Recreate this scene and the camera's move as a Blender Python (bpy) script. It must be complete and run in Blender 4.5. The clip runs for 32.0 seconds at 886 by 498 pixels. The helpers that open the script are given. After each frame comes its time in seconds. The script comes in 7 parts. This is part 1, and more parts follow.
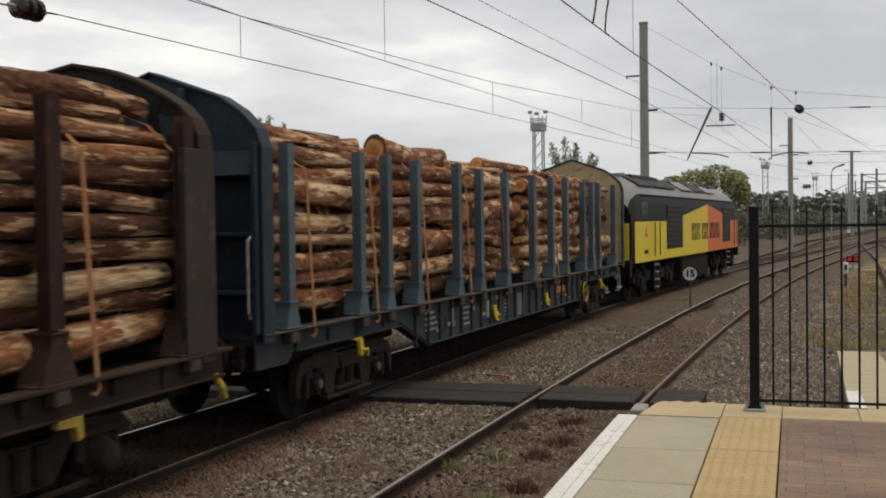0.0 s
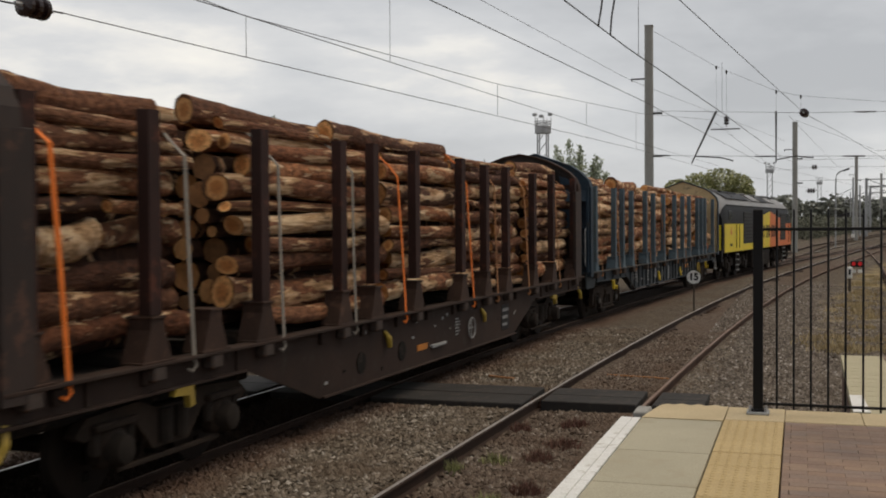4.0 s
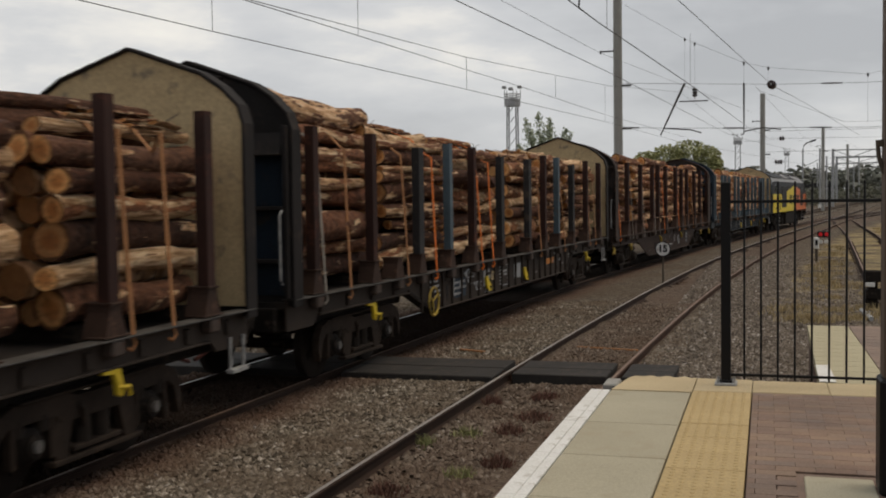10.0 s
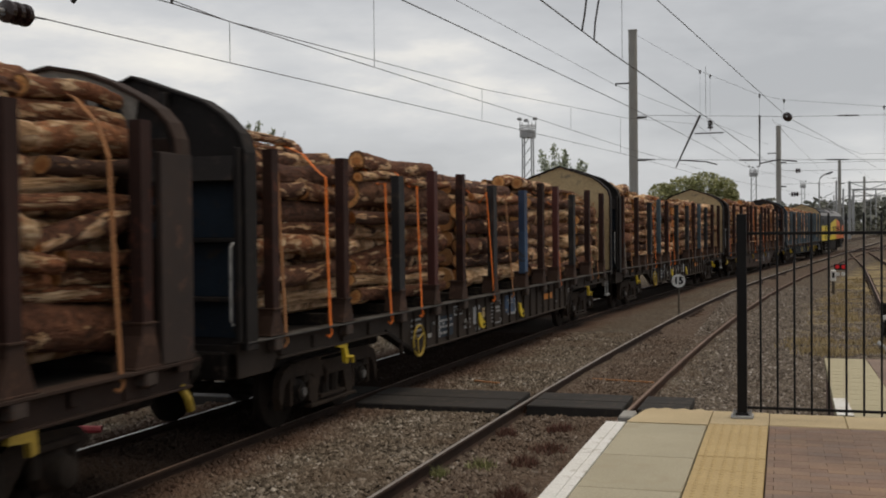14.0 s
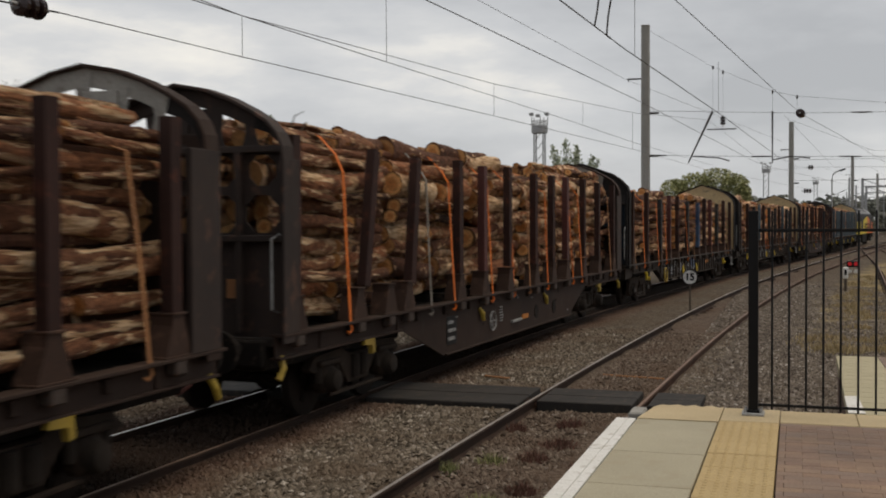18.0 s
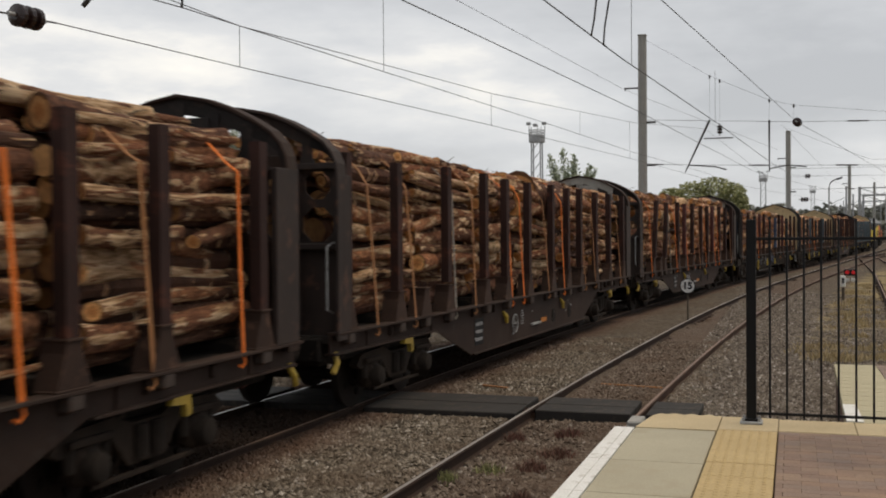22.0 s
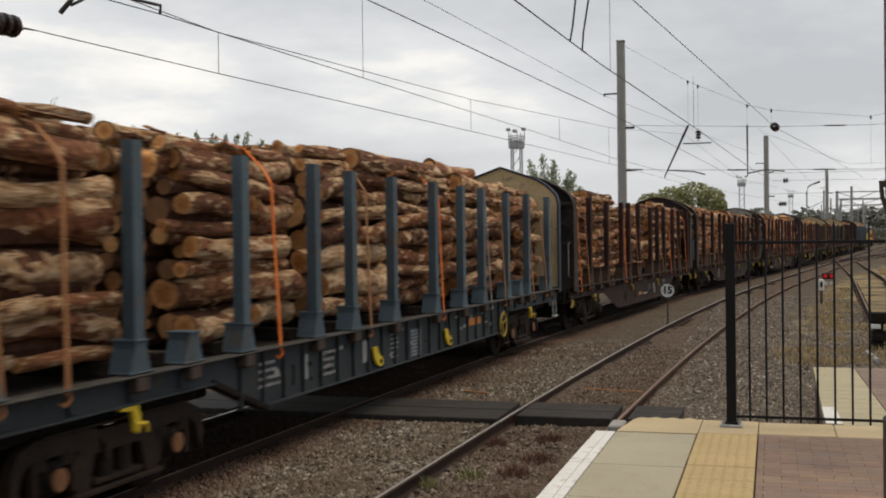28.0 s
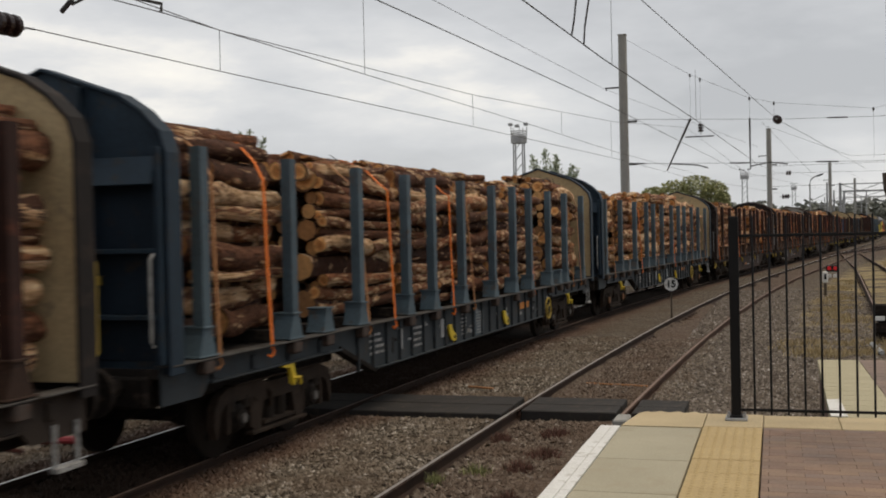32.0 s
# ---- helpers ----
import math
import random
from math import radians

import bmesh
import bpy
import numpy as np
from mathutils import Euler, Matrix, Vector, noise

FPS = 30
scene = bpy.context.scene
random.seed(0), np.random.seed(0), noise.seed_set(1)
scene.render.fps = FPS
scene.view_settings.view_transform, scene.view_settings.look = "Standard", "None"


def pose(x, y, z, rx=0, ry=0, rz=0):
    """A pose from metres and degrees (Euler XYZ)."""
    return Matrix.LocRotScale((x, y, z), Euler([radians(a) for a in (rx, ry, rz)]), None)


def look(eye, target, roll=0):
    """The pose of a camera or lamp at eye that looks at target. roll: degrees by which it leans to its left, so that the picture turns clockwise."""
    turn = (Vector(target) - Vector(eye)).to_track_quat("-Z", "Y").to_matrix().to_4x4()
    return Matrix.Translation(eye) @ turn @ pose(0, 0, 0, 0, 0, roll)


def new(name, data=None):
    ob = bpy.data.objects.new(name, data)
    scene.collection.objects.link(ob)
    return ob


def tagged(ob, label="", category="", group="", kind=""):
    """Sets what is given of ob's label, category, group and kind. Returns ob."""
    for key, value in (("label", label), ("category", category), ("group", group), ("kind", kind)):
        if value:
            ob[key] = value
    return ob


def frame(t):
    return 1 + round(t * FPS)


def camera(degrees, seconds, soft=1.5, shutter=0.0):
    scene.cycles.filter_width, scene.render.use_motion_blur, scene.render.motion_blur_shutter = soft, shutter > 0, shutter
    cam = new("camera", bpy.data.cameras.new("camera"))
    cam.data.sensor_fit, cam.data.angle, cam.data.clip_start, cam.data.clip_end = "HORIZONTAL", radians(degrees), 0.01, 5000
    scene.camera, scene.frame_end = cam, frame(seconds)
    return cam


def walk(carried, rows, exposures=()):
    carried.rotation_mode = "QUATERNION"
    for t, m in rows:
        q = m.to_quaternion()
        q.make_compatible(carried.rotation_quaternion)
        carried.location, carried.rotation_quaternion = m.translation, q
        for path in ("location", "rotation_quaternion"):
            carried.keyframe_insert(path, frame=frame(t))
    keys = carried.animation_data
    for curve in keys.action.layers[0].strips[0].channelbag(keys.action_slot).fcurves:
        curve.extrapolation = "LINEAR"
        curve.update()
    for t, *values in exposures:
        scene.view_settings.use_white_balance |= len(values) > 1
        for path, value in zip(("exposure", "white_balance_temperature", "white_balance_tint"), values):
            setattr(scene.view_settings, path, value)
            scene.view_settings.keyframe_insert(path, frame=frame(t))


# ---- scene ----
# One plan for the whole shot: +y runs along the platform, z = 0 is the top of the rails.
PATH = [
    (0, -0.005, -0.002, 2.477, 17.795, -1.490, 0.790),
    (0.5, -0.007, -0.003, 2.475, 17.868, -1.457, 0.752),
    (1, -0.004, -0.001, 2.476, 17.970, -1.111, 0.934),
    (1.5, -0.004, -0.003, 2.472, 17.884, -0.866, 0.883),
    (2, -0.003, -0.002, 2.474, 18.128, -0.707, 0.773),
    (2.5, -0.004, -0.004, 2.469, 18.074, -0.847, 0.227),
    (3, -0.010, -0.005, 2.469, 17.941, -0.841, 0.549),
    (3.5, -0.007, -0.005, 2.467, 18.003, -1.267, 0.456),
    (4, -0.007, -0.005, 2.470, 17.994, -1.393, 0.382),
    (4.5, -0.007, -0.004, 2.464, 18.569, -1.759, 0.254),
    (6.5, -0.007, 0.002, 2.487, 16.888, -2.353, 1.016),
    (7, -0.003, 0.000, 2.478, 16.832, -2.308, 1.033),
    (7.5, -0.001, 0.001, 2.482, 17.086, -2.283, 1.361),
    (8, 0.004, -0.001, 2.477, 16.427, -2.410, 0.412),
    (8.5, 0.006, -0.000, 2.481, 16.136, -2.410, 0.881),
    (9, 0.006, 0.003, 2.482, 16.230, -2.313, 0.762),
    (9.5, 0.004, 0.001, 2.482, 16.324, -2.498, 0.593),
    (10, -0.002, 0.001, 2.481, 16.441, -2.792, 0.806),
    (10.5, 0.000, 0.001, 2.478, 16.793, -2.933, 0.869),
    (11, -0.005, 0.001, 2.478, 16.809, -2.809, 0.868),
    (11.5, 0.000, 0.001, 2.477, 16.852, -2.572, 0.844),
    (12, -0.003, 0.001, 2.479, 16.825, -1.986, 0.778),
    (12.5, 0.007, -0.000, 2.478, 17.255, -1.681, 0.788),
    (13, 0.003, 0.001, 2.480, 17.242, -1.333, 0.493),
    (13.5, 0.001, -0.000, 2.478, 17.262, -1.159, 0.636),
    (15.5, -0.002, -0.000, 2.479, 17.218, -1.264, 0.296),
    (16, 0.001, -0.000, 2.478, 17.345, -1.393, 0.292),
    (16.5, -0.005, -0.000, 2.477, 17.418, -1.543, 0.415),
    (17, 0.002, 0.001, 2.477, 17.574, -1.635, 0.647),
    (17.5, 0.000, -0.000, 2.478, 17.639, -1.687, 0.442),
    (18, -0.001, 0.000, 2.480, 17.817, -1.429, 0.290),
    (18.5, -0.003, -0.002, 2.477, 17.901, -0.667, 0.268),
    (19, -0.002, -0.001, 2.478, 17.674, -0.088, 0.289),
    (19.5, 0.000, -0.002, 2.479, 17.285, -0.215, 0.506),
    (20, 0.000, -0.001, 2.475, 17.274, -0.790, -0.203),
    (20.5, -0.005, -0.001, 2.476, 17.089, -0.987, 0.239),
    (21, -0.001, -0.000, 2.478, 17.970, -0.722, 0.735),
    (21.5, -0.001, -0.000, 2.477, 17.462, -0.837, 0.485),
    (22, -0.001, -0.000, 2.478, 17.692, -0.933, 0.430),
    (22.5, -0.001, -0.000, 2.476, 16.709, -0.982, 0.383),
    (23, 0.002, -0.000, 2.471, 16.458, -1.060, 0.882),
    (23.5, 0.004, -0.000, 2.478, 16.479, -0.971, 1.012),
    (24, -0.002, 0.001, 2.476, 16.678, -0.903, 0.512),
    (24.5, 0.001, -0.001, 2.475, 17.016, -0.815, 0.748),
    (25, -0.000, -0.001, 2.476, 17.176, -0.685, 1.017),
    (25.5, 0.002, -0.001, 2.475, 17.247, -0.422, 1.357),
    (26, -0.001, -0.002, 2.478, 17.112, -0.205, 1.263),
    (26.5, 0.005, -0.002, 2.473, 16.885, -0.082, 0.783),
    (28.5, -0.001, -0.001, 2.473, 16.660, -0.744, 0.773),
    (29, -0.000, -0.001, 2.475, 17.052, -0.681, 0.987),
    (29.5, -0.005, 0.001, 2.475, 16.889, -0.690, 0.964),
    (30, -0.004, -0.000, 2.476, 16.827, -0.780, 1.185),
    (30.5, -0.004, 0.001, 2.475, 16.777, -0.883, 1.195),
    (31, -0.007, 0.000, 2.476, 16.753, -0.944, 0.951),
    (31.5, -0.003, 0.001, 2.477, 16.855, -0.903, 1.020),
    (32, -0.001, 0.001, 2.475, 16.829, -0.845, 1.264),
]
cam = camera(43.97, 32.0, soft=1.9, shutter=0.45)
walk(cam, [(t, pose(x, y, z, 90 + pitch, roll, yaw)) for t, x, y, z, yaw, pitch, roll in PATH],
     [(0, 0.05), (1, 0.0), (4, -0.12), (7, -0.1), (9, -0.22), (10, -0.2), (13, -0.18), (16, -0.2), (18, -0.2), (20, -0.02), (22, 0.02), (23, 0.0), (25, -0.1), (26, 0.06), (29, 0.05), (31, 0.12), (32, -0.04)])

# ---------------------------------------------------------------- world and light
SUN_ELEV, SUN_AZ = radians(70), radians(62)


def node(nt, kind, **inputs):
    n = nt.nodes.new(kind)
    for k, v in inputs.items():
        n.inputs[k.replace("_", " ")].default_value = v
    return n


def sky_world():
    w = bpy.data.worlds.new("overcast")
    scene.world = w
    w.use_nodes = True
    nt = w.node_tree
    nt.nodes.clear()
    out = nt.nodes.new("ShaderNodeOutputWorld")
    bg = node(nt, "ShaderNodeBackground", Strength=1.0)
    sky = nt.nodes.new("ShaderNodeTexSky")
    sky.sky_type, sky.sun_disc = "NISHITA", False
    sky.sun_elevation, sky.sun_rotation = SUN_ELEV, SUN_AZ
    dim = nt.nodes.new("ShaderNodeVectorMath")
    dim.operation = "SCALE"
    dim.inputs["Scale"].default_value = 0.09
    nt.links.new(sky.outputs[0], dim.inputs[0])
    tc = nt.nodes.new("ShaderNodeTexCoord")
    mp = nt.nodes.new("ShaderNodeMapping")
    mp.inputs["Scale"].default_value = (1.0, 1.0, 3.2)
    mp.inputs["Location"].default_value = (0.35, 0.2, 0.1)
    nt.links.new(tc.outputs["Generated"], mp.inputs["Vector"])
    n1 = node(nt, "ShaderNodeTexNoise", Scale=2.6, Detail=8.0, Roughness=0.56)
    nt.links.new(mp.outputs[0], n1.inputs["Vector"])
    r1 = nt.nodes.new("ShaderNodeValToRGB")
    e = r1.color_ramp.elements
    e[0].position, e[0].color = 0.38, (0.553, 0.562, 0.578, 1)
    e[1].position, e[1].color = 0.77, (1.14, 1.09, 0.985, 1)
    m = e.new(0.55)
    m.color = (0.703, 0.710, 0.722, 1)
    m = e.new(0.63)
    m.color = (0.813, 0.810, 0.805, 1)
    m = e.new(0.68)
    m.color = (0.955, 0.93, 0.885, 1)
    # the cloud is thinner towards the west
    west = nt.nodes.new("ShaderNodeVectorMath")
    west.operation = "DOT_PRODUCT"
    west.inputs[1].default_value = (-0.93, 0.25, -0.28)
    nt.links.new(tc.outputs["Generated"], west.inputs[0])
    thin = nt.nodes.new("ShaderNodeMath")
    thin.operation = "MULTIPLY_ADD"
    thin.inputs[1].default_value = 0.29
    nt.links.new(west.outputs["Value"], thin.inputs[0])
    nt.links.new(n1.outputs[0], thin.inputs[2])
    lower = nt.nodes.new("ShaderNodeMath")
    lower.operation = "ADD"
    lower.inputs[1].default_value = -0.097
    nt.links.new(thin.outputs[0], lower.inputs[0])
    nt.links.new(lower.outputs[0], r1.inputs[0])
    mix = nt.nodes.new("ShaderNodeMix")
    mix.data_type = "RGBA"
    mix.inputs["Factor"].default_value = 0.93
    nt.links.new(dim.outputs[0], mix.inputs["A"])
    nt.links.new(r1.outputs[0], mix.inputs["B"])
    nt.links.new(mix.outputs["Result"], bg.inputs["Color"])
    nt.links.new(bg.outputs[0], out.inputs[0])


sky_world()
sun = new("sun", bpy.data.lights.new("sun", "SUN"))
sun.data.energy, sun.data.angle, sun.data.color = 1.5, radians(40), (1.0, 0.83, 0.62)
sun.matrix_world = look((0, 0, 0), (-math.sin(SUN_AZ) * math.cos(SUN_ELEV), -math.cos(SUN_AZ) * math.cos(SUN_ELEV), -math.sin(SUN_ELEV)))


# ---------------------------------------------------------------- materials
def base_mat(name, rough=0.7, metal=0.0):
    m = bpy.data.materials.new(name)
    m.use_nodes = True
    nt = m.node_tree
    b = nt.nodes["Principled BSDF"]
    b.inputs["Roughness"].default_value, b.inputs["Metallic"].default_value = rough, metal
    return m, nt, b


def ramp(nt, fac, stops):
    r = nt.nodes.new("ShaderNodeValToRGB")
    e = r.color_ramp.elements
    while len(e) < len(stops):
        e.new(0.5)
    for el, (p, c) in zip(e, stops):
        el.position, el.color = p, (*c, 1)
    nt.links.new(fac, r.inputs[0])
    return r.outputs[0]


def mixc(nt, fac, a, b, mode="MIX"):
    x = nt.nodes.new("ShaderNodeMix")
    x.data_type, x.blend_type = "RGBA", mode
    for slot, v in (("Factor", fac), ("A", a), ("B", b)):
        if isinstance(v, (int, float)):
            x.inputs[slot].default_value = v
        elif isinstance(v, tuple):
            x.inputs[slot].default_value = (*v, 1)
        else:
            nt.links.new(v, x.inputs[slot])
    return x.outputs["Result"]


def bump(nt, b, height, strength, dist):
    n = nt.nodes.new("ShaderNodeBump")
    n.inputs["Strength"].default_value, n.inputs["Distance"].default_value = strength, dist
    nt.links.new(height, n.inputs["Height"])
    nt.links.new(n.outputs[0], b.inputs["Normal"])


def coords(nt, scale=(1, 1, 1), kind="Object", rnd=False):
    tc, mp = nt.nodes.new("ShaderNodeTexCoord"), nt.nodes.new("ShaderNodeMapping")
    mp.inputs["Scale"].default_value = scale
    nt.links.new(tc.outputs[kind], mp.inputs["Vector"])
    if rnd:
        oi = nt.nodes.new("ShaderNodeObjectInfo")
        sc = nt.nodes.new("ShaderNodeVectorMath")
        sc.operation = "SCALE"
        sc.inputs[0].default_value = (37.0, 91.0, 53.0)
        nt.links.new(oi.outputs["Random"], sc.inputs["Scale"])
        nt.links.new(sc.outputs[0], mp.inputs["Location"])
    return mp.outputs[0]


def noise_tex(nt, vec, scale, detail=5.0, rough=0.55):
    n = node(nt, "ShaderNodeTexNoise", Scale=scale, Detail=detail, Roughness=rough)
    nt.links.new(vec, n.inputs["Vector"])
    return n.outputs[0]


def surface(name, col, dark, rough=0.7, metal=0.0, big=1.5, fine=30.0, wear=None, bump_d=0.002, lo=0.35, hi=0.7, rnd=False):
    """Paint, stone or metal: two scales of stain over a colour, worn patches of another."""
    m, nt, b = base_mat(name, rough, metal)
    v = coords(nt, rnd=rnd)
    n1, n2 = noise_tex(nt, v, big, 6.0, 0.6), noise_tex(nt, v, fine, 4.0)
    c = ramp(nt, n1, [(lo, dark), (hi, col)])
    c = mixc(nt, 0.35, c, ramp(nt, n2, [(0.3, tuple(x * 0.55 for x in col)), (0.7, tuple(min(1, x * 1.35) for x in col))]))
    if wear:
        n3 = noise_tex(nt, v, big * 3.1, 8.0, 0.65)
        c = mixc(nt, ramp(nt, n3, [(0.56, (0, 0, 0)), (0.66, (1, 1, 1))]), c, wear)
    nt.links.new(c, b.inputs["Base Color"])
    rr = nt.nodes.new("ShaderNodeMapRange")
    rr.inputs["To Min"].default_value, rr.inputs["To Max"].default_value = max(0.05, rough - 0.14), min(1, rough + 0.14)
    nt.links.new(n2, rr.inputs["Value"])
    nt.links.new(rr.outputs[0], b.inputs["Roughness"])
    bump(nt, b, n2, 0.5, bump_d)
    return m


def bark_mat(name, dark, mid, pale, amount):
    """Brown bark with a fine grain, reddish where the outer plates have flaked, and crisp pale strips where the harvester has peeled it; the log is 1 long and 1 thick in its own space."""
    m, nt, b = base_mat(name, 0.8)
    b.inputs["Specular IOR Level"].default_value = 0.3
    v = coords(nt, (1, 5.0, 1), rnd=True)
    n1 = noise_tex(nt, v, 4.6, 8.0, 0.66)
    n2 = noise_tex(nt, v, 0.8, 5.0, 0.55)
    n3 = noise_tex(nt, coords(nt, (2.0, 4.2, 2.0), rnd=True), 1.1, 6.0, 0.58)
    n4 = noise_tex(nt, coords(nt, (3.5, 5.0, 3.5), rnd=True), 1.4, 5.0, 0.6)
    oi = nt.nodes.new("ShaderNodeObjectInfo")
    c = ramp(nt, n1, [(0.30, tuple(x * 0.35 for x in dark)), (0.46, dark), (0.66, mid), (0.82, tuple(min(0.9, x * 1.25) for x in mid))])
    tone = ramp(nt, oi.outputs["Random"], [(0.0, (0.55, 0.48, 0.44)), (0.25, (0.80, 0.66, 0.58)), (0.5, (1.0, 0.86, 0.75)), (0.7, (0.92, 0.66, 0.50)), (0.88, (1.25, 1.05, 0.86)), (1.0, (1.6, 1.4, 1.15))])
    c = mixc(nt, 1.0, c, tone, "MULTIPLY")
    c = mixc(nt, ramp(nt, n2, [(0.50, (0, 0, 0)), (0.68, (0.6, 0.6, 0.6))]), c, (0.155, 0.064, 0.031))
    # most logs keep their bark, some are half bare, a few are bare from end to end
    spread = nt.nodes.new("ShaderNodeTexWhiteNoise")
    spread.noise_dimensions = "1D"
    nt.links.new(oi.outputs["Random"], spread.inputs["W"])
    few = nt.nodes.new("ShaderNodeMath")
    few.operation = "POWER"
    few.inputs[1].default_value = 5.0
    nt.links.new(spread.outputs["Value"], few.inputs[0])
    own = nt.nodes.new("ShaderNodeMath")
    own.operation = "MULTIPLY_ADD"
    own.inputs[1].default_value = 0.24
    nt.links.new(few.outputs[0], own.inputs[0])
    nt.links.new(n3, own.inputs[2])
    peel = ramp(nt, own.outputs[0], [(amount, (0, 0, 0)), (amount + 0.010, (0.85, 0.85, 0.85)), (amount + 0.04, (1, 1, 1))])
    pc = ramp(nt, n4, [(0.34, tuple(x * q for x, q in zip(pale, (0.36, 0.25, 0.18)))), (0.48, tuple(x * q for x, q in zip(pale, (0.72, 0.60, 0.50)))), (0.62, pale)])
    c = mixc(nt, peel, c, pc)
    nt.links.new(c, b.inputs["Base Color"])
    bump(nt, b, n1, 1.0, 0.14)
    return m


def cut_mat():
    """Sawn ends: rings round a darker heart, pale sapwood, saw marks and grey weathering."""
    m, nt, b = base_mat("sawn_end", 0.85)
    b.inputs["Specular IOR Level"].default_value = 0.2
    v = coords(nt, (1, 0.001, 1), rnd=False)
    far = nt.nodes.new("ShaderNodeVectorMath")
    far.operation = "LENGTH"
    nt.links.new(v, far.inputs[0])
    wob = nt.nodes.new("ShaderNodeMath")
    wob.operation = "MULTIPLY_ADD"
    nt.links.new(noise_tex(nt, coords(nt, (1, 0.001, 1), rnd=True), 3.0, 4.0), wob.inputs[0])
    wob.inputs[1].default_value = 0.22
    nt.links.new(far.outputs["Value"], wob.inputs[2])
    c = ramp(nt, wob.outputs[0], [(0.10, (0.50, 0.215, 0.072)), (0.34, (0.60, 0.28, 0.10)), (0.46, (0.78, 0.45, 0.19)), (0.56, (0.66, 0.36, 0.145)), (0.61, (0.13, 0.07, 0.038))])
    wv = nt.nodes.new("ShaderNodeTexWave")
    wv.wave_type, wv.rings_direction = "RINGS", "Y"
    wv.inputs["Scale"].default_value, wv.inputs["Distortion"].default_value = 9.0, 3.0
    nt.links.new(v, wv.inputs["Vector"])
    c = mixc(nt, 0.5, c, ramp(nt, wv.outputs["Fac"], [(0.0, (0.75, 0.72, 0.7)), (1.0, (1.15, 1.15, 1.15))]), "MULTIPLY")
    oi = nt.nodes.new("ShaderNodeObjectInfo")
    tone = ramp(nt, oi.outputs["Random"], [(0.0, (0.55, 0.50, 0.48)), (0.35, (0.85, 0.78, 0.72)), (0.7, (1.05, 0.98, 0.90)), (1.0, (1.25, 1.2, 1.15))])
    c = mixc(nt, 1.0, c, tone, "MULTIPLY")
    n = noise_tex(nt, coords(nt, rnd=True), 7.0, 6.0, 0.65)
    c = mixc(nt, ramp(nt, n, [(0.46, (0, 0, 0)), (0.70, (0.75, 0.75, 0.75))]), c, (0.17, 0.085, 0.038))
    nt.links.new(c, b.inputs["Base Color"])
    bump(nt, b, n, 0.6, 0.02)
    return m


def line_stain_and_shade(nt, c, v):
    """Oil and brake dust, with the shade under the train put into the colour: dark between and beside the rails of the
    running line, a rust-red fringe along them.
    """
    sx = nt.nodes.new("ShaderNodeSeparateXYZ")
    nt.links.new(v, sx.inputs[0])

    def calc(op, a, b, d=None):
        n = nt.nodes.new("ShaderNodeMath")
        n.operation = op
        for k, q in enumerate((a, b, d)):
            if q is None:
                continue
            if isinstance(q, (int, float)):
                n.inputs[k].default_value = q
            else:
                nt.links.new(q, n.inputs[k])
        return n.outputs[0]
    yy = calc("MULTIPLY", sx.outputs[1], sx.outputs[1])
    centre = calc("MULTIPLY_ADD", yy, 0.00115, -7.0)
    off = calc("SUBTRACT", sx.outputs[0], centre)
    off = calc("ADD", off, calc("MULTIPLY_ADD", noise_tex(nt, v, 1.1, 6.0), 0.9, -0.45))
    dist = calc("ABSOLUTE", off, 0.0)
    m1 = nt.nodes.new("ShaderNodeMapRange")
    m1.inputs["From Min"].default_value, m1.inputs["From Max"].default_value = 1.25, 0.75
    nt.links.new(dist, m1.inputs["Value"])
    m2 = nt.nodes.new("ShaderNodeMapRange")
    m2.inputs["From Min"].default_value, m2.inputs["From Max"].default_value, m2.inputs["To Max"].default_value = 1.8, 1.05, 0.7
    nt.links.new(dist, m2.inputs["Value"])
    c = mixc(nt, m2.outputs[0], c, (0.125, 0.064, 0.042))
    near = calc("ABSOLUTE", calc("SUBTRACT", calc("ADD", sx.outputs[0], calc("MULTIPLY_ADD", noise_tex(nt, v, 1.6, 5.0), 0.7, -0.35)), calc("MULTIPLY_ADD", yy, 0.00108, -2.98)), 0.0)
    m3 = nt.nodes.new("ShaderNodeMapRange")
    m3.inputs["From Min"].default_value, m3.inputs["From Max"].default_value, m3.inputs["To Max"].default_value = 0.95, 0.55, 0.42
    nt.links.new(near, m3.inputs["Value"])
    c = mixc(nt, m3.outputs[0], c, (0.120, 0.076, 0.057))
    # darkest band: oil, deepened by the shade under the wagons painted in
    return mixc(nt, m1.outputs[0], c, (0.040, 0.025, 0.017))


def island_mat(name, stops, rough=0.9, fine=60.0, dirt=None):
    """Loose stuff whose pieces differ from one to the next."""
    m, nt, b = base_mat(name, rough)
    g = nt.nodes.new("ShaderNodeNewGeometry")
    c = ramp(nt, g.outputs["Random Per Island"], stops)
    n = noise_tex(nt, coords(nt), fine, 4.0)
    c = mixc(nt, 0.5, c, ramp(nt, n, [(0.3, (0.45, 0.45, 0.45)), (0.7, (1.3, 1.3, 1.3))]), "MULTIPLY")
    if dirt:
        n2 = noise_tex(nt, coords(nt), 0.7, 5.0)
        c = mixc(nt, ramp(nt, n2, [(0.42, (0, 0, 0)), (0.62, (0.75, 0.75, 0.75))]), c, dirt)
        c = line_stain_and_shade(nt, c, coords(nt))
    nt.links.new(c, b.inputs["Base Color"])
    return m


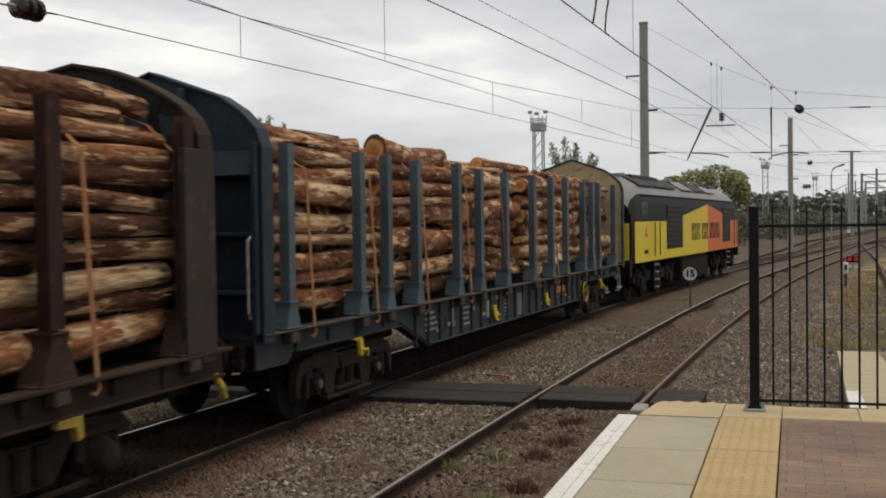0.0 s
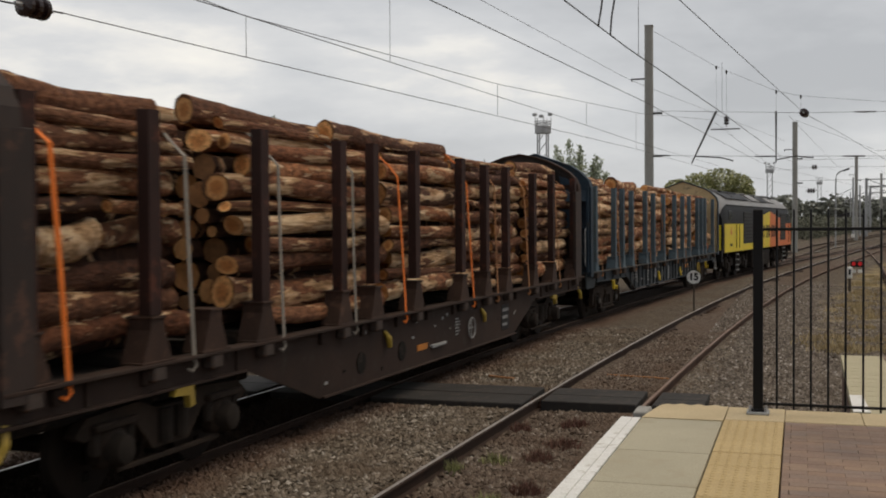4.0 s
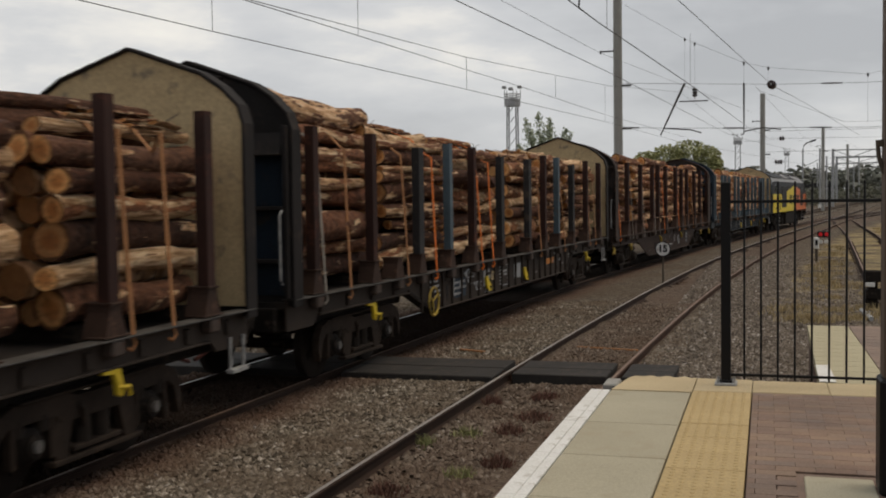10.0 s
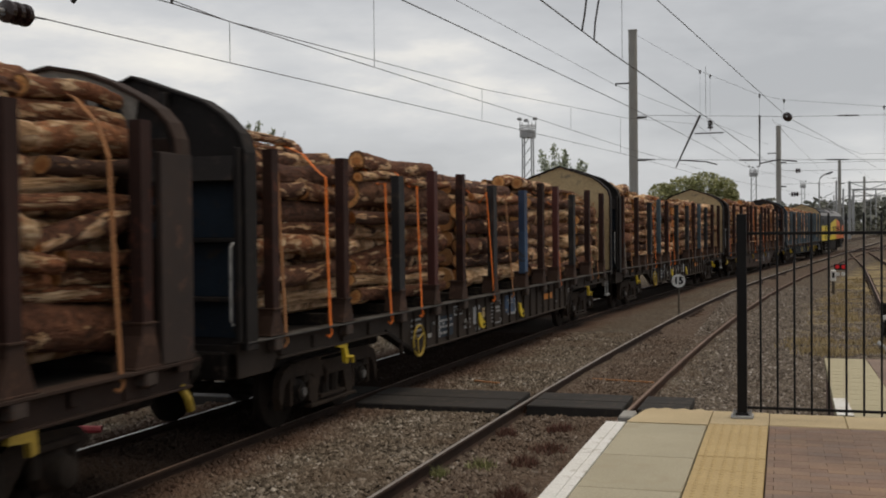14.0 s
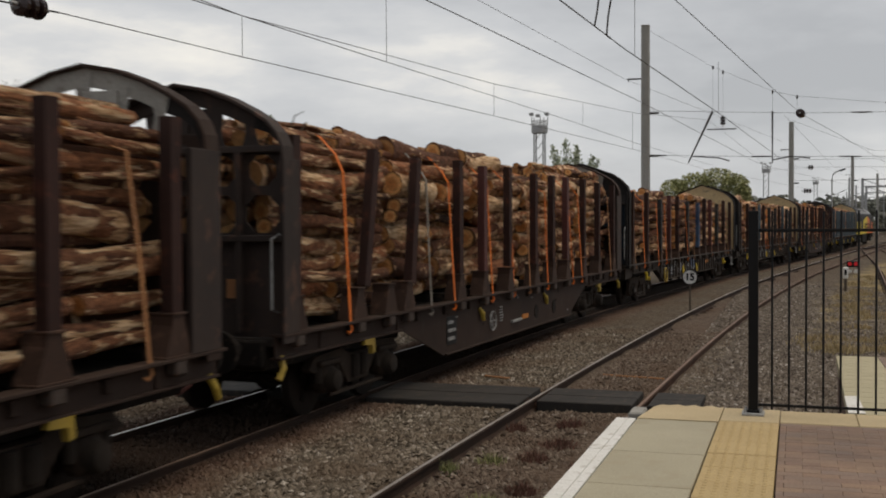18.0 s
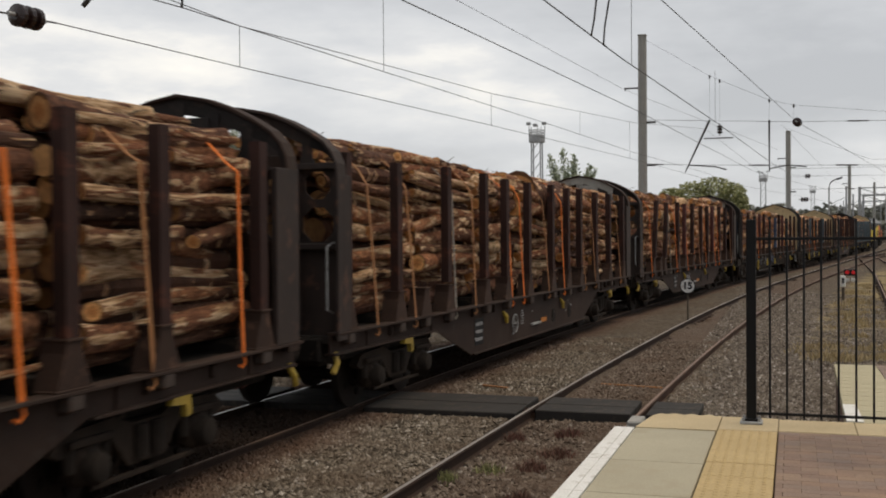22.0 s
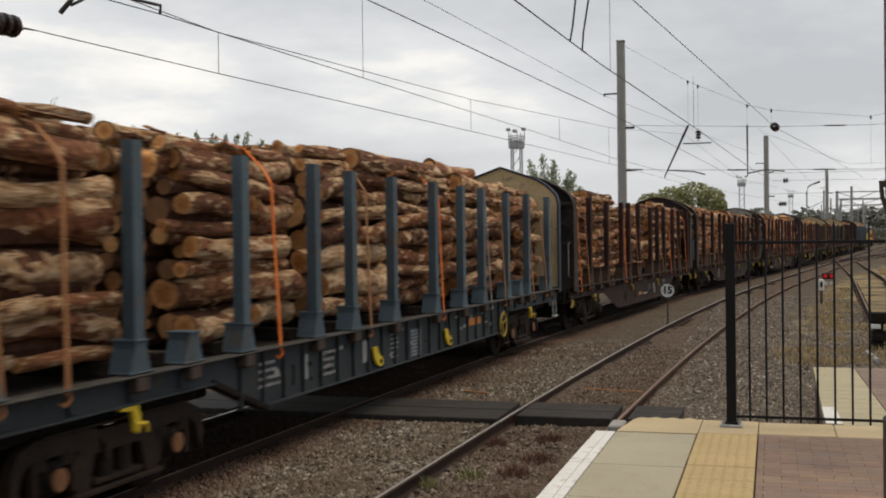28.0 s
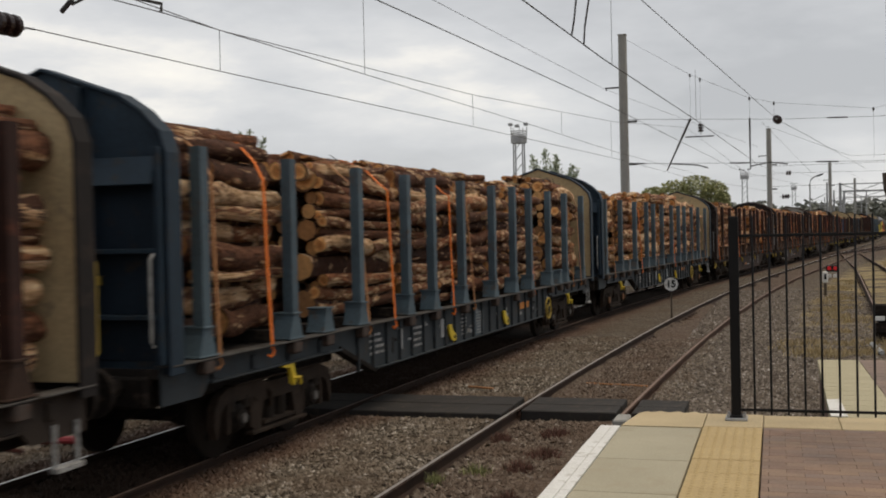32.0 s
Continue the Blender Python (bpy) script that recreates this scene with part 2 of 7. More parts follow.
def block_mat(name, by):
    """Brick blocks, each of its own shade: plum, brown, grey and tan, with soft soiling over all."""
    m, nt, b = base_mat(name, 0.9)
    n = nt.nodes.new("ShaderNodeObjectInfo" if by == "object" else "ShaderNodeNewGeometry")
    own = n.outputs["Random" if by == "object" else "Random Per Island"]
    c = ramp(nt, own, [(0.0, (0.205, 0.138, 0.108)), (0.3, (0.238, 0.165, 0.124)), (0.55, (0.215, 0.160, 0.132)), (0.8, (0.262, 0.184, 0.130)), (1.0, (0.215, 0.140, 0.106))])
    tc = nt.nodes.new("ShaderNodeNewGeometry").outputs["Position"]
    c = mixc(nt, 0.8, c, ramp(nt, noise_tex(nt, tc, 1.3, 6.0), [(0.35, (0.72, 0.72, 0.74)), (0.65, (1.22, 1.18, 1.12))]), "MULTIPLY")
    fine = noise_tex(nt, tc, 70.0, 4.0)
    c = mixc(nt, 0.5, c, ramp(nt, fine, [(0.3, (0.65, 0.65, 0.65)), (0.7, (1.3, 1.3, 1.3))]), "MULTIPLY")
    nt.links.new(c, b.inputs["Base Color"])
    bump(nt, b, fine, 0.4, 0.002)
    return m


def ground_mat():
    """Ballast and dirt: broken grey stone, brown brake dust and painted train shade along the rails, dry grass farther
    out.
    """
    m, nt, b = base_mat("ballast_ground", 0.95)
    v = coords(nt)
    vo = nt.nodes.new("ShaderNodeTexVoronoi")
    vo.inputs["Scale"].default_value = 16.0
    nt.links.new(v, vo.inputs["Vector"])
    sep = nt.nodes.new("ShaderNodeSeparateColor")
    nt.links.new(vo.outputs["Color"], sep.inputs[0])
    c = ramp(nt, sep.outputs[0], [(0.0, (0.050, 0.040, 0.030)), (0.5, (0.115, 0.092, 0.069)), (1.0, (0.20, 0.168, 0.130))])
    n1 = noise_tex(nt, v, 0.35, 7.0, 0.6)
    c = mixc(nt, ramp(nt, n1, [(0.4, (0, 0, 0)), (0.66, (0.75, 0.75, 0.75))]), c, (0.105, 0.075, 0.05))
    n2 = noise_tex(nt, v, 0.09, 6.0, 0.6)
    g = ramp(nt, noise_tex(nt, v, 9.0), [(0.3, (0.20, 0.16, 0.075)), (0.7, (0.42, 0.33, 0.18))])
    sx = nt.nodes.new("ShaderNodeSeparateXYZ")
    nt.links.new(v, sx.inputs[0])
    # the verge begins past the platform's end, two metres out from the track beside it
    curve = nt.nodes.new("ShaderNodeMath")
    curve.operation = "MULTIPLY"
    nt.links.new(sx.outputs[1], curve.inputs[0])
    nt.links.new(sx.outputs[1], curve.inputs[1])
    line = nt.nodes.new("ShaderNodeMath")
    line.operation = "MULTIPLY_ADD"
    nt.links.new(curve.outputs[0], line.inputs[0])
    line.inputs[1].default_value = -0.00108
    nt.links.new(sx.outputs[0], line.inputs[2])
    out = nt.nodes.new("ShaderNodeMapRange")
    out.inputs["From Min"].default_value, out.inputs["From Max"].default_value = -1.0, -0.3
    nt.links.new(line.outputs[0], out.inputs["Value"])
    past = nt.nodes.new("ShaderNodeMapRange")
    past.inputs["From Min"].default_value, past.inputs["From Max"].default_value = 22.0, 34.0
    nt.links.new(sx.outputs[1], past.inputs["Value"])
    far = nt.nodes.new("ShaderNodeMath")
    far.operation = "MULTIPLY"
    nt.links.new(out.outputs[0], far.inputs[0])
    nt.links.new(past.outputs[0], far.inputs[1])
    mm = nt.nodes.new("ShaderNodeMath")
    mm.operation = "MULTIPLY"
    nt.links.new(far.outputs[0], mm.inputs[0])
    nt.links.new(ramp(nt, noise_tex(nt, v, 0.5, 6.0), [(0.40, (0, 0, 0)), (0.56, (1, 1, 1))]), mm.inputs[1])
    c = mixc(nt, mm.outputs[0], c, g)
    c = line_stain_and_shade(nt, c, v)
    nt.links.new(c, b.inputs["Base Color"])
    bump(nt, b, vo.outputs["Distance"], 1.0, 0.05)
    return m


M = dict(
    ground=ground_mat(),
    stone=island_mat("ballast_stone", [(0.0, (0.074, 0.060, 0.045)), (0.35, (0.158, 0.130, 0.098)), (0.75, (0.25, 0.208, 0.161)), (0.94, (0.36, 0.312, 0.252)), (1.0, (0.55, 0.50, 0.435))], dirt=(0.145, 0.106, 0.074)),
    stone_grey=island_mat("grey_ballast_stone", [(0.0, (0.095, 0.077, 0.061)), (0.4, (0.172, 0.142, 0.114)), (0.8, (0.25, 0.212, 0.174)), (0.96, (0.36, 0.315, 0.27)), (1.0, (0.56, 0.52, 0.47))]),
    rail_web=surface("rusty_rail_web", (0.085, 0.046, 0.030), (0.04, 0.023, 0.016), 0.9, 0.0, 3, 80),
    rail_head=surface("polished_rail", (0.46, 0.435, 0.41), (0.33, 0.30, 0.28), 0.34, 0.35, 0.8, 60),
    rail_rust=surface("rusty_rail", (0.048, 0.028, 0.020), (0.022, 0.015, 0.011), 0.9, 0.1, 3, 80),
    rail_dull=surface("dull_rail", (0.25, 0.165, 0.118), (0.13, 0.08, 0.055), 0.6, 0.3, 0.8, 60),
    sleeper=surface("sleeper_timber", (0.125, 0.078, 0.052), (0.06, 0.04, 0.029), 0.95, 0, 2.5, 40, bump_d=0.006, rnd=True),
    rubber=surface("crossing_rubber", (0.043, 0.039, 0.036), (0.022, 0.020, 0.018), 0.8, 0, 2, 70, wear=(0.065, 0.053, 0.042)),
    slab=surface("paving_slab", (0.435, 0.400, 0.295), (0.345, 0.312, 0.225), 0.9, 0, 1.2, 90, wear=(0.365, 0.325, 0.23), rnd=True),
    coping=surface("buff_coping", (0.56, 0.455, 0.28), (0.44, 0.345, 0.20), 0.9, 0, 1.6, 80, rnd=True),
    white_paint=surface("white_line_paint", (0.80, 0.80, 0.77), (0.66, 0.65, 0.60), 0.7, 0, 2.2, 60, wear=(0.5, 0.48, 0.43)),
    tactile=surface("tactile_buff", (0.50, 0.375, 0.185), (0.42, 0.31, 0.145), 0.85, 0, 1.8, 70, rnd=True),
    brick=block_mat("block_paver", "object"),
    brick_field=block_mat("block_paver_field", "island"),
    mortar=surface("joint_sand", (0.20, 0.15, 0.112), (0.15, 0.108, 0.08), 0.95, 0, 5, 90),
    ramp_slab=surface("ramp_slab", (0.46, 0.415, 0.275), (0.36, 0.32, 0.205), 0.9, 0, 1.4, 60, rnd=True),
    wall_brick=surface("platform_wall", (0.17, 0.10, 0.075), (0.09, 0.06, 0.05), 0.95, 0, 3, 50),
    black=surface("black_gloss_paint", (0.007, 0.007, 0.008), (0.005, 0.005, 0.006), 0.5, 0, 4, 60),
    mast=surface("mast_concrete", (0.34, 0.335, 0.31), (0.24, 0.235, 0.215), 0.85, 0, 0.8, 30),
    galv=surface("galvanised_steel", (0.40, 0.41, 0.415), (0.27, 0.27, 0.27), 0.6, 0.25, 2, 40),
    wire=surface("copper_wire", (0.085, 0.08, 0.075), (0.05, 0.047, 0.045), 0.6, 0.3, 5, 50),
    insul=surface("insulator_glaze", (0.03, 0.015, 0.012), (0.02, 0.01, 0.01), 0.25, 0, 5, 50),
    blue=surface("blue_wagon_paint", (0.082, 0.125, 0.152), (0.036, 0.056, 0.072), 0.6, 0, 1.1, 25, wear=(0.075, 0.07, 0.065), rnd=True),
    post_blue=surface("faded_blue_post_paint", (0.055, 0.11, 0.21), (0.03, 0.05, 0.09), 0.7, 0, 1.4, 30, wear=(0.04, 0.035, 0.033)),
    red_pipe=surface("red_pipe", (0.42, 0.05, 0.06), (0.28, 0.035, 0.04), 0.55, 0, 3, 20),
    blue_under=surface("blue_grey_underframe", (0.050, 0.060, 0.067), (0.022, 0.026, 0.029), 0.65, 0, 1.0, 25, wear=(0.06, 0.052, 0.045)),
    brown=surface("brown_wagon_paint", (0.050, 0.023, 0.018), (0.020, 0.011, 0.009), 0.75, 0, 1.3, 30, wear=(0.095, 0.034, 0.021), rnd=True),
    brown_under=surface("brown_underframe", (0.050, 0.030, 0.022), (0.022, 0.014, 0.011), 0.8, 0, 1.0, 28, wear=(0.045, 0.033, 0.026)),
    red_ox=surface("red_oxide_paint", (0.10, 0.024, 0.018), (0.05, 0.016, 0.013), 0.7, 0, 1.5, 30, rnd=True),
    dark=surface("dirty_grey_paint", (0.038, 0.037, 0.038), (0.018, 0.017, 0.017), 0.7, 0, 1.2, 30, wear=(0.075, 0.06, 0.05), rnd=True),
    # end walls: darker than the paint of the wagon sides
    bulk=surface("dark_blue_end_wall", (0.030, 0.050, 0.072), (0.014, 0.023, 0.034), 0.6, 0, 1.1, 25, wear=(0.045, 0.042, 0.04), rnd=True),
    end_black=surface("near_black_end_wall", (0.026, 0.022, 0.021), (0.011, 0.010, 0.0095), 0.8, 0, 1.1, 25, wear=(0.04, 0.03, 0.025), rnd=True),
    navy=surface("navy_paint", (0.025, 0.05, 0.11), (0.015, 0.026, 0.05), 0.6, 0, 1.4, 30, rnd=True),
    cream=surface("cream_board", (0.55, 0.425, 0.24), (0.36, 0.27, 0.145), 0.85, 0, 0.9, 30, wear=(0.22, 0.18, 0.12)),
    grime=surface("brake_dust_underframe", (0.055, 0.041, 0.032), (0.025, 0.019, 0.015), 0.8, 0, 1.0, 28, wear=(0.045, 0.034, 0.027)),
    frame=surface("bogie_brake_dust", (0.046, 0.032, 0.023), (0.015, 0.011, 0.0085), 0.95, 0.0, 3, 40, wear=(0.052, 0.034, 0.023)),
    rust_cap=surface("orange_axle_cap", (0.26, 0.115, 0.045), (0.12, 0.055, 0.025), 0.8, 0, 6, 50),
    hub=surface("rubbed_hub", (0.16, 0.15, 0.14), (0.08, 0.075, 0.07), 0.6, 0.2, 6, 60),
    rust_foot=surface("rusty_foot", (0.085, 0.066, 0.056), (0.04, 0.03, 0.026), 0.85, 0, 3, 40, wear=(0.10, 0.05, 0.03)),
    worn_edge=surface("worn_deck_edge", (0.10, 0.094, 0.088), (0.028, 0.025, 0.023), 0.7, 0.1, 2.2, 40, wear=(0.03, 0.024, 0.019)),
    end_plate=surface("rusty_end_plate", (0.040, 0.024, 0.018), (0.017, 0.011, 0.009), 0.8, 0, 1.2, 24, wear=(0.085, 0.040, 0.026), lo=0.42, hi=0.66),
    brown_sock=surface("brown_socket_paint", (0.066, 0.037, 0.026), (0.026, 0.016, 0.012), 0.75, 0, 1.6, 30, wear=(0.10, 0.055, 0.038), rnd=True),
    bright_yellow=surface("fresh_yellow_paint", (0.78, 0.56, 0.02), (0.52, 0.36, 0.025), 0.55, 0, 4, 40),
    bogie=surface("bogie_grime", (0.018, 0.0135, 0.0105), (0.005, 0.004, 0.0035), 0.9, 0.0, 3, 40, wear=(0.05, 0.037, 0.028)),
    dust=surface("brake_dust", (0.034, 0.026, 0.020), (0.013, 0.010, 0.008), 0.95, 0.0, 4, 50),
    wheel=surface("wheel_steel", (0.03, 0.023, 0.018), (0.014, 0.011, 0.009), 0.7, 0.2, 3, 40),
    deck=surface("wagon_deck", (0.030, 0.024, 0.020), (0.010, 0.008, 0.007), 0.95, 0.0, 2, 30, wear=(0.06, 0.045, 0.033)),
    yellow=surface("yellow_paint", (0.46, 0.32, 0.035), (0.20, 0.135, 0.03), 0.65, 0, 2, 30),
    orange_paint=surface("orange_panel", (0.55, 0.20, 0.02), (0.42, 0.14, 0.02), 0.6, 0, 2, 30),
    white=surface("white_stencil", (0.42, 0.42, 0.41), (0.12, 0.115, 0.11), 0.7, 0, 9, 60, wear=(0.05, 0.045, 0.04)),
    strap=surface("orange_strap", (0.85, 0.19, 0.015), (0.62, 0.135, 0.012), 0.75, 0, 3, 60),
    strap_old=surface("faded_strap", (0.38, 0.17, 0.06), (0.22, 0.10, 0.045), 0.85, 0, 3, 60),
    strap_grey=surface("grey_strap", (0.27, 0.24, 0.20), (0.16, 0.14, 0.12), 0.85, 0, 3, 60),
    bark=bark_mat("pine_bark", (0.165, 0.080, 0.047), (0.36, 0.185, 0.108), (0.98, 0.72, 0.45), 0.585),
    bark2=bark_mat("peeled_pine", (0.275, 0.132, 0.073), (0.58, 0.30, 0.165), (1.0, 0.76, 0.49), 0.538),
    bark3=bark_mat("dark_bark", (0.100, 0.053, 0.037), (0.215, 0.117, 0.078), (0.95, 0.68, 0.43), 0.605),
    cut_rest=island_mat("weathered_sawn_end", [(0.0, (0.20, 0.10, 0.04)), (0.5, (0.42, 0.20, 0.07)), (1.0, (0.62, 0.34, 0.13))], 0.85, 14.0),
    cut=cut_mat(),
    loco_black=surface("black_loco_paint", (0.007, 0.007, 0.008), (0.005, 0.005, 0.006), 0.6, 0, 0.7, 20),
    loco_yellow=surface("bright_yellow_paint", (0.82, 0.63, 0.013), (0.70, 0.53, 0.013), 0.45, 0, 0.6, 20),
    loco_orange=surface("bright_orange_paint", (0.72, 0.17, 0.025), (0.60, 0.13, 0.02), 0.45, 0, 0.6, 20),
    loco_roof=surface("loco_roof_grey", (0.27, 0.265, 0.262), (0.11, 0.108, 0.108), 0.45, 0.0, 0.5, 15),
    glass_dark=surface("cab_glass", (0.03, 0.035, 0.04), (0.02, 0.022, 0.025), 0.08, 0, 1, 10),
    red_light=surface("red_lens", (0.55, 0.01, 0.015), (0.4, 0.01, 0.012), 0.3, 0, 3, 20),
    leaf=island_mat("leaf_green", [(0.0, (0.19, 0.205, 0.085)), (0.6, (0.32, 0.33, 0.135)), (1.0, (0.45, 0.44, 0.20))], 0.7, 8.0),
    leaf_pale=island_mat("leaf_grey_green", [(0.0, (0.20, 0.235, 0.155)), (1.0, (0.42, 0.46, 0.31))], 0.7, 8.0),
    # distance haze put into the leaf colour: paler and greyer
    hazed_far_leaf=island_mat("far_wood", [(0.0, (0.13, 0.14, 0.115)), (1.0, (0.235, 0.24, 0.20))], 0.9, 0.5),
    gable=surface("weathered_gable_panel", (0.36, 0.345, 0.31), (0.20, 0.19, 0.17), 0.8, 0, 1.6, 30, wear=(0.12, 0.10, 0.085)),
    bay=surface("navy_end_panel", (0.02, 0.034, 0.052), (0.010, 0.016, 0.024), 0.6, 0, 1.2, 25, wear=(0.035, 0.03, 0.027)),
    cladding=surface("post_timber", (0.12, 0.082, 0.06), (0.07, 0.05, 0.038), 0.8, 0, 1.5, 30),
    twig=surface("tree_bark", (0.10, 0.08, 0.06), (0.05, 0.04, 0.03), 0.9, 0, 3, 30),
    # bush green greyed, with some distance haze in the colour
    hedge=island_mat("hazed_hedge_leaf", [(0.0, (0.080, 0.085, 0.060)), (0.6, (0.115, 0.119, 0.082)), (1.0, (0.165, 0.163, 0.112))], 0.8, 3.0),
    shed=surface("pale_sheet_wall", (0.36, 0.36, 0.35), (0.26, 0.25, 0.24), 0.7, 0, 0.3, 6),
    dry=island_mat("dry_grass_blade", [(0.0, (0.33, 0.25, 0.125)), (0.6, (0.52, 0.41, 0.22)), (1.0, (0.40, 0.31, 0.16))], 0.9, 20.0),
    weed=island_mat("red_weed", [(0.0, (0.13, 0.060, 0.045)), (0.6, (0.20, 0.095, 0.070)), (1.0, (0.17, 0.125, 0.075))], 0.9, 20.0),
)
M["red_light"].node_tree.nodes["Principled BSDF"].inputs["Emission Color"].default_value = (1, 0.02, 0.03, 1)
M["red_light"].node_tree.nodes["Principled BSDF"].inputs["Emission Strength"].default_value = 0.12
for k in ("worn_edge", "rail_web", "stone_grey", "brown_sock", "end_black", "rust_foot", "ground", "stone", "frame", "deck", "rubber", "sleeper", "rail_rust", "dust", "bulk", "blue_under", "black", "loco_black", "bogie", "brown", "brown_under", "grime", "wheel", "bay", "dark"):
    M[k].node_tree.nodes["Principled BSDF"].inputs["Specular IOR Level"].default_value = 0.22


# ---------------------------------------------------------------- mesh helpers
class Mesh:
    """Collects boxes, tubes and plates, with one material each, into one mesh."""

    def __init__(self):
        self.v, self.f, self.mi, self.mats = [], [], [], []

    def slot(self, mat):
        if mat not in self.mats:
            self.mats.append(mat)
        return self.mats.index(mat)

    def add(self, verts, faces, mat=None):
        o, k = len(self.v), self.slot(mat) if mat else 0
        self.v += [tuple(p) for p in verts]
        self.f += [tuple(i + o for i in f) for f in faces]
        self.mi += [k] * len(faces)
        return self

    def box(self, c, s, mat=None, ch=None, m=None):
        """A box with chamfered edges: centre, full sizes, chamfer."""
        hx, hy, hz = (a / 2 for a in s)
        ch = min(hx, hy, hz) * 0.25 if ch is None else ch
        pts, key = [], {}
        for sx in (-1, 1):
            for sy in (-1, 1):
                for sz in (-1, 1):
                    for ax in range(3):
                        p = [sx * hx, sy * hy, sz * hz]
                        for a in range(3):
                            if a != ax:
                                p[a] -= (sx, sy, sz)[a] * ch
                        key[sx, sy, sz, ax] = len(pts)
                        pts.append(p)
        fs = []
        for ax in range(3):
            a, b = (ax + 1) % 3, (ax + 2) % 3
            for s1 in (-1, 1):
                def at(u, w):
                    k = [0, 0, 0]
                    k[ax], k[a], k[b] = s1, u, w
                    return key[(*k, ax)]
                q = [at(-1, -1), at(1, -1), at(1, 1), at(-1, 1)]
                fs.append(q if s1 > 0 else q[::-1])
            for u in (-1, 1):
                for w in (-1, 1):
                    def at2(x, face):
                        k = [0, 0, 0]
                        k[ax], k[a], k[b] = x, u, w
                        return key[(*k, face)]
                    q = [at2(-1, a), at2(1, a), at2(1, b), at2(-1, b)]
                    fs.append(q if u * w > 0 else q[::-1])
        for sx in (-1, 1):
            for sy in (-1, 1):
                for sz in (-1, 1):
                    t = [key[sx, sy, sz, i] for i in range(3)]
                    fs.append(t if sx * sy * sz > 0 else t[::-1])
        mm = m or Matrix()
        return self.add([mm @ (Vector(p)) + Vector(c) for p in pts], fs, mat)

    def tube(self, pts, r, mat=None, n=8, caps=True):
        """A round bar along points; r is one radius or one for each point."""
        pts = [Vector(p) for p in pts]
        rs = r if isinstance(r, (list, tuple)) else [r] * len(pts)
        vs, fs = [], []
        for i, p in enumerate(pts):
            d = (pts[min(i + 1, len(pts) - 1)] - pts[max(i - 1, 0)]).normalized()
            a = d.orthogonal().normalized() if abs(d.z) > 0.9 else d.cross(Vector((0, 0, 1))).normalized()
            b = d.cross(a)
            vs += [p + (a * math.cos(k * math.tau / n) + b * math.sin(k * math.tau / n)) * rs[i] for k in range(n)]
        for i in range(len(pts) - 1):
            for k in range(n):
                fs.append((i * n + k, i * n + (k + 1) % n, (i + 1) * n + (k + 1) % n, (i + 1) * n + k))
        if caps:
            fs += [tuple(range(n))[::-1], tuple(range((len(pts) - 1) * n, len(pts) * n))]
        return self.add(vs, fs, mat)

    def plate(self, poly, axis, at, thick, mat=None):
        """A flat plate: its outline in the two other axes, from at to at + thick along axis."""
        k = [i for i in range(3) if i != axis]
        vs = []
        for z in (at, at + thick):
            for p in poly:
                q = [0, 0, 0]
                q[axis], q[k[0]], q[k[1]] = z, p[0], p[1]
                vs.append(q)
        n = len(poly)
        fs = [tuple(range(n)), tuple(range(n, 2 * n))[::-1]] + [(i, i + n, (i + 1) % n + n, (i + 1) % n) for i in range(n)]
        return self.add(vs, fs, mat)

    def wheel(self, c, axis, r, w, mat=None, n=20):
        d = Vector([1 if i == axis else 0 for i in range(3)])
        c = Vector(c)
        return self.tube([c - d * w / 2, c - d * w * 0.42, c + d * w * 0.42, c + d * w / 2], [r * 0.96, r, r, r * 0.96], mat, n)

    def data(self, name, smooth=False, fix=True):
        me = bpy.data.meshes.new(name)
        me.from_pydata(self.v, [], self.f)
        for m in self.mats:
            me.materials.append(m)
        if len(self.mats) > 1:
            me.polygons.foreach_set("material_index", self.mi)
        if fix:
            bm = bmesh.new()
            bm.from_mesh(me)
            bmesh.ops.recalc_face_normals(bm, faces=bm.faces)
            bm.to_mesh(me)
            bm.free()
        if smooth:
            me.polygons.foreach_set("use_smooth", [True] * len(me.polygons))
            me.set_sharp_from_angle(angle=radians(38))
        return me


def part(name, mesh, parent=None, label="", at=None, smooth=False, fix=True):
    """Links a mesh (or shared mesh data) as one object under a thing or a part."""
    me = mesh.data(name, smooth, fix) if isinstance(mesh, Mesh) else mesh
    ob = new(name, me)
    if parent is not None:
        ob.parent = parent
    if at is not None:
        ob.matrix_basis = at if isinstance(at, Matrix) else Matrix.Translation(at)
    return tagged(ob, label)


def thing(name, label, category, at=None, group="", kind=""):
    ob = new(name)
    ob.empty_display_size = 0.2
    if at is not None:
        ob.matrix_basis = at if isinstance(at, Matrix) else Matrix.Translation(at)
    return tagged(ob, label, category, group, kind)


# ---------------------------------------------------------------- the lines of the tracks
def near_x(y):
    """Centre line of the track beside the platform."""
    k, b = 0.00108, 60.0
    return -2.98 + (0 if y < 0 else k * y * y if y < b else k * b * b + 2 * k * b * (y - b))


def main_x(y):
    """Centre line of the train's track."""
    k, b = 0.00115, 58.0
    return -7.0 + (0 if y < 0 else k * y * y if y < b else k * b * b + 2 * k * b * (y - b))


def main_z(y):
    return -0.0025 * max(0.0, min(y, 90.0) - 10.0)


MAIN_Y = [-220 + 0.5 * i for i in range(1300)]
MAIN_S = [0.0]
for y0, y1 in zip(MAIN_Y, MAIN_Y[1:]):
    MAIN_S.append(MAIN_S[-1] + math.hypot(y1 - y0, main_x(y1) - main_x(y0)))
MAIN_S = [s - MAIN_S[440] for s in MAIN_S]


def on_main(s):
    y = float(np.interp(s, MAIN_S, MAIN_Y))
    return Vector((main_x(y), y, main_z(y)))


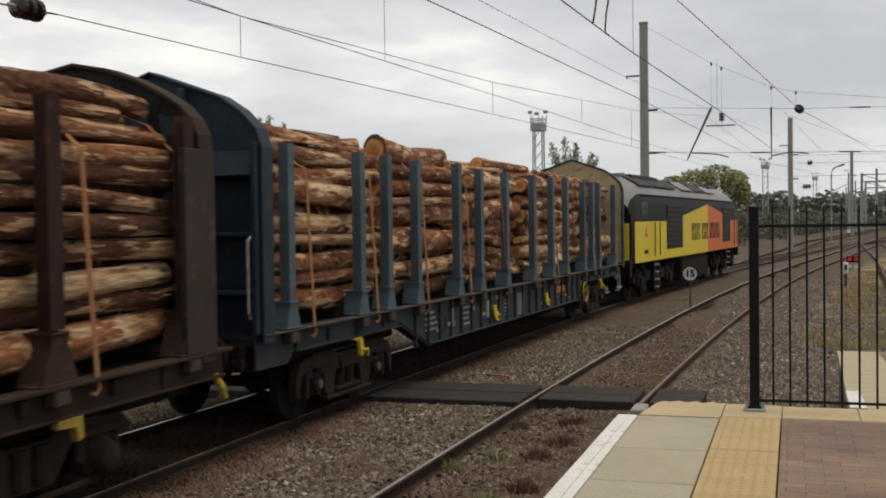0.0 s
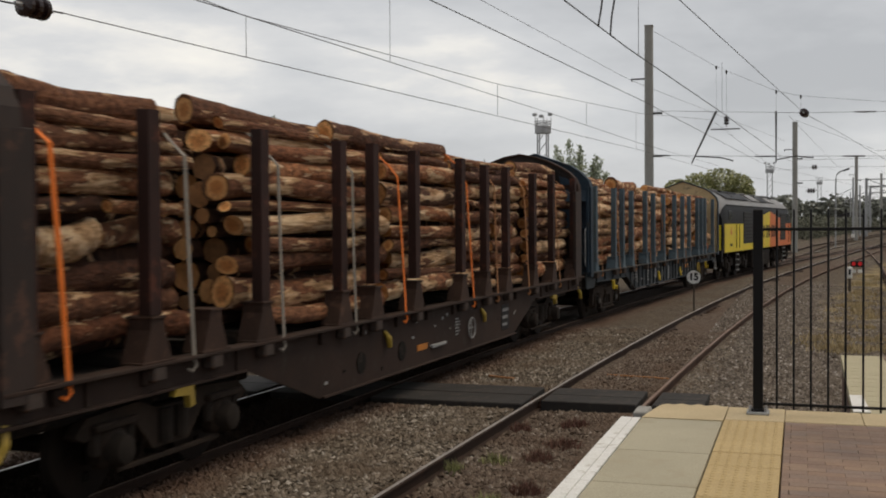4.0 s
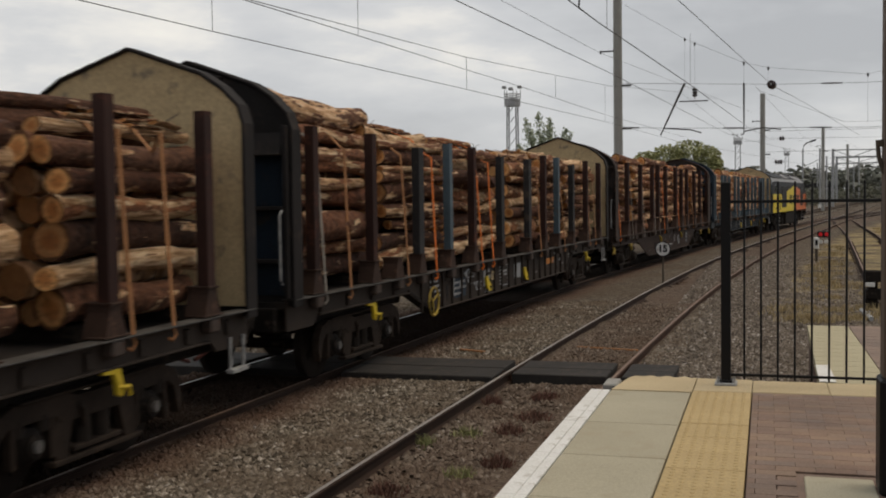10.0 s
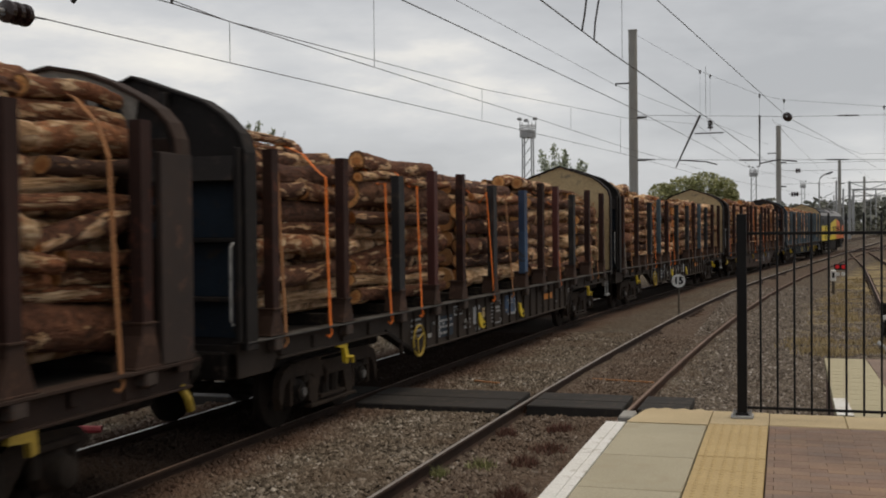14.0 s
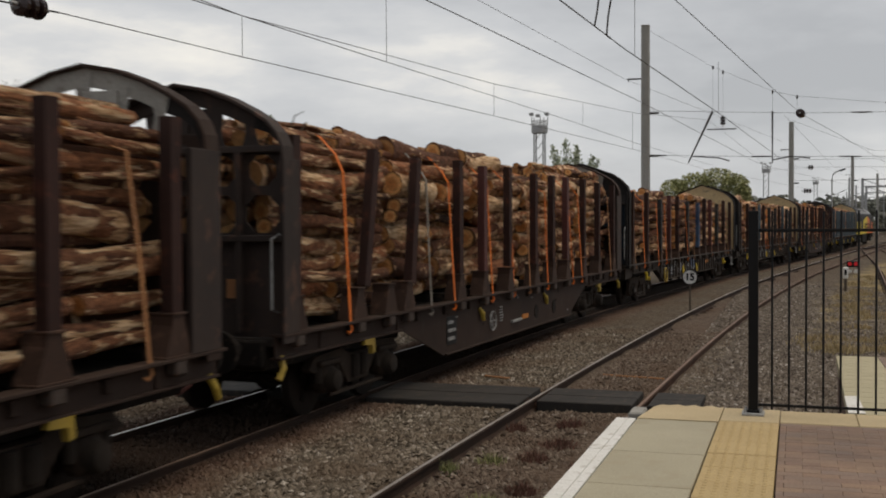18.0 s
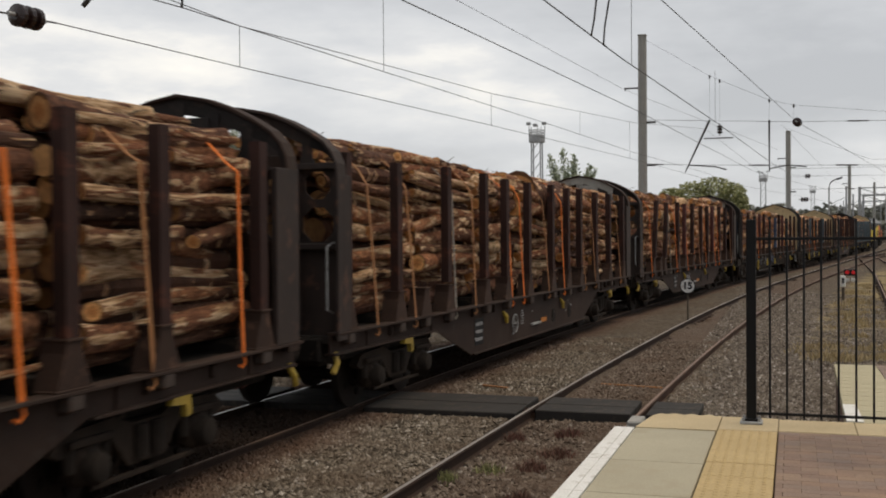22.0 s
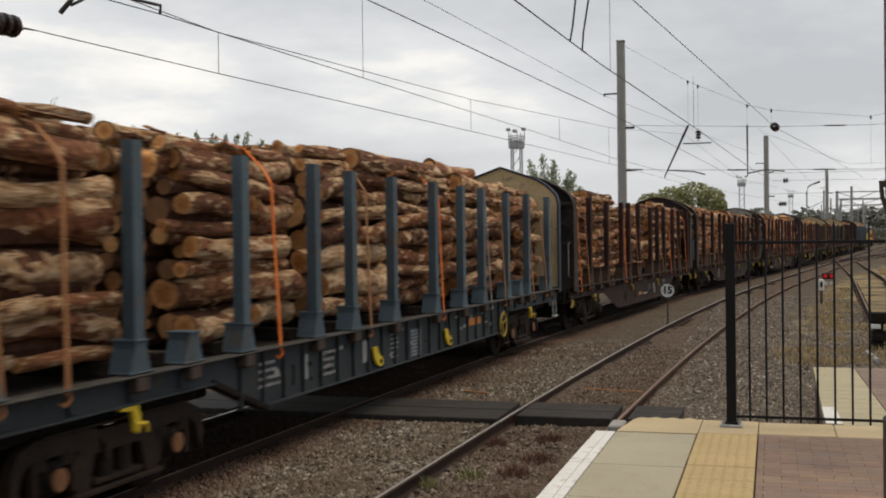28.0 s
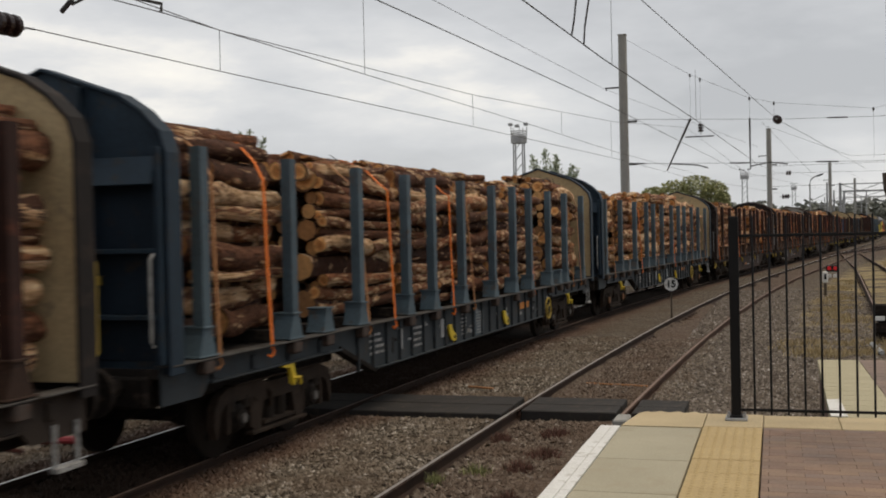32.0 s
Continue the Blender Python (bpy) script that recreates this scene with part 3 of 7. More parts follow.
def travelled(t):
    """How far the train has come since the start, gathering speed all the while."""
    u = t / 32
    return 121.425 * u + 45.759 * u**2 + 2.491 * u**3 - 6.002 * u**4 + 0.12 * max(0.0, 1 - t)**2


# ---------------------------------------------------------------- ground, tracks, platform
def ground():
    xs = [-900, -300, -120, -60, -30] + [-20 + 0.5 * i for i in range(80)] + [22, 30, 60, 120, 300, 900]
    ys = [-300, -60, -20, -5] + [0.5 * i for i in range(0, 120)] + [60 + 4 * i for i in range(50)] + [300, 400, 700, 1500]
    vs = []
    for y in ys:
        for x in xs:
            z = -0.19 + 0.03 * noise.noise(Vector((x * 1.3, y * 1.3, 0))) + 0.015 * noise.noise(Vector((x * 5, y * 5, 3)))
            nx, mx = near_x(y), main_x(y)
            if mx - 1.9 < x < nx - 0.6:
                z += 0.10 * min(1, max(0, (nx - 0.75 - x) / 0.12)) * min(1, max(0, (x - mx + 1.9) / 0.5))
            elif abs(x - nx) < 0.7:
                z += 0.048
            elif 0.7 <= x - nx < 2.6:
                z += 0.085 * min(1.0, (2.6 - x + nx) / 1.1)
            z += main_z(y) * min(1, max(0, (near_x(y) - 1.5 - x) / 1.5))
            vs.append((x, y, z))
    n = len(xs)
    fs = [(j * n + i, j * n + i + 1, (j + 1) * n + i + 1, (j + 1) * n + i) for j in range(len(ys) - 1) for i in range(n - 1)]
    g = part("ground", Mesh().add(vs, fs, M["ground"]), smooth=True, fix=False)
    tagged(g, "grey-brown stone ballast and dirt with dry grass", "ground", kind="structure")


def rail_mesh(points, top, cheek=M["rail_rust"]):
    """One flat-bottomed rail along points at its head."""
    prof = [(-0.036, -0.009), (-0.02, -0.001), (0.0, 0), (0.02, -0.001), (0.036, -0.009), (0.036, -0.032), (0.012, -0.045), (0.012, -0.125), (0.07, -0.14), (0.07, -0.155), (-0.07, -0.155), (-0.07, -0.14), (-0.012, -0.125), (-0.012, -0.045), (-0.036, -0.03)]
    n, me, vs = len(prof), Mesh(), []
    for i, p in enumerate(points):
        a, b = points[max(i - 1, 0)], points[min(i + 1, len(points) - 1)]
        d = (b - a).normalized()
        side = Vector((d.y, -d.x, 0)).normalized()
        vs += [p + side * u + Vector((0, 0, w)) for u, w in prof]
    head, web = [], []
    for i in range(len(points) - 1):
        for k in range(n):
            f = (i * n + k, (i + 1) * n + k, (i + 1) * n + (k + 1) % n, i * n + (k + 1) % n)
            (head if k in (1, 2) else web).append(f)
    me.add(vs, web, cheek)
    o = me.slot(top)
    me.f += head
    me.mi += [o] * len(head)
    return me


def track(name, label, fx, fz, y0, y1, sl0, sl1, top=M["rail_head"]):
    t = thing(name, label, "railway track", kind="structure")
    ys = [y0 + 2.0 * i for i in range(int((y1 - y0) / 2) + 1)]
    for s in (-1, 1):
        pts = []
        for y in ys:
            d = Vector((fx(y + 1) - fx(y - 1), 2, 0)).normalized()
            pts.append(Vector((fx(y), y, fz(y))) + Vector((d.y, -d.x, 0)) * 0.7525 * s)
        part("rail", rail_mesh(pts, M["rail_dull"] if s > 0 and name in ("track_near", "track_main") else top, M["rail_web"] if s > 0 and name == "track_near" else M["rail_rust"]), t, "steel rail, rusty web and polished head")
    sm = Mesh().box((0, 0, 0), (2.6, 0.25, 0.14), M["sleeper"], 0.012).data("sleeper")
    ch = Mesh()
    for s in (-0.7525, 0.7525):
        ch.box((s, 0, 0.075), (0.36, 0.19, 0.03), M["rail_rust"], 0.008)
        for k in (-0.12, 0.12):
            ch.box((s + k, 0, 0.095), (0.05, 0.07, 0.03), M["rail_rust"], 0.01)
    ch = ch.data("rail_chair")
    y = sl0
    while y < sl1:
        ang = -math.degrees(math.atan(fx(y + 0.5) - fx(y - 0.5)))
        sl = part("sleeper", sm, t, at=pose(fx(y), y, fz(y) - (0.228 if name == "track_near" else 0.262) + random.uniform(-0.02, 0.004), 0, 0, ang + random.uniform(-1, 1)))
        part("rail_chair", ch, sl)
        y += 0.68
    return t


def zero(y):
    return 0.0


def crossing():
    """The boarded crossing at the platform's end, over both tracks."""
    t = thing("boarded_crossing", "black rubber-boarded crossing laid flush with the rails", "level crossing", kind="structure")
    for x0, x1 in ((-8.9, -7.62), (-7.42, -6.0), (-5.84, -3.62), (-3.42, -2.1), (-1.9, -1.22)):
        n = 1
        w = (x1 - x0) / n
        for i in range(n):
            for y0, y1 in ((14.82, 15.4), (15.41, 16.04)) if x0 > -3.6 else ((14.5, 15.26), (15.27, 16.0)):
                b = Mesh().box((0, 0, 0), (w - 0.006, y1 - y0, 0.15), M["rubber"], 0.012)
                part("board", b, t, at=(x0 + w * (i + 0.5), (y0 + y1) / 2, -0.082 + random.uniform(-0.004, 0.004)))


PZ = 0.954


def platform():
    p = thing("platform", "station platform of buff slabs, tactile strip and brick blocks", "platform", kind="structure")
    body = Mesh().box((2.9, -5.7, PZ / 2 - 0.3), (8.3, 29.0, PZ + 0.44), M["mortar"], 0.02)
    part("platform_body", body, p, "platform fill below the paving")
    wall = Mesh().box((-1.27, -5.7, 0.22), (0.06, 29.0, 1.0), M["wall_brick"], 0.01).box((-0.34, 8.83, 0.22), (1.8, 0.06, 1.0), M["wall_brick"], 0.01)
    part("retaining_wall", wall, p, "dark brick platform face")
    top = PZ

    def lay(name, mat, x0, x1, y0, y1, lab="", dz=0.0, th=0.06, ch=0.006):
        m = Mesh().box((0, 0, 0), (x1 - x0, y1 - y0, th), mat, ch)
        return part(name, m, p, lab, at=pose((x0 + x1) / 2, (y0 + y1) / 2, top - th / 2 + dz, random.uniform(-0.15, 0.15), random.uniform(-0.15, 0.15), 0))

    joints = [8.49, 7.27, 6.33, 5.4, 4.47, 3.54, 2.6, 1.67, 0.74, -0.2, -1.13, -2.06, -2.99, -3.92]
    for a, b in zip(joints, joints[1:]):
        lay("slab", M["slab"], -1.166, -0.562, b + 0.007, a - 0.006)
        lay("coping_stone", M["white_paint"], -1.322, -1.234, b + 0.002, a - 0.002, "white-painted edge stone", 0.003, ch=0.002)
        lay("coping_stone", M["white_paint"], -1.2315, -1.172, b + 0.002, a - 0.002, "white-painted edge stone", 0.0015, ch=0.002)
    # scalloped coping at the end of the paving
    out, n = [(-1.165, 8.50)], 40
    for i in range(n + 1):
        x = -1.10 + (0.545) * i / n
        out.append((x, 9.18 + 0.03 * math.sin(i / n * math.tau * 4) - 0.12 * max(0, 1 - i / 5)))
    out.append((-0.556, 8.51))
    part("end_coping", Mesh().plate(out[::-1], 2, top - 0.08, 0.083, M["coping"]), p, "buff concrete coping with a scalloped edge")
    part("corner_block", Mesh().box((-1.235, 9.06, top - 0.20), (0.12, 0.30, 0.34), M["mast"], 0.012), p, "grey concrete corner block")
    # tactile strip: slabs with rows of blisters
    y = 8.58
    blister = []
    for i in range(6):
        for j in range(6):
            blister.append(((i - 2.5) * 0.066, (j - 2.5) * 0.066))
    tm = Mesh().box((0, 0, -0.03), (0.434, 0.40, 0.06), M["tactile"], 0.004)
    for bx, by in blister:
        c = [(bx + 0.018 * math.cos(a * math.tau / 8), by + 0.018 * math.sin(a * math.tau / 8), -0.0005) for a in range(8)]
        d = [(bx + 0.011 * math.cos(a * math.tau / 8), by + 0.011 * math.sin(a * math.tau / 8), 0.005) for a in range(8)]
        tm.add(c + d, [(a, (a + 1) % 8, 8 + (a + 1) % 8, 8 + a) for a in range(8)] + [tuple(range(8, 16))], M["tactile"])
    tm = tm.data("tactile_slab")
    while y > -3.6:
        part("tactile_slab", tm, p, at=(-0.334, y - 0.203, top + random.uniform(-0.002, 0.002)))
        y -= 0.406
    lay("end_slab", M["coping"], -0.55, -0.115, 8.59, 9.17, "buff edging slab")
    x = -0.11
    while x < 3:
        lay("end_slab", M["coping"], x, x + 0.56, 8.64, 9.17, "buff edging slab", -0.004)
        x += 0.565
    # pale cover set in the blocks
    lay("cover_bed", M["brick_field"], 0.045, 0.672, 5.41, 6.19, "brown mortar bed round the cover", -0.006)
    lay("cover", M["slab"], 0.185, 0.532, 5.46, 6.10, "pale concrete inspection cover", 0.004)


def pavers(p):
    """Brick blocks, staggered, laid along the platform."""
    m = Mesh().box((0, 0, 0), (0.2085, 0.1015, 0.06), M["brick"], 0.0015).data("paver")
    rest, k = Mesh(), 0
    for j in range(118):
        y = 8.58 - 0.052 - j * 0.103
        for i in range(33):
            x = 0.148 + i * 0.21 - (0.105 if j % 2 else 0)
            if 0.085 < x < 0.645 and 5.41 < y < 6.17:
                continue
            at = (x, y, PZ - 0.03 + random.uniform(-0.0009, 0.0009))
            if x < 1.3 and y > 4.6 and k < 290:
                part("paver", m, p, at=at)
                k += 1
            else:
                rest.box(at, (0.2085, 0.1015, 0.06), M["brick_field"], 0.0015)
    tagged(part("paver_field", rest, p, "brown brick blocks", fix=False), kind="stuff")
    edge = Mesh()
    for j in range(118):
        edge.box((-0.085 if j % 2 else -0.032, 8.58 - 0.052 - j * 0.103, PZ - 0.03), (0.042 if j % 2 else 0.148, 0.1015, 0.06), M["brick_field"], 0.0015)
    tagged(part("paver_edge", edge, p, "half brick blocks along the edge", fix=False), kind="stuff")


def end_ramp():
    t = thing("ramp", "sloping path of buff slabs and brick beyond the fence", "ramp", kind="structure")
    a, b = Vector((0, 9.2, PZ - 0.01)), Vector((0.13, 15.9, 0.62))
    rows = 15
    for i in range(rows):
        p0, p1 = a.lerp(b, i / rows), a.lerp(b, (i + 0.965) / rows)
        for x0, x1, mat, nm in ((0.40, 0.925, M["ramp_slab"], "ramp_slab"), (0.935, 2.6, M["brick_field"], "ramp_block")):
            vs = [(x0 + p0.x, p0.y, p0.z), (x1 + p0.x, p0.y, p0.z), (x1 + p1.x, p1.y, p1.z), (x0 + p1.x, p1.y, p1.z)]
            vs += [(x, y, z - 0.1) for x, y, z in vs]
            part(nm, Mesh().add(vs, [(0, 1, 2, 3), (7, 6, 5, 4), (0, 4, 5, 1), (1, 5, 6, 2), (2, 6, 7, 3), (3, 7, 4, 0)], mat), t)
    fill = [(0.42, 9.2, PZ - 0.12), (2.6, 9.2, PZ - 0.12), (2.7, 15.9, 0.5), (0.55, 15.9, 0.5)]
    fill += [(x, y, -0.3) for x, y, z in fill]
    part("ramp_body", Mesh().add(fill, [(0, 1, 2, 3), (7, 6, 5, 4), (0, 4, 5, 1), (1, 5, 6, 2), (2, 6, 7, 3), (3, 7, 4, 0)], M["wall_brick"]), t, "dark side wall of the ramp")
    mk = [(0.40, 9.21), (0.53, 9.21), (0.535, 10.5), (0.42, 10.5)]
    vs = [(x, y, PZ - 0.006 + (y - 9.2) * (0.62 - PZ + 0.01) / 6.7 + dz) for dz in (0.0, 0.006) for x, y in mk]
    part("white_mark", Mesh().add(vs, [(0, 1, 2, 3), (7, 6, 5, 4), (0, 4, 5, 1), (1, 5, 6, 2), (2, 6, 7, 3), (3, 7, 4, 0)], M["white_paint"]), t, "white painted edge mark")


def fence():
    f = thing("fence", "black steel bar fence with a square post across the platform end", "fence", at=(-0.315, 8.92, PZ))
    part("post", Mesh().box((0, 0, 0.80), (0.075, 0.075, 1.60), M["black"], 0.006).box((0, 0, 0.03), (0.10, 0.10, 0.02), M["black"], 0.004), f)
    part("base_plate", Mesh().box((0, 0, 0.010), (0.17, 0.17, 0.02), M["galv"], 0.004), f, "grey galvanised base plate")
    for x, y in ((-0.06, -0.06), (0.06, -0.06), (-0.06, 0.06), (0.06, 0.06)):
        part("bolt", Mesh().tube([(x, y, 0.02), (x, y, 0.05)], 0.011, M["galv"], 6), f)
    for z, th in ((1.445, 0.024), (0.075, 0.022)):
        part("rail", Mesh().box((1.2, 0.02, z), (2.36, 0.012, th), M["black"], 0.003), f)
    bar = Mesh().tube([(0, 0, 0.04), (0, 0, 1.585), (0, 0, 1.60)], [0.0085, 0.0085, 0.004], M["black"], 8).data("bar", smooth=True)
    for i in range(18):
        part("bar", bar, f, at=(0.140 + 0.1265 * i, 0.02, 0))
    part("post", Mesh().box((2.4, 0, 0.80), (0.075, 0.075, 1.60), M["black"], 0.006), f)


def station():
    """The post at the platform's edge of view, and an added, unseen wall behind the camera that blocks sky light."""
    p = thing("timber_post", "brown timber-clad post on a black base", "post", at=(0.645, 5.9, PZ))
    part("base", Mesh().box((0, 0, 0.29), (0.22, 0.22, 0.58), M["black"], 0.012), p, "black painted steel base")
    part("shaft", Mesh().box((0, 0, 2.3), (0.18, 0.18, 3.44), M["cladding"], 0.01), p, "weathered brown timber shaft")
    part("board", Mesh().box((0.0, -0.099, 1.4), (0.10, 0.016, 1.5), M["cladding"], 0.004), p, "brown cover board")
    part("bracket", Mesh().tube([(-0.08, 0, 1.775), (-0.118, 0, 1.77), (-0.112, 0, 1.69), (-0.085, 0, 1.605)], 0.011, M["twig"], 6).box((-0.1, 0, 1.755), (0.045, 0.05, 0.03), M["twig"], 0.004), p, "dark timber bracket")
    part("brace", Mesh().box((-0.035, -0.115, 1.73), (0.045, 0.03, 0.24), M["wall_brick"], 0.005, pose(0, 0, 0, 0, 12, 0)), p, "dark red-brown brace")
    # added walls, never in view, that cut the sky light from behind and right
    wall = Mesh().box((7.2, -27.0, 2.6), (0.4, 42.0, 5.2), M["wall_brick"], 0.02).box((2.4, -48.0, 2.6), (9.2, 0.4, 5.2), M["wall_brick"], 0.02)
    tagged(part("wall_station", wall), "unseen dark brick wall added to block sky light", "wall", kind="structure")


ground()
track("track_near", "rusty single track with timber sleepers beside the platform", near_x, zero, -40, 330, 3.0, 70)
track("track_main", "worn running line that carries the timber train", main_x, main_z, -60, 330, 5.0, 80)
crossing()
platform()
end_ramp()
fence()
station()


def siding_x(y):
    return 3.5 + 0.05 * (y - 34) if y < 64 else 5.0 + 0.03 * (y - 64)


def loop_x(y):
    return main_x(y) - 3.5 * min(1.0, max(0.0, (y - 62) / 60.0))


def goods_x(y):
    return near_x(y) + 3.5 * min(1.0, max(0.0, (y - 100) / 45.0))


track("track_loop", "rusty loop line that leaves the running line", loop_x, main_z, 64, 330, 65, 90, M["rail_dull"])
track("track_goods", "far goods line of the station throat", goods_x, zero, 102, 330, 103, 120)
track("track_siding", "rusty siding that curves away from the running line", siding_x, zero, 26, 98, 26.6, 60, M["rail_dull"])


def loose_stones(name, label, region, n, size, seed, mat, level):
    """Broken ballast: jittered octahedra sunk a little into the ground."""
    rng = np.random.default_rng(seed)
    x0, x1, y0, y1 = region
    ys = y0 + (y1 - y0) * rng.random(n) ** 1.7
    xs = rng.uniform(x0, x1, n)
    base = np.array([(1, 0, 0), (-1, 0, 0), (0, 1, 0), (0, -1, 0), (0, 0, 1), (0, 0, -1)], float)
    tri = np.array([(0, 2, 4), (2, 1, 4), (1, 3, 4), (3, 0, 4), (2, 0, 5), (1, 2, 5), (3, 1, 5), (0, 3, 5)])
    keep = np.array([level(x, y) for x, y in zip(xs, ys)])
    ok = keep > -5
    xs, ys, zs = xs[ok], ys[ok], keep[ok]
    n = len(xs)
    r = rng.uniform(size * 0.5, size * 1.3, n)
    v = base[None] * rng.uniform(0.55, 1.15, (n, 6, 1)) + rng.uniform(-0.28, 0.28, (n, 6, 3))
    v[:, :, 2] *= 0.75
    a = rng.uniform(0, 6.283, n)
    c, s = np.cos(a)[:, None], np.sin(a)[:, None]
    vx, vy = v[:, :, 0] * c - v[:, :, 1] * s, v[:, :, 0] * s + v[:, :, 1] * c
    v = np.stack([vx, vy, v[:, :, 2]], 2) * r[:, None, None]
    v += np.stack([xs, ys, zs + r * 0.15], 1)[:, None, :]
    f = tri[None] + 6 * np.arange(n)[:, None, None]
    me = bpy.data.meshes.new(name)
    me.from_pydata(v.reshape(-1, 3).tolist(), [], f.reshape(-1, 3).tolist())
    me.materials.append(mat)
    ob = new(name, me)
    return tagged(ob, label, "ballast", kind="stuff")


def bed_level(x, y):
    nx, mx = near_x(y), main_x(y)
    if (14.76 if x > -3.6 else 14.45) < y < 16.08 and x < -1.2:
        return -9.0
    if min(abs(abs(x - nx) - 0.7525), abs(abs(x - mx) - 0.7525)) < 0.09:
        return -9.0
    if abs(x - nx) < 0.7:
        return -0.138
    if x < nx:
        return -0.088 + main_z(y) * min(1, max(0, (nx - 1.5 - x) / 1.5)) if x > mx - 1.4 else -0.15 + main_z(y)
    if x > -1.3 and y < 9.3 or (x > 0.35 and y < 16.0):
        return -9.0
    return -0.19 + 0.085 * min(1.0, max(0.0, (2.6 - x + nx) / 1.1))


def plank(label, a, b, wid):
    a, b = Vector(a), Vector(b)
    d = b - a
    m = Mesh().box((0, 0, 0), (d.length, wid, 0.025), M["strap_old"], 0.004)
    o = part("plank", m, at=Matrix.Translation((a + b) / 2) @ Euler((0, 0, math.atan2(d.y, d.x))).to_matrix().to_4x4())
    tagged(o, label, "plank")


plank("long thin tan wooden strip lying between the rails", (-3.1, 18.42, -0.12), (-2.05, 18.2, -0.12), 0.05)
plank("short tan piece of wood lying on the ballast", (-4.86, 17.35, -0.06), (-4.4, 17.16, -0.06), 0.06)


loose_stones("ballast", "loose grey and brown broken stone between the rails", (-9.0, -1.3, 5.0, 26.0), 84000, 0.036, 3, M["stone"], bed_level)
loose_stones("ballast", "loose grey broken stone beyond the platform end", (-2.0, 3.0, 9.2, 46.0), 60000, 0.034, 4, M["stone_grey"], bed_level)


def tufts(name, label, spots, mat, seed, hgt, blades):
    """Clumps of thin blades."""
    rnd = random.Random(seed)
    vs, fs = [], []
    for x, y, r in spots:
        for i in range(blades):
            a, d = rnd.uniform(0, 6.283), r * math.sqrt(rnd.random())
            px, py = x + d * math.cos(a), y + d * math.sin(a)
            h = hgt * rnd.uniform(0.4, 1.1) * (1 - 0.5 * d / r)
            lx, ly = rnd.uniform(-0.5, 0.5) * h, rnd.uniform(-0.5, 0.5) * h
            w = rnd.uniform(0.007, 0.016)
            b = rnd.uniform(0, 3.14)
            k = len(vs)
            vs += [(px - w * math.cos(b), py - w * math.sin(b), -0.17), (px + w * math.cos(b), py + w * math.sin(b), -0.17), (px + lx, py + ly, -0.17 + h)]
            fs.append((k, k + 1, k + 2))
    return tagged(part(name, Mesh().add(vs, fs, mat), fix=False), label, "weeds", kind="stuff")


def plant_verge():
    rnd = random.Random(9)
    red = [(-2.71, 13.68, 0.17), (-2.72, 11.65, 0.18), (-3.53, 15.0, 0.12), (-2.95, 8.2, 0.24), (-3.2, 9.0, 0.2), (-2.6, 12.4, 0.22), (-2.1, 11.3, 0.16), (-3.3, 13.2, 0.14), (-2.5, 10.2, 0.15), (-3.1, 7.3, 0.3), (-1.75, 13.6, 0.16)]
    tufts("red_weed", "low reddish weeds growing between the rails", red, M["weed"], 1, 0.20, 420)
    tufts("green_weed", "small green weeds between the rails", [(-2.75, 9.7, 0.16), (-2.2, 8.6, 0.2), (-3.45, 10.9, 0.1), (-3.13, 11.4, 0.18)], M["leaf"], 2, 0.20, 170)
    spots = []
    while len(spots) < 320:
        y = rnd.uniform(23, 80)
        x = rnd.uniform(near_x(y) + 2.6, near_x(y) + 2.6 + 7)
        if abs(x - siding_x(y)) > 1.2 or y < 33:
            spots.append((x, y, rnd.uniform(0.25, 0.7)))
    tufts("dry_grass", "patches of dry yellow grass on the verge", spots, M["dry"], 3, 0.22, 90)


plant_verge()


def buffer_stop():
    b = thing("buffer_stop", "low dark timber buffer stop at the end of the siding", "buffer stop", at=(3.0, 26.0, -0.2))
    part("beam", Mesh().box((0, 0, 0.76), (1.9, 0.28, 0.26), M["bogie"], 0.03), b)
    part("beam", Mesh().box((0, 0.03, 0.36), (1.8, 0.24, 0.24), M["bogie"], 0.03), b)
    for x in (-0.75, 0.75):
        part("post", Mesh().box((x, 0.1, 0.42), (0.2, 0.25, 0.84), M["bogie"], 0.02), b)
        part("brace", Mesh().box((x, 0.7, 0.40), (0.12, 1.3, 0.12), M["bogie"], 0.02, pose(0, 0, 0, -30, 0, 0)), b)
    part("plate", Mesh().box((-0.82, -0.15, 0.58), (0.2, 0.04, 0.10), M["white_paint"], 0.01), b, "small white plate")
    tagged(part("pole", Mesh().tube([(2.02, 23.6, -0.13), (1.95, 25.2, -0.12)], 0.05, M["galv"], 7)), "pale pole lying on the ground by the buffer stop", "pole")

buffer_stop()
tagged(part("red_pipe", Mesh().tube([(-12.6, 10.7, -0.02), (-10.6, 11.35, -0.05), (-9.2, 11.85, -0.06), (-8.4, 12.15, -0.09)], 0.05, M["red_pipe"], 8)), "red plastic pipe lying beside the running line", "pipe")
# ---------------------------------------------------------------- the train
LOGS = {}
BR, RD, DK, BL, NV = M["brown"], M["red_ox"], M["dark"], M["blue"], M["navy"]


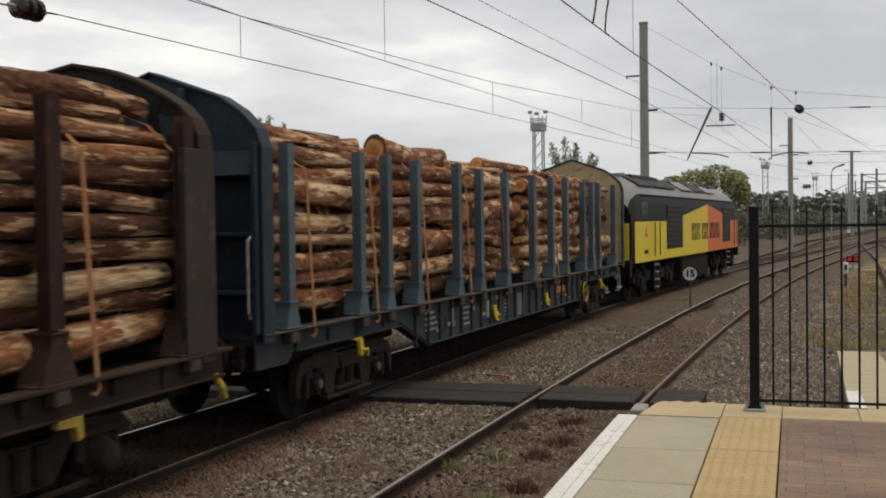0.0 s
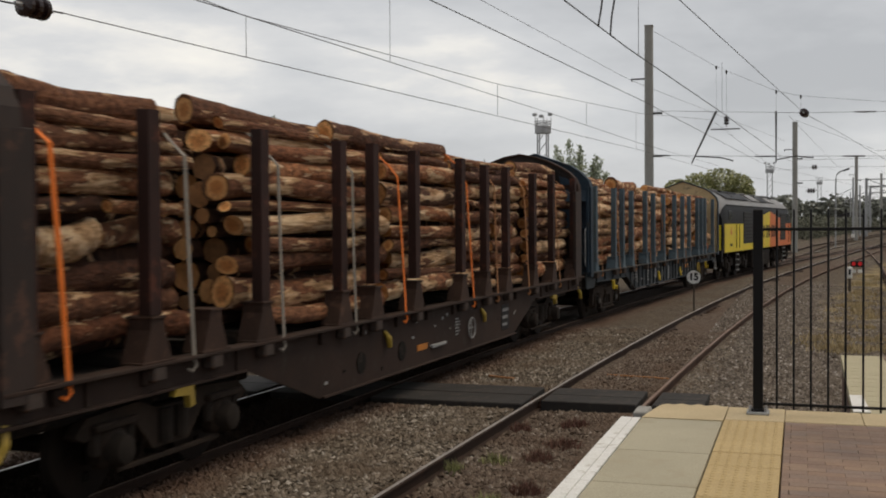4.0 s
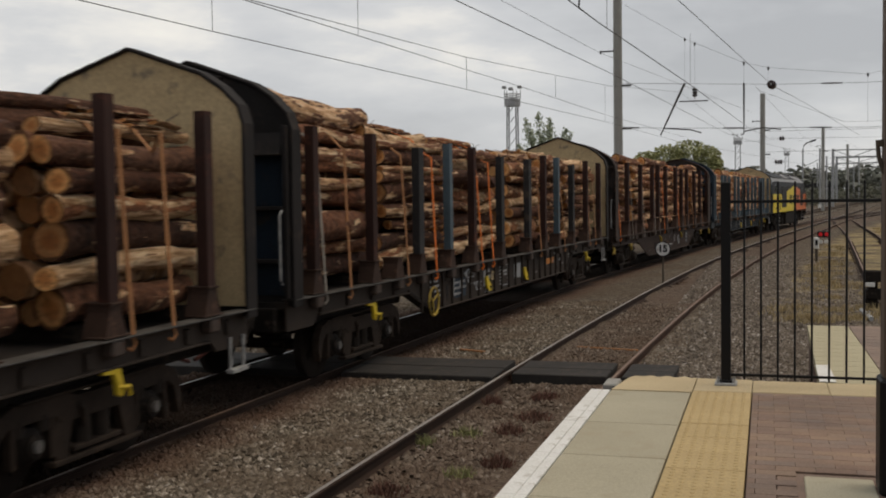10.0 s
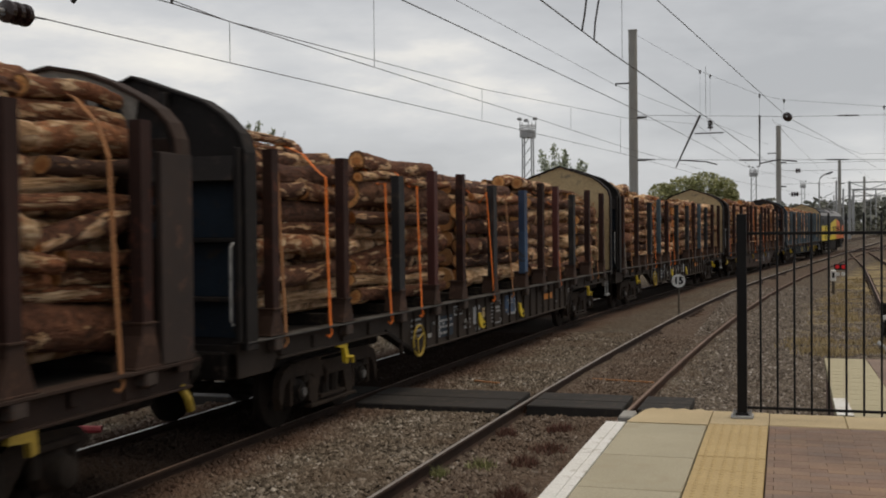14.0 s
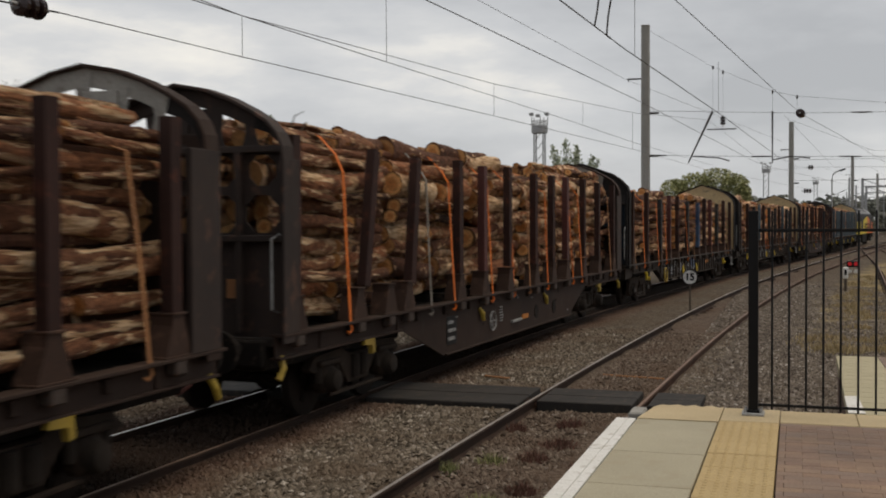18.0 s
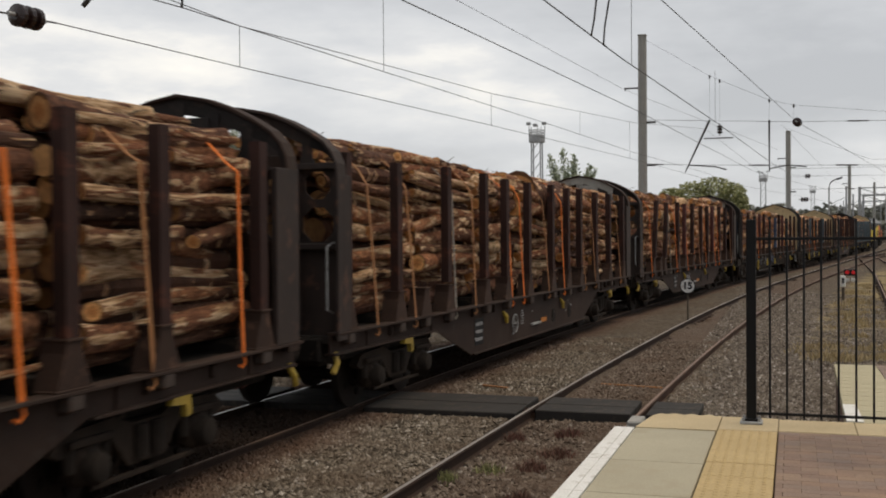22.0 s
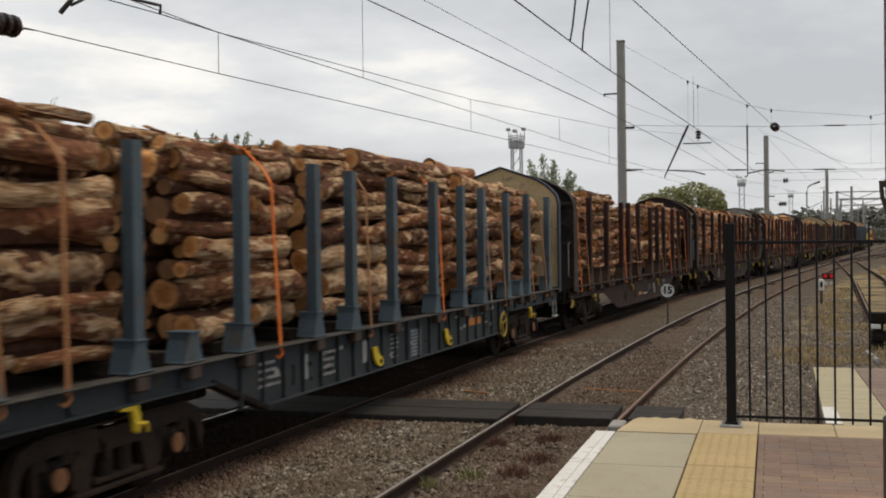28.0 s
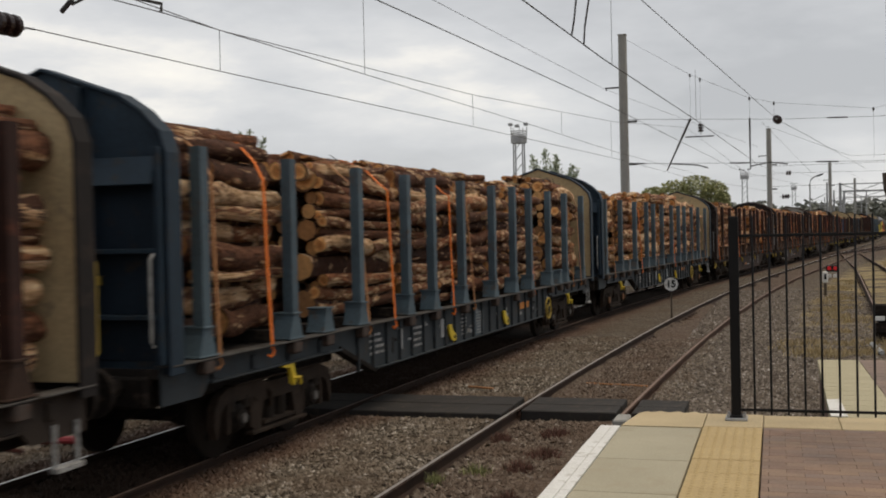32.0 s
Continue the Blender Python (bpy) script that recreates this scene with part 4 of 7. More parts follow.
def log_data(kind, length, seed):
    """A tapered, crooked log along y: lumps, knots, a flared butt, roughly sawn ends."""
    rnd = random.Random(seed)
    n, rings = 13, 19
    ph, amp = rnd.uniform(0, 6), rnd.uniform(0.05, 0.42)
    amp2 = rnd.uniform(-0.12, 0.12)
    flare = rnd.uniform(0.0, 0.16)
    knots = [(rnd.uniform(0.06, 0.94), rnd.uniform(0, math.tau), rnd.uniform(0.06, 0.16)) for _ in range(rnd.randint(5, 10))]
    off = rnd.uniform(0, 90)
    vs, fs = [], []
    for i in range(rings):
        t = i / (rings - 1)
        t += 0.0 if i in (0, rings - 1) else rnd.uniform(-0.012, 0.012)
        y = (t - 0.5) * length
        r = 0.5 * (1.04 - 0.15 * t + flare * max(0.0, 1 - t / 0.12) ** 2)
        bow = math.sin(math.pi * t)
        cx = amp * bow * math.sin(ph) + amp2 * math.sin(math.tau * t)
        cz = amp * 0.5 * bow * math.cos(ph) + amp2 * 0.6 * math.sin(math.tau * t + 1.0)
        for k in range(n):
            a = k * math.tau / n
            lump = noise.noise(Vector((math.cos(a) * 0.9 + off, t * 9.0, math.sin(a) * 0.9)))
            fine = noise.noise(Vector((math.cos(a) * 2.2 + off, t * 26.0, math.sin(a) * 2.2)))
            rr = 1 + 0.05 * math.sin(2 * a + ph) + 0.10 * lump + 0.055 * fine
            for kt, ka, kh in knots:
                da = abs((a - ka + math.pi) % math.tau - math.pi)
                rr += kh * math.exp(-(((t - kt) / 0.03) ** 2) - (da / 0.45) ** 2)
            skew = 0.012 * math.cos(a + ph) if i in (0, rings - 1) else 0.0
            vs.append((cx + r * rr * math.cos(a), y + skew, cz + r * rr * math.sin(a)))
    for i in range(rings - 1):
        for k in range(n):
            fs.append((i * n + k, (i + 1) * n + k, (i + 1) * n + (k + 1) % n, i * n + (k + 1) % n))
    m = Mesh().add(vs, fs, M[kind])
    o = m.slot(M["cut"])
    m.f += [tuple(range(n)), tuple(range((rings - 1) * n, rings * n))[::-1]]
    m.mi += [o, o]
    return m.data("log", smooth=True)


SHAPES = 9
for ki, kd in enumerate(("bark", "bark2", "bark3")):
    for sd in range(SHAPES):
        LOGS[kd, sd] = log_data(kd, 1.0, ki * 100 + sd * 17)


def load_logs(w, rnd, y0, y1, floor, crest, mix, thick):
    """One stack of logs between y0 and y1, heaped above the posts: the logs that can be seen are parts, the hidden heart is one joined pile."""
    L, mid = y1 - y0, (y0 + y1) / 2
    heart = Mesh()
    wild = len(thick) > 2
    rough = wild or rnd.random() < 0.45
    tilt, recess = (rnd.uniform(1.6, 2.8), 0.22) if rough else (0.7, 0.10)
    lo, hi = (thick[0] * 0.8, thick[1] * 1.02) if rough else (thick[0] * 1.08, thick[1] * 1.04)
    if wild:
        tilt, recess = rnd.uniform(2.2, 3.4), 0.28
    lean = rnd.choice((-1, 1)) * rnd.uniform(2.0, 6.0) if wild else rnd.uniform(-4.0, 4.0) if rough else rnd.uniform(-1.0, 1.0)
    x, col = 1.225, 0

    def visible(xx, zz, dd, yc, ln, tl):
        kind = rnd.choices(("bark", "bark2", "bark3"), mix)[0]
        slope = max(-1.4 * tl, min(1.4 * tl, rnd.gauss(0, tl))) + lean * 0.5
        m = pose(xx, yc, zz, slope * (0.35 if zz > crest - 0.5 else 1.0), rnd.uniform(0, 360), max(-0.7, min(0.7, rnd.gauss(0, tl * 0.3))) + (180 if rnd.random() < 0.5 else 0))
        part("log", LOGS[kind, rnd.randrange(SHAPES)], w, at=m @ Matrix.Diagonal((dd, ln, dd * rnd.uniform(0.88, 1.05), 1)))
    while x > -1.2:
        top = crest - max(0.0, abs(x - 0.3) - 0.35) * 0.42 + rnd.uniform(-0.09, 0.05)
        z, widest = floor + rnd.uniform(-0.04, 0.05), 0.0
        while z < top - 0.07:
            dd = rnd.uniform(lo, hi)
            q = rnd.random()
            dd *= 1.45 if q < 0.10 else 0.62 if q < 0.24 else 1.0
            dd = min(dd, 0.42, max(0.13, top - z))
            zz = z + dd / 2
            xx = x - dd / 2 - (rnd.uniform(0, recess) if col == 0 else 0.0)
            over = max(0.0, zz - 3.2)
            if col == 0:
                xx -= over * 0.55
            if col == 0 or col < 6 and z + dd * 1.9 > top:
                if rough and rnd.random() < (0.5 if wild else 0.25) and L > 2.2:
                    k = rnd.uniform(0.42, 0.58)
                    visible(xx, zz, dd, y0 + L * k / 2, L * k * rnd.uniform(0.86, 0.99), tilt * 1.7)
                    visible(xx, zz, dd * rnd.uniform(0.75, 1.1), y1 - L * (1 - k) / 2, L * (1 - k) * rnd.uniform(0.86, 0.99), tilt * 1.7)
                else:
                    ln = L * (rnd.uniform(0.94, 1.03) if rnd.random() < 0.88 else rnd.uniform(0.78, 0.92))
                    yc = mid + rnd.uniform(-0.5, 0.5) * max(0.42 if rough else 0.26, L - ln)
                    visible(xx, zz, dd, yc, ln, tilt)
            else:
                ln = L * rnd.uniform(0.86, 1.02)
                e = mid + rnd.uniform(-0.14, 0.14)
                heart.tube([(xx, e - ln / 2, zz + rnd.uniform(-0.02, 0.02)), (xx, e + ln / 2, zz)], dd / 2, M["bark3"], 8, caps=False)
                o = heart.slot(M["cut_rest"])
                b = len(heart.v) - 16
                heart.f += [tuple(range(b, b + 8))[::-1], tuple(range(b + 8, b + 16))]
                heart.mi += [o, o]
            widest = max(widest, dd)
            z += dd * (rnd.choice((0.95, 1.0, 1.0, 1.08)) if col == 0 else 0.985)
        x -= min(0.34, widest * 0.98)
        col += 1
    for i in range(rnd.randint(7, 12)):
        xx, ln = rnd.uniform(0.1, 1.0), rnd.uniform(0.35, 0.85)
        m = pose(xx, rnd.uniform(y0 + ln / 2, y1 - ln / 2), crest - 0.06 - 0.36 * max(0.0, xx - 0.5) + rnd.uniform(-0.06, 0.03), rnd.uniform(-3, 3), rnd.uniform(-25, 35), rnd.uniform(-16, 16))
        part("bark_strip", LOGS[rnd.choice(("bark", "bark2", "bark2")), rnd.randrange(SHAPES)], w, "loose strip of torn bark", at=m @ Matrix.Diagonal((rnd.uniform(0.06, 0.17), ln, 0.035, 1)))
    for i in range(rnd.randint(2, 4)):
        tx = rnd.uniform(0.0, 0.8)
        p = Vector((tx, rnd.uniform(y0, y1), crest - 0.14 - 0.42 * max(0.0, tx - 0.65)))
        q = p + Vector((rnd.uniform(-0.15, 0.15), rnd.uniform(-0.25, 0.25), rnd.uniform(0.08, 0.15)))
        r = q + Vector((rnd.uniform(-0.1, 0.1), rnd.uniform(-0.15, 0.15), rnd.uniform(-0.02, 0.08)))
        part("twig", Mesh().tube([p, q, r], [0.011, 0.008, 0.004], M["twig"], 5), w, "loose twig or bark splinter")
    return heart


def top_logs(w, tops, h):
    """Single thick logs thrown on top of the load: ends, side, height, thickness and bark."""
    for i, (d0, d1, x, z, dia, kind) in enumerate(tops):
        part("log", LOGS[kind, (i * 4 + 2) % SHAPES], w, "thick log lying on top of the load", at=pose(x, (d0 + d1) / 2 - h, z, 0, 35 + 80 * i, 0.6 * (-1) ** i) @ Matrix.Diagonal((dia, d1 - d0, dia, 1)))


def strap(w, rnd, y, top, deck, mat, label):
    """A webbing strap over the load, hooked to the solebar on both sides."""
    lean, ly = rnd.uniform(-0.12, 0.12), rnd.uniform(-0.1, 0.1)
    pts = [(1.40, y + ly, deck - 0.06), (1.345, y + ly * 0.6 + lean * 0.3, deck + 0.9), (1.29, y + lean, 3.12), (1.17, y + lean * 1.3, top - 0.34), (0.92, y + lean * 1.9, top - 0.1), (0.55, y + lean * 2.6, top + 0.04), (-0.55, y + lean * 3, top + 0.05), (-1.2, y, top - 0.3), (-1.4, y, deck)]
    m, hw = Mesh(), 0.031
    vs = []
    for p in pts:
        vs += [(p[0], p[1] - hw, p[2]), (p[0], p[1] + hw, p[2]), (p[0] + 0.006, p[1] + hw, p[2] + 0.004), (p[0] + 0.006, p[1] - hw, p[2] + 0.004)]
    fs = []
    for i in range(len(pts) - 1):
        for k in range(4):
            fs.append((i * 4 + k, (i + 1) * 4 + k, (i + 1) * 4 + (k + 1) % 4, i * 4 + (k + 1) % 4))
    m.add(vs, fs, mat)
    s = part("strap", m, w, label)
    part("hook", Mesh().tube([(1.40, y + ly, deck - 0.02), (1.42, y + ly, deck - 0.1), (1.41, y + ly - 0.05, deck - 0.15), (1.40, y + ly - 0.1, deck - 0.12)], 0.016, mat, 6), s)


ARCH = [(1.42, 3.30), (1.36, 3.50), (1.15, 3.71), (0.90, 3.87), (0.0, 4.18)]
LOW_ARCH = [(1.42, 3.18), (1.405, 3.34), (1.34, 3.49), (1.21, 3.63), (1.00, 3.76), (0.72, 3.90), (0.38, 4.02), (0.0, 4.09)]


def bulkhead_a(w, y, outward, deck, steel, inner):
    """Closed end wall: steel frame and ribs outside, pale board inside."""
    prof = [(1.42, deck - 0.1)] + ARCH + [(-x, z) for x, z in ARCH[-2::-1]] + [(-1.42, deck - 0.1)]
    b = part("bulkhead", Mesh().plate(prof, 1, y - 0.03 + outward * 0.05, 0.06, steel), w, "arched steel end wall")
    small = [(x * 0.982, z - 0.028 if z > 3 else z + 0.12) for x, z in prof]
    part("lining", Mesh().plate(small, 1, y - outward * 0.03 - (0.02 if outward > 0 else 0), 0.02, inner), b, "pale board lining")
    rim = Mesh()
    for (x0, z0), (x1, z1) in zip(prof, prof[1:]):
        d = math.hypot(x1 - x0, z1 - z0)
        a = math.degrees(math.atan2(z1 - z0, x1 - x0))
        rim.box(((x0 + x1) / 2, y + outward * 0.02, (z0 + z1) / 2), (d + 0.02, 0.24, 0.035), steel, 0.008, pose(0, 0, 0, 0, -a, 0))
    part("rim", rim, b)
    yo = y + outward * 0.13
    for x in (-1.36, -0.45, 0.45, 1.36):
        top = 3.35 if abs(x) > 0.5 else 3.98
        part("rib", Mesh().box((x, yo, (deck + top) / 2), (0.06, 0.16, top - deck), steel, 0.008), b)
    for z in (1.72, 2.36, 3.02):
        part("rib", Mesh().box((0, yo, z), (2.66, 0.155, 0.05), steel, 0.008), b)
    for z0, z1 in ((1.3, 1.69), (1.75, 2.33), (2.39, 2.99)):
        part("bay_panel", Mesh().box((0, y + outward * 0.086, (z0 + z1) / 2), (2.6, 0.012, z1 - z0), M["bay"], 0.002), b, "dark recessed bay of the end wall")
    part("shelf", Mesh().box((0, yo + outward * 0.03, 3.13), (2.62, 0.03, 0.30), steel, 0.004, pose(0, 0, 0, outward * 24, 0, 0)), b, "sloping plate across the end wall")
    for x in (-0.45, 0.45):
        part("gusset", Mesh().box((x, yo, 3.55), (0.035, 0.12, 0.66), steel, 0.006), b)
    rod = [(1.33, yo + outward * 0.12, 1.45), (1.33, yo + outward * 0.16, 1.5), (1.33, yo + outward * 0.16, 2.28), (1.33, yo + outward * 0.1, 2.33)]
    part("grab_rail", Mesh().tube(rod, 0.016, M["white"] if outward < 0 else M["yellow"], 6), b, "painted grab rail")
    part("warning_plate", Mesh().box((0.62, yo, 2.08), (0.09, 0.012, 0.09), M["yellow"], 0.002), b, "small yellow plate")


def holed_cell(x0, x1, z0, z1, y, thick, mat):
    """A plate with an eight-sided opening in its middle."""
    cx, cz, r = (x0 + x1) / 2, (z0 + z1) / 2, min(x1 - x0, z1 - z0) * 0.4
    octo = [(cx + r * 1.08 * math.cos((k + 0.5) * math.tau / 8), cz + r * 1.08 * math.sin((k + 0.5) * math.tau / 8)) for k in range(8)]
    corner = [(x1, z0), (x1, z1), (x0, z1), (x0, z0)]
    ring = corner + octo
    vs = [(x, y, z) for x, z in ring] + [(x, y + thick, z) for x, z in ring]
    fs = []
    for q in range(4):
        a, b = q, (q + 1) % 4
        k0, k1 = (2 * q - 1) % 8, 2 * q
        front = [(a, 4 + k0 - 0, 4 + (k0 - 1) % 8), (a, b, 4 + k1, 4 + k0)]
        fs += front + [tuple(i + 12 for i in f[::-1]) for f in front]
        fs.append((a, b, b + 12, a + 12))
    for k in range(8):
        fs.append((4 + k, 4 + (k + 1) % 8, 16 + (k + 1) % 8, 16 + k))
    return Mesh().add(vs, fs, mat)


def bulkhead_b(w, y, outward, deck, steel, worn):
    """Open end frame: a solid lower plate, a row of eight-sided openings, an arched top with openings between webs."""
    prof = [(1.42, deck - 0.1)] + LOW_ARCH + [(-x, z) for x, z in LOW_ARCH[-2::-1]] + [(-1.42, deck - 0.1)]
    b = part("bulkhead", Mesh().box((0, y, (deck - 0.1 + 2.3) / 2), (2.8, 0.06, 2.4 - deck), steel, 0.01), w, "dark steel end frame with openings")
    rim = Mesh()
    for (x0, z0), (x1, z1) in zip(prof, prof[1:]):
        d = math.hypot(x1 - x0, z1 - z0)
        a = math.degrees(math.atan2(z1 - z0, x1 - x0))
        rim.box(((x0 + x1) / 2, y + outward * 0.03, (z0 + z1) / 2), (d + 0.02, 0.26, 0.04), steel, 0.008, pose(0, 0, 0, 0, -a, 0))
    part("rim", rim, b)
    for x in (-1.37, 1.37):
        part("side_plate", Mesh().box((x * 1.026, y - outward * 0.10, (deck + 3.2) / 2), (0.07, 0.56 if outward > 0 else 0.22, 3.2 - deck), M["end_plate"] if outward > 0 else steel, 0.008), b, "rust-stained side plate")
    for k in range(5):
        x = -1.35 + 0.54 * k
        part("holed_plate", holed_cell(x, x + 0.54, 2.3, 2.86, y - 0.012, 0.024, steel), b)
        part("holed_plate", holed_cell(x, x + 0.54, 2.86, 3.3, y - 0.012, 0.024, steel), b)
    for z in (2.3, 3.32):
        part("rib", Mesh().box((0, y + outward * 0.05, z), (2.74, 0.12, 0.08), steel, 0.01), b)
    for x in (-0.81, -0.27, 0.27, 0.81):
        part("rib", Mesh().box((x, y + outward * 0.06, (deck + 3.3) / 2), (0.07, 0.10, 3.3 - deck), steel, 0.008), b)
    if outward < 0 and not worn:
        back = [(1.38, 2.3)] + [(x * 0.985, z - 0.02) for x, z in LOW_ARCH] + [(-x * 0.985, z - 0.02) for x, z in LOW_ARCH[-2::-1]] + [(-1.38, 2.3)]
        part("back_plate", Mesh().plate(back, 1, y + 0.014, 0.012, M["end_black"]), b, "near-black plate that closes the end frame")
    skin = M["gable"] if outward > 0 else steel
    low = [(x * 0.95, max(3.2, z - 0.06 - 0.15 * min(1.0, (1.42 - x) * 2))) for x, z in LOW_ARCH]
    arch = [(x * 0.995, z - 0.01) for x, z in LOW_ARCH]
    for k in range(len(LOW_ARCH) - 1):
        for sx in (-1, 1):
            quad = [(sx * p[0], p[1]) for p in (arch[k], arch[k + 1], low[k + 1], low[k])]
            part("arch_band", Mesh().plate(quad, 1, y - outward * 0.03 - 0.008, 0.016, skin if k > 3 and worn else M["end_black"]), b, "weathered arch plate")
    for x in (-0.9, -0.45, 0.0, 0.45, 0.9):
        top = 4.0 - 0.30 * abs(x)
        curve = [(0.15, 3.3), (0.09, 3.42), (0.06, 3.55), (0.10, top)]
        web = [(x - a, z) for a, z in curve] + [(x + a, z) for a, z in curve[::-1]]
        part("arch_web", Mesh().plate(web, 1, y - outward * 0.05 - 0.008, 0.016, skin if worn else M["end_black"]), b, "weathered web between the openings")
    for x in (-1.15, 0.22):
        part("cover_plate", Mesh().box((x, y - outward * 0.075, 3.52 if x < 0 else 3.62), (0.42, 0.02, 0.4), skin if worn else M["end_black"], 0.004), b, "plate that closes an opening")
    yo = y + outward * 0.2
    part("grab_rail", Mesh().tube([(1.3, y, 1.45), (1.3, yo, 1.5), (1.3, yo, 2.3), (1.3, y, 2.35)], 0.016, M["white"], 6), b, "white grab rail")
    part("warning_plate", Mesh().box((0.7, y + outward * 0.04, 1.72), (0.16, 0.012, 0.22), M["strap_old"], 0.002), b, "small faded plate")


def wheelset(w, y, r):
    m = Mesh()
    for s in (-0.75, 0.75):
        m.wheel((s, 0, 0), 0, r, 0.12, M["wheel"], 24)
        m.wheel((s * 1.02, 0, 0), 0, r * 0.35, 0.2, M["bogie"], 12)
        for k in range(4):
            a = k * math.tau / 4
            m.box((s * 1.09, 0.26 * r / 0.46 * math.cos(a), 0.26 * r / 0.46 * math.sin(a)), (0.03, 0.09, 0.09), M["bogie"], 0.01)
    m.tube([(-0.95, 0, 0), (0.95, 0, 0)], 0.075, M["bogie"], 10)
    return part("wheelset", m.data("wheelset", smooth=True), w, at=(0, y, r))


def bogie(w, y, kind, cap):
    """A two-axle bogie. Kind a: a welded plate frame with horn guides round recessed axleboxes. Kind b: a cast frame with big round axleboxes."""
    b = part("bogie_frame", Mesh().box((0, y, 0.62), (2.0, 0.5, 0.22), M["bogie"], 0.03).box((0, y, 0.85), (0.8, 0.8, 0.25), M["bogie"], 0.04), w, "grimy two-axle bogie")
    for s in (-1, 1):
        if kind == "a":
            top = [(-1.40, 0.30), (-1.46, 0.45), (-1.44, 0.62), (-1.36, 0.75), (-1.15, 0.83), (-0.45, 0.83), (-0.3, 0.78), (0.3, 0.78), (0.45, 0.83), (1.15, 0.83), (1.36, 0.75), (1.44, 0.62), (1.46, 0.45), (1.40, 0.30), (1.36, 0.45), (1.32, 0.58), (1.2, 0.66), (0.62, 0.66), (0.50, 0.58), (-0.50, 0.58), (-0.62, 0.66), (-1.2, 0.66), (-1.32, 0.58), (-1.36, 0.45)]
            part("side_frame", Mesh().plate([(q + y, z) for q, z in top], 0, s * 1.08 - 0.05, 0.10, M["frame"]), b, "welded side frame brown with brake dust")
            for e in (-1, 1):
                leg = [(e * 0.34, 0.60), (e * 0.58, 0.66), (e * 0.64, 0.40), (e * 0.60, 0.24), (e * 0.44, 0.24), (e * 0.40, 0.42)]
                part("pedestal", Mesh().plate([(q + y, z) for q, z in leg], 0, s * 1.08 - 0.04, 0.08, M["frame"]), b)
                part("bolster_spring", Mesh().tube([(s * 1.05, y + e * 0.14, 0.34), (s * 1.05, y + e * 0.14, 0.58)], 0.085, M["dust"], 10), b)
            part("spring_plank", Mesh().box((s * 1.06, y, 0.32), (0.16, 0.72, 0.05), M["frame"], 0.01), b)
            part("lower_flange", Mesh().box((s * 1.10, y, 0.245), (0.12, 1.34, 0.045), M["frame"], 0.008), b)
            part("upper_flange", Mesh().box((s * 1.09, y, 0.842), (0.16, 2.2, 0.025), M["frame"], 0.006), b)
            for k in (-0.9, 0.9):
                part("axlebox", Mesh().box((s * 1.02, y + k, 0.46), (0.2, 0.30, 0.30), M["bogie"], 0.05).tube([(s * 1.10, y + k, 0.46), (s * 1.15, y + k, 0.46), (s * 1.16, y + k, 0.46)], [0.12, 0.11, 0.07], M["bogie"], 14), b, smooth=True)
                part("hub", Mesh().tube([(s * 1.16, y + k, 0.46), (s * 1.185, y + k, 0.46)], 0.055 if cap is None else 0.10, M["hub"] if cap is None else cap, 12), b, "rubbed steel hub" if cap is None else "orange axle cap")
                for q in (-0.25, 0.25):
                    part("horn_guide", Mesh().box((s * 1.08, y + k + q, 0.49), (0.10, 0.06, 0.36), M["frame"], 0.01), b)
                for q in (-0.16, 0.16):
                    part("spring", Mesh().tube([(s * 1.07, y + k + q, 0.56), (s * 1.07, y + k + q, 0.70)], 0.07, M["dust"], 8), b)
            part("brake_hanger", Mesh().tube([(s * 1.02, y - 0.3, 0.84), (s * 1.16, y - 0.26, 0.66), (s * 1.12, y - 0.2, 0.50)], 0.03, M["frame"], 6), b)
        else:
            out = [(-1.42, 0.66), (-1.25, 0.80), (-0.5, 0.84), (-0.25, 0.74), (0.25, 0.74), (0.5, 0.84), (1.25, 0.80), (1.42, 0.66), (1.3, 0.60), (0.55, 0.64), (0.3, 0.36), (-0.3, 0.36), (-0.55, 0.64), (-1.3, 0.60)]
            part("side_frame", Mesh().plate([(q + y, z) for q, z in out], 0, s * 1.06 - 0.06, 0.12, M["frame"]), b)
            part("tie_bar", Mesh().box((s * 1.10, y, 0.27), (0.05, 1.7, 0.05), M["frame"], 0.01), b)
            part("bolster_spring", Mesh().tube([(s * 1.12, y - 0.13, 0.42), (s * 1.12, y - 0.13, 0.72)], 0.09, M["dust"], 10).tube([(s * 1.12, y + 0.13, 0.42), (s * 1.12, y + 0.13, 0.72)], 0.09, M["dust"], 10), b)
            part("brake_hanger", Mesh().tube([(s * 1.04, y - 0.42, 0.8), (s * 1.1, y - 0.4, 0.5), (s * 1.0, y - 0.36, 0.3)], 0.035, M["frame"], 6), b)
            for k in (-0.9, 0.9):
                m = Mesh().box((s * 1.05, y + k, 0.49), (0.24, 0.36, 0.36), M["frame"], 0.06)
                m.tube([(s * 1.12, y + k, 0.47), (s * 1.20, y + k, 0.47), (s * 1.27, y + k, 0.47), (s * 1.29, y + k, 0.47)], [0.16, 0.158, 0.125, 0.07], M["dust"], 18)
                part("axlebox", m, b, "round axlebox coated in brown dust", smooth=True)
                part("spring_seat", Mesh().box((s * 1.1, y + k, 0.70), (0.18, 0.62, 0.07), M["frame"], 0.015), b)
                for q in (-0.25, 0.25):
                    part("spring", Mesh().tube([(s * 1.1, y + k + q, 0.46), (s * 1.1, y + k + q, 0.68)], 0.06, M["dust"], 8), b)
    part("brake_beam", Mesh().box((0, y, 0.3), (1.9, 0.07, 0.1), M["bogie"], 0.01), b)
    return [wheelset(w, y + k, 0.46) for k in (-0.9, 0.9)]


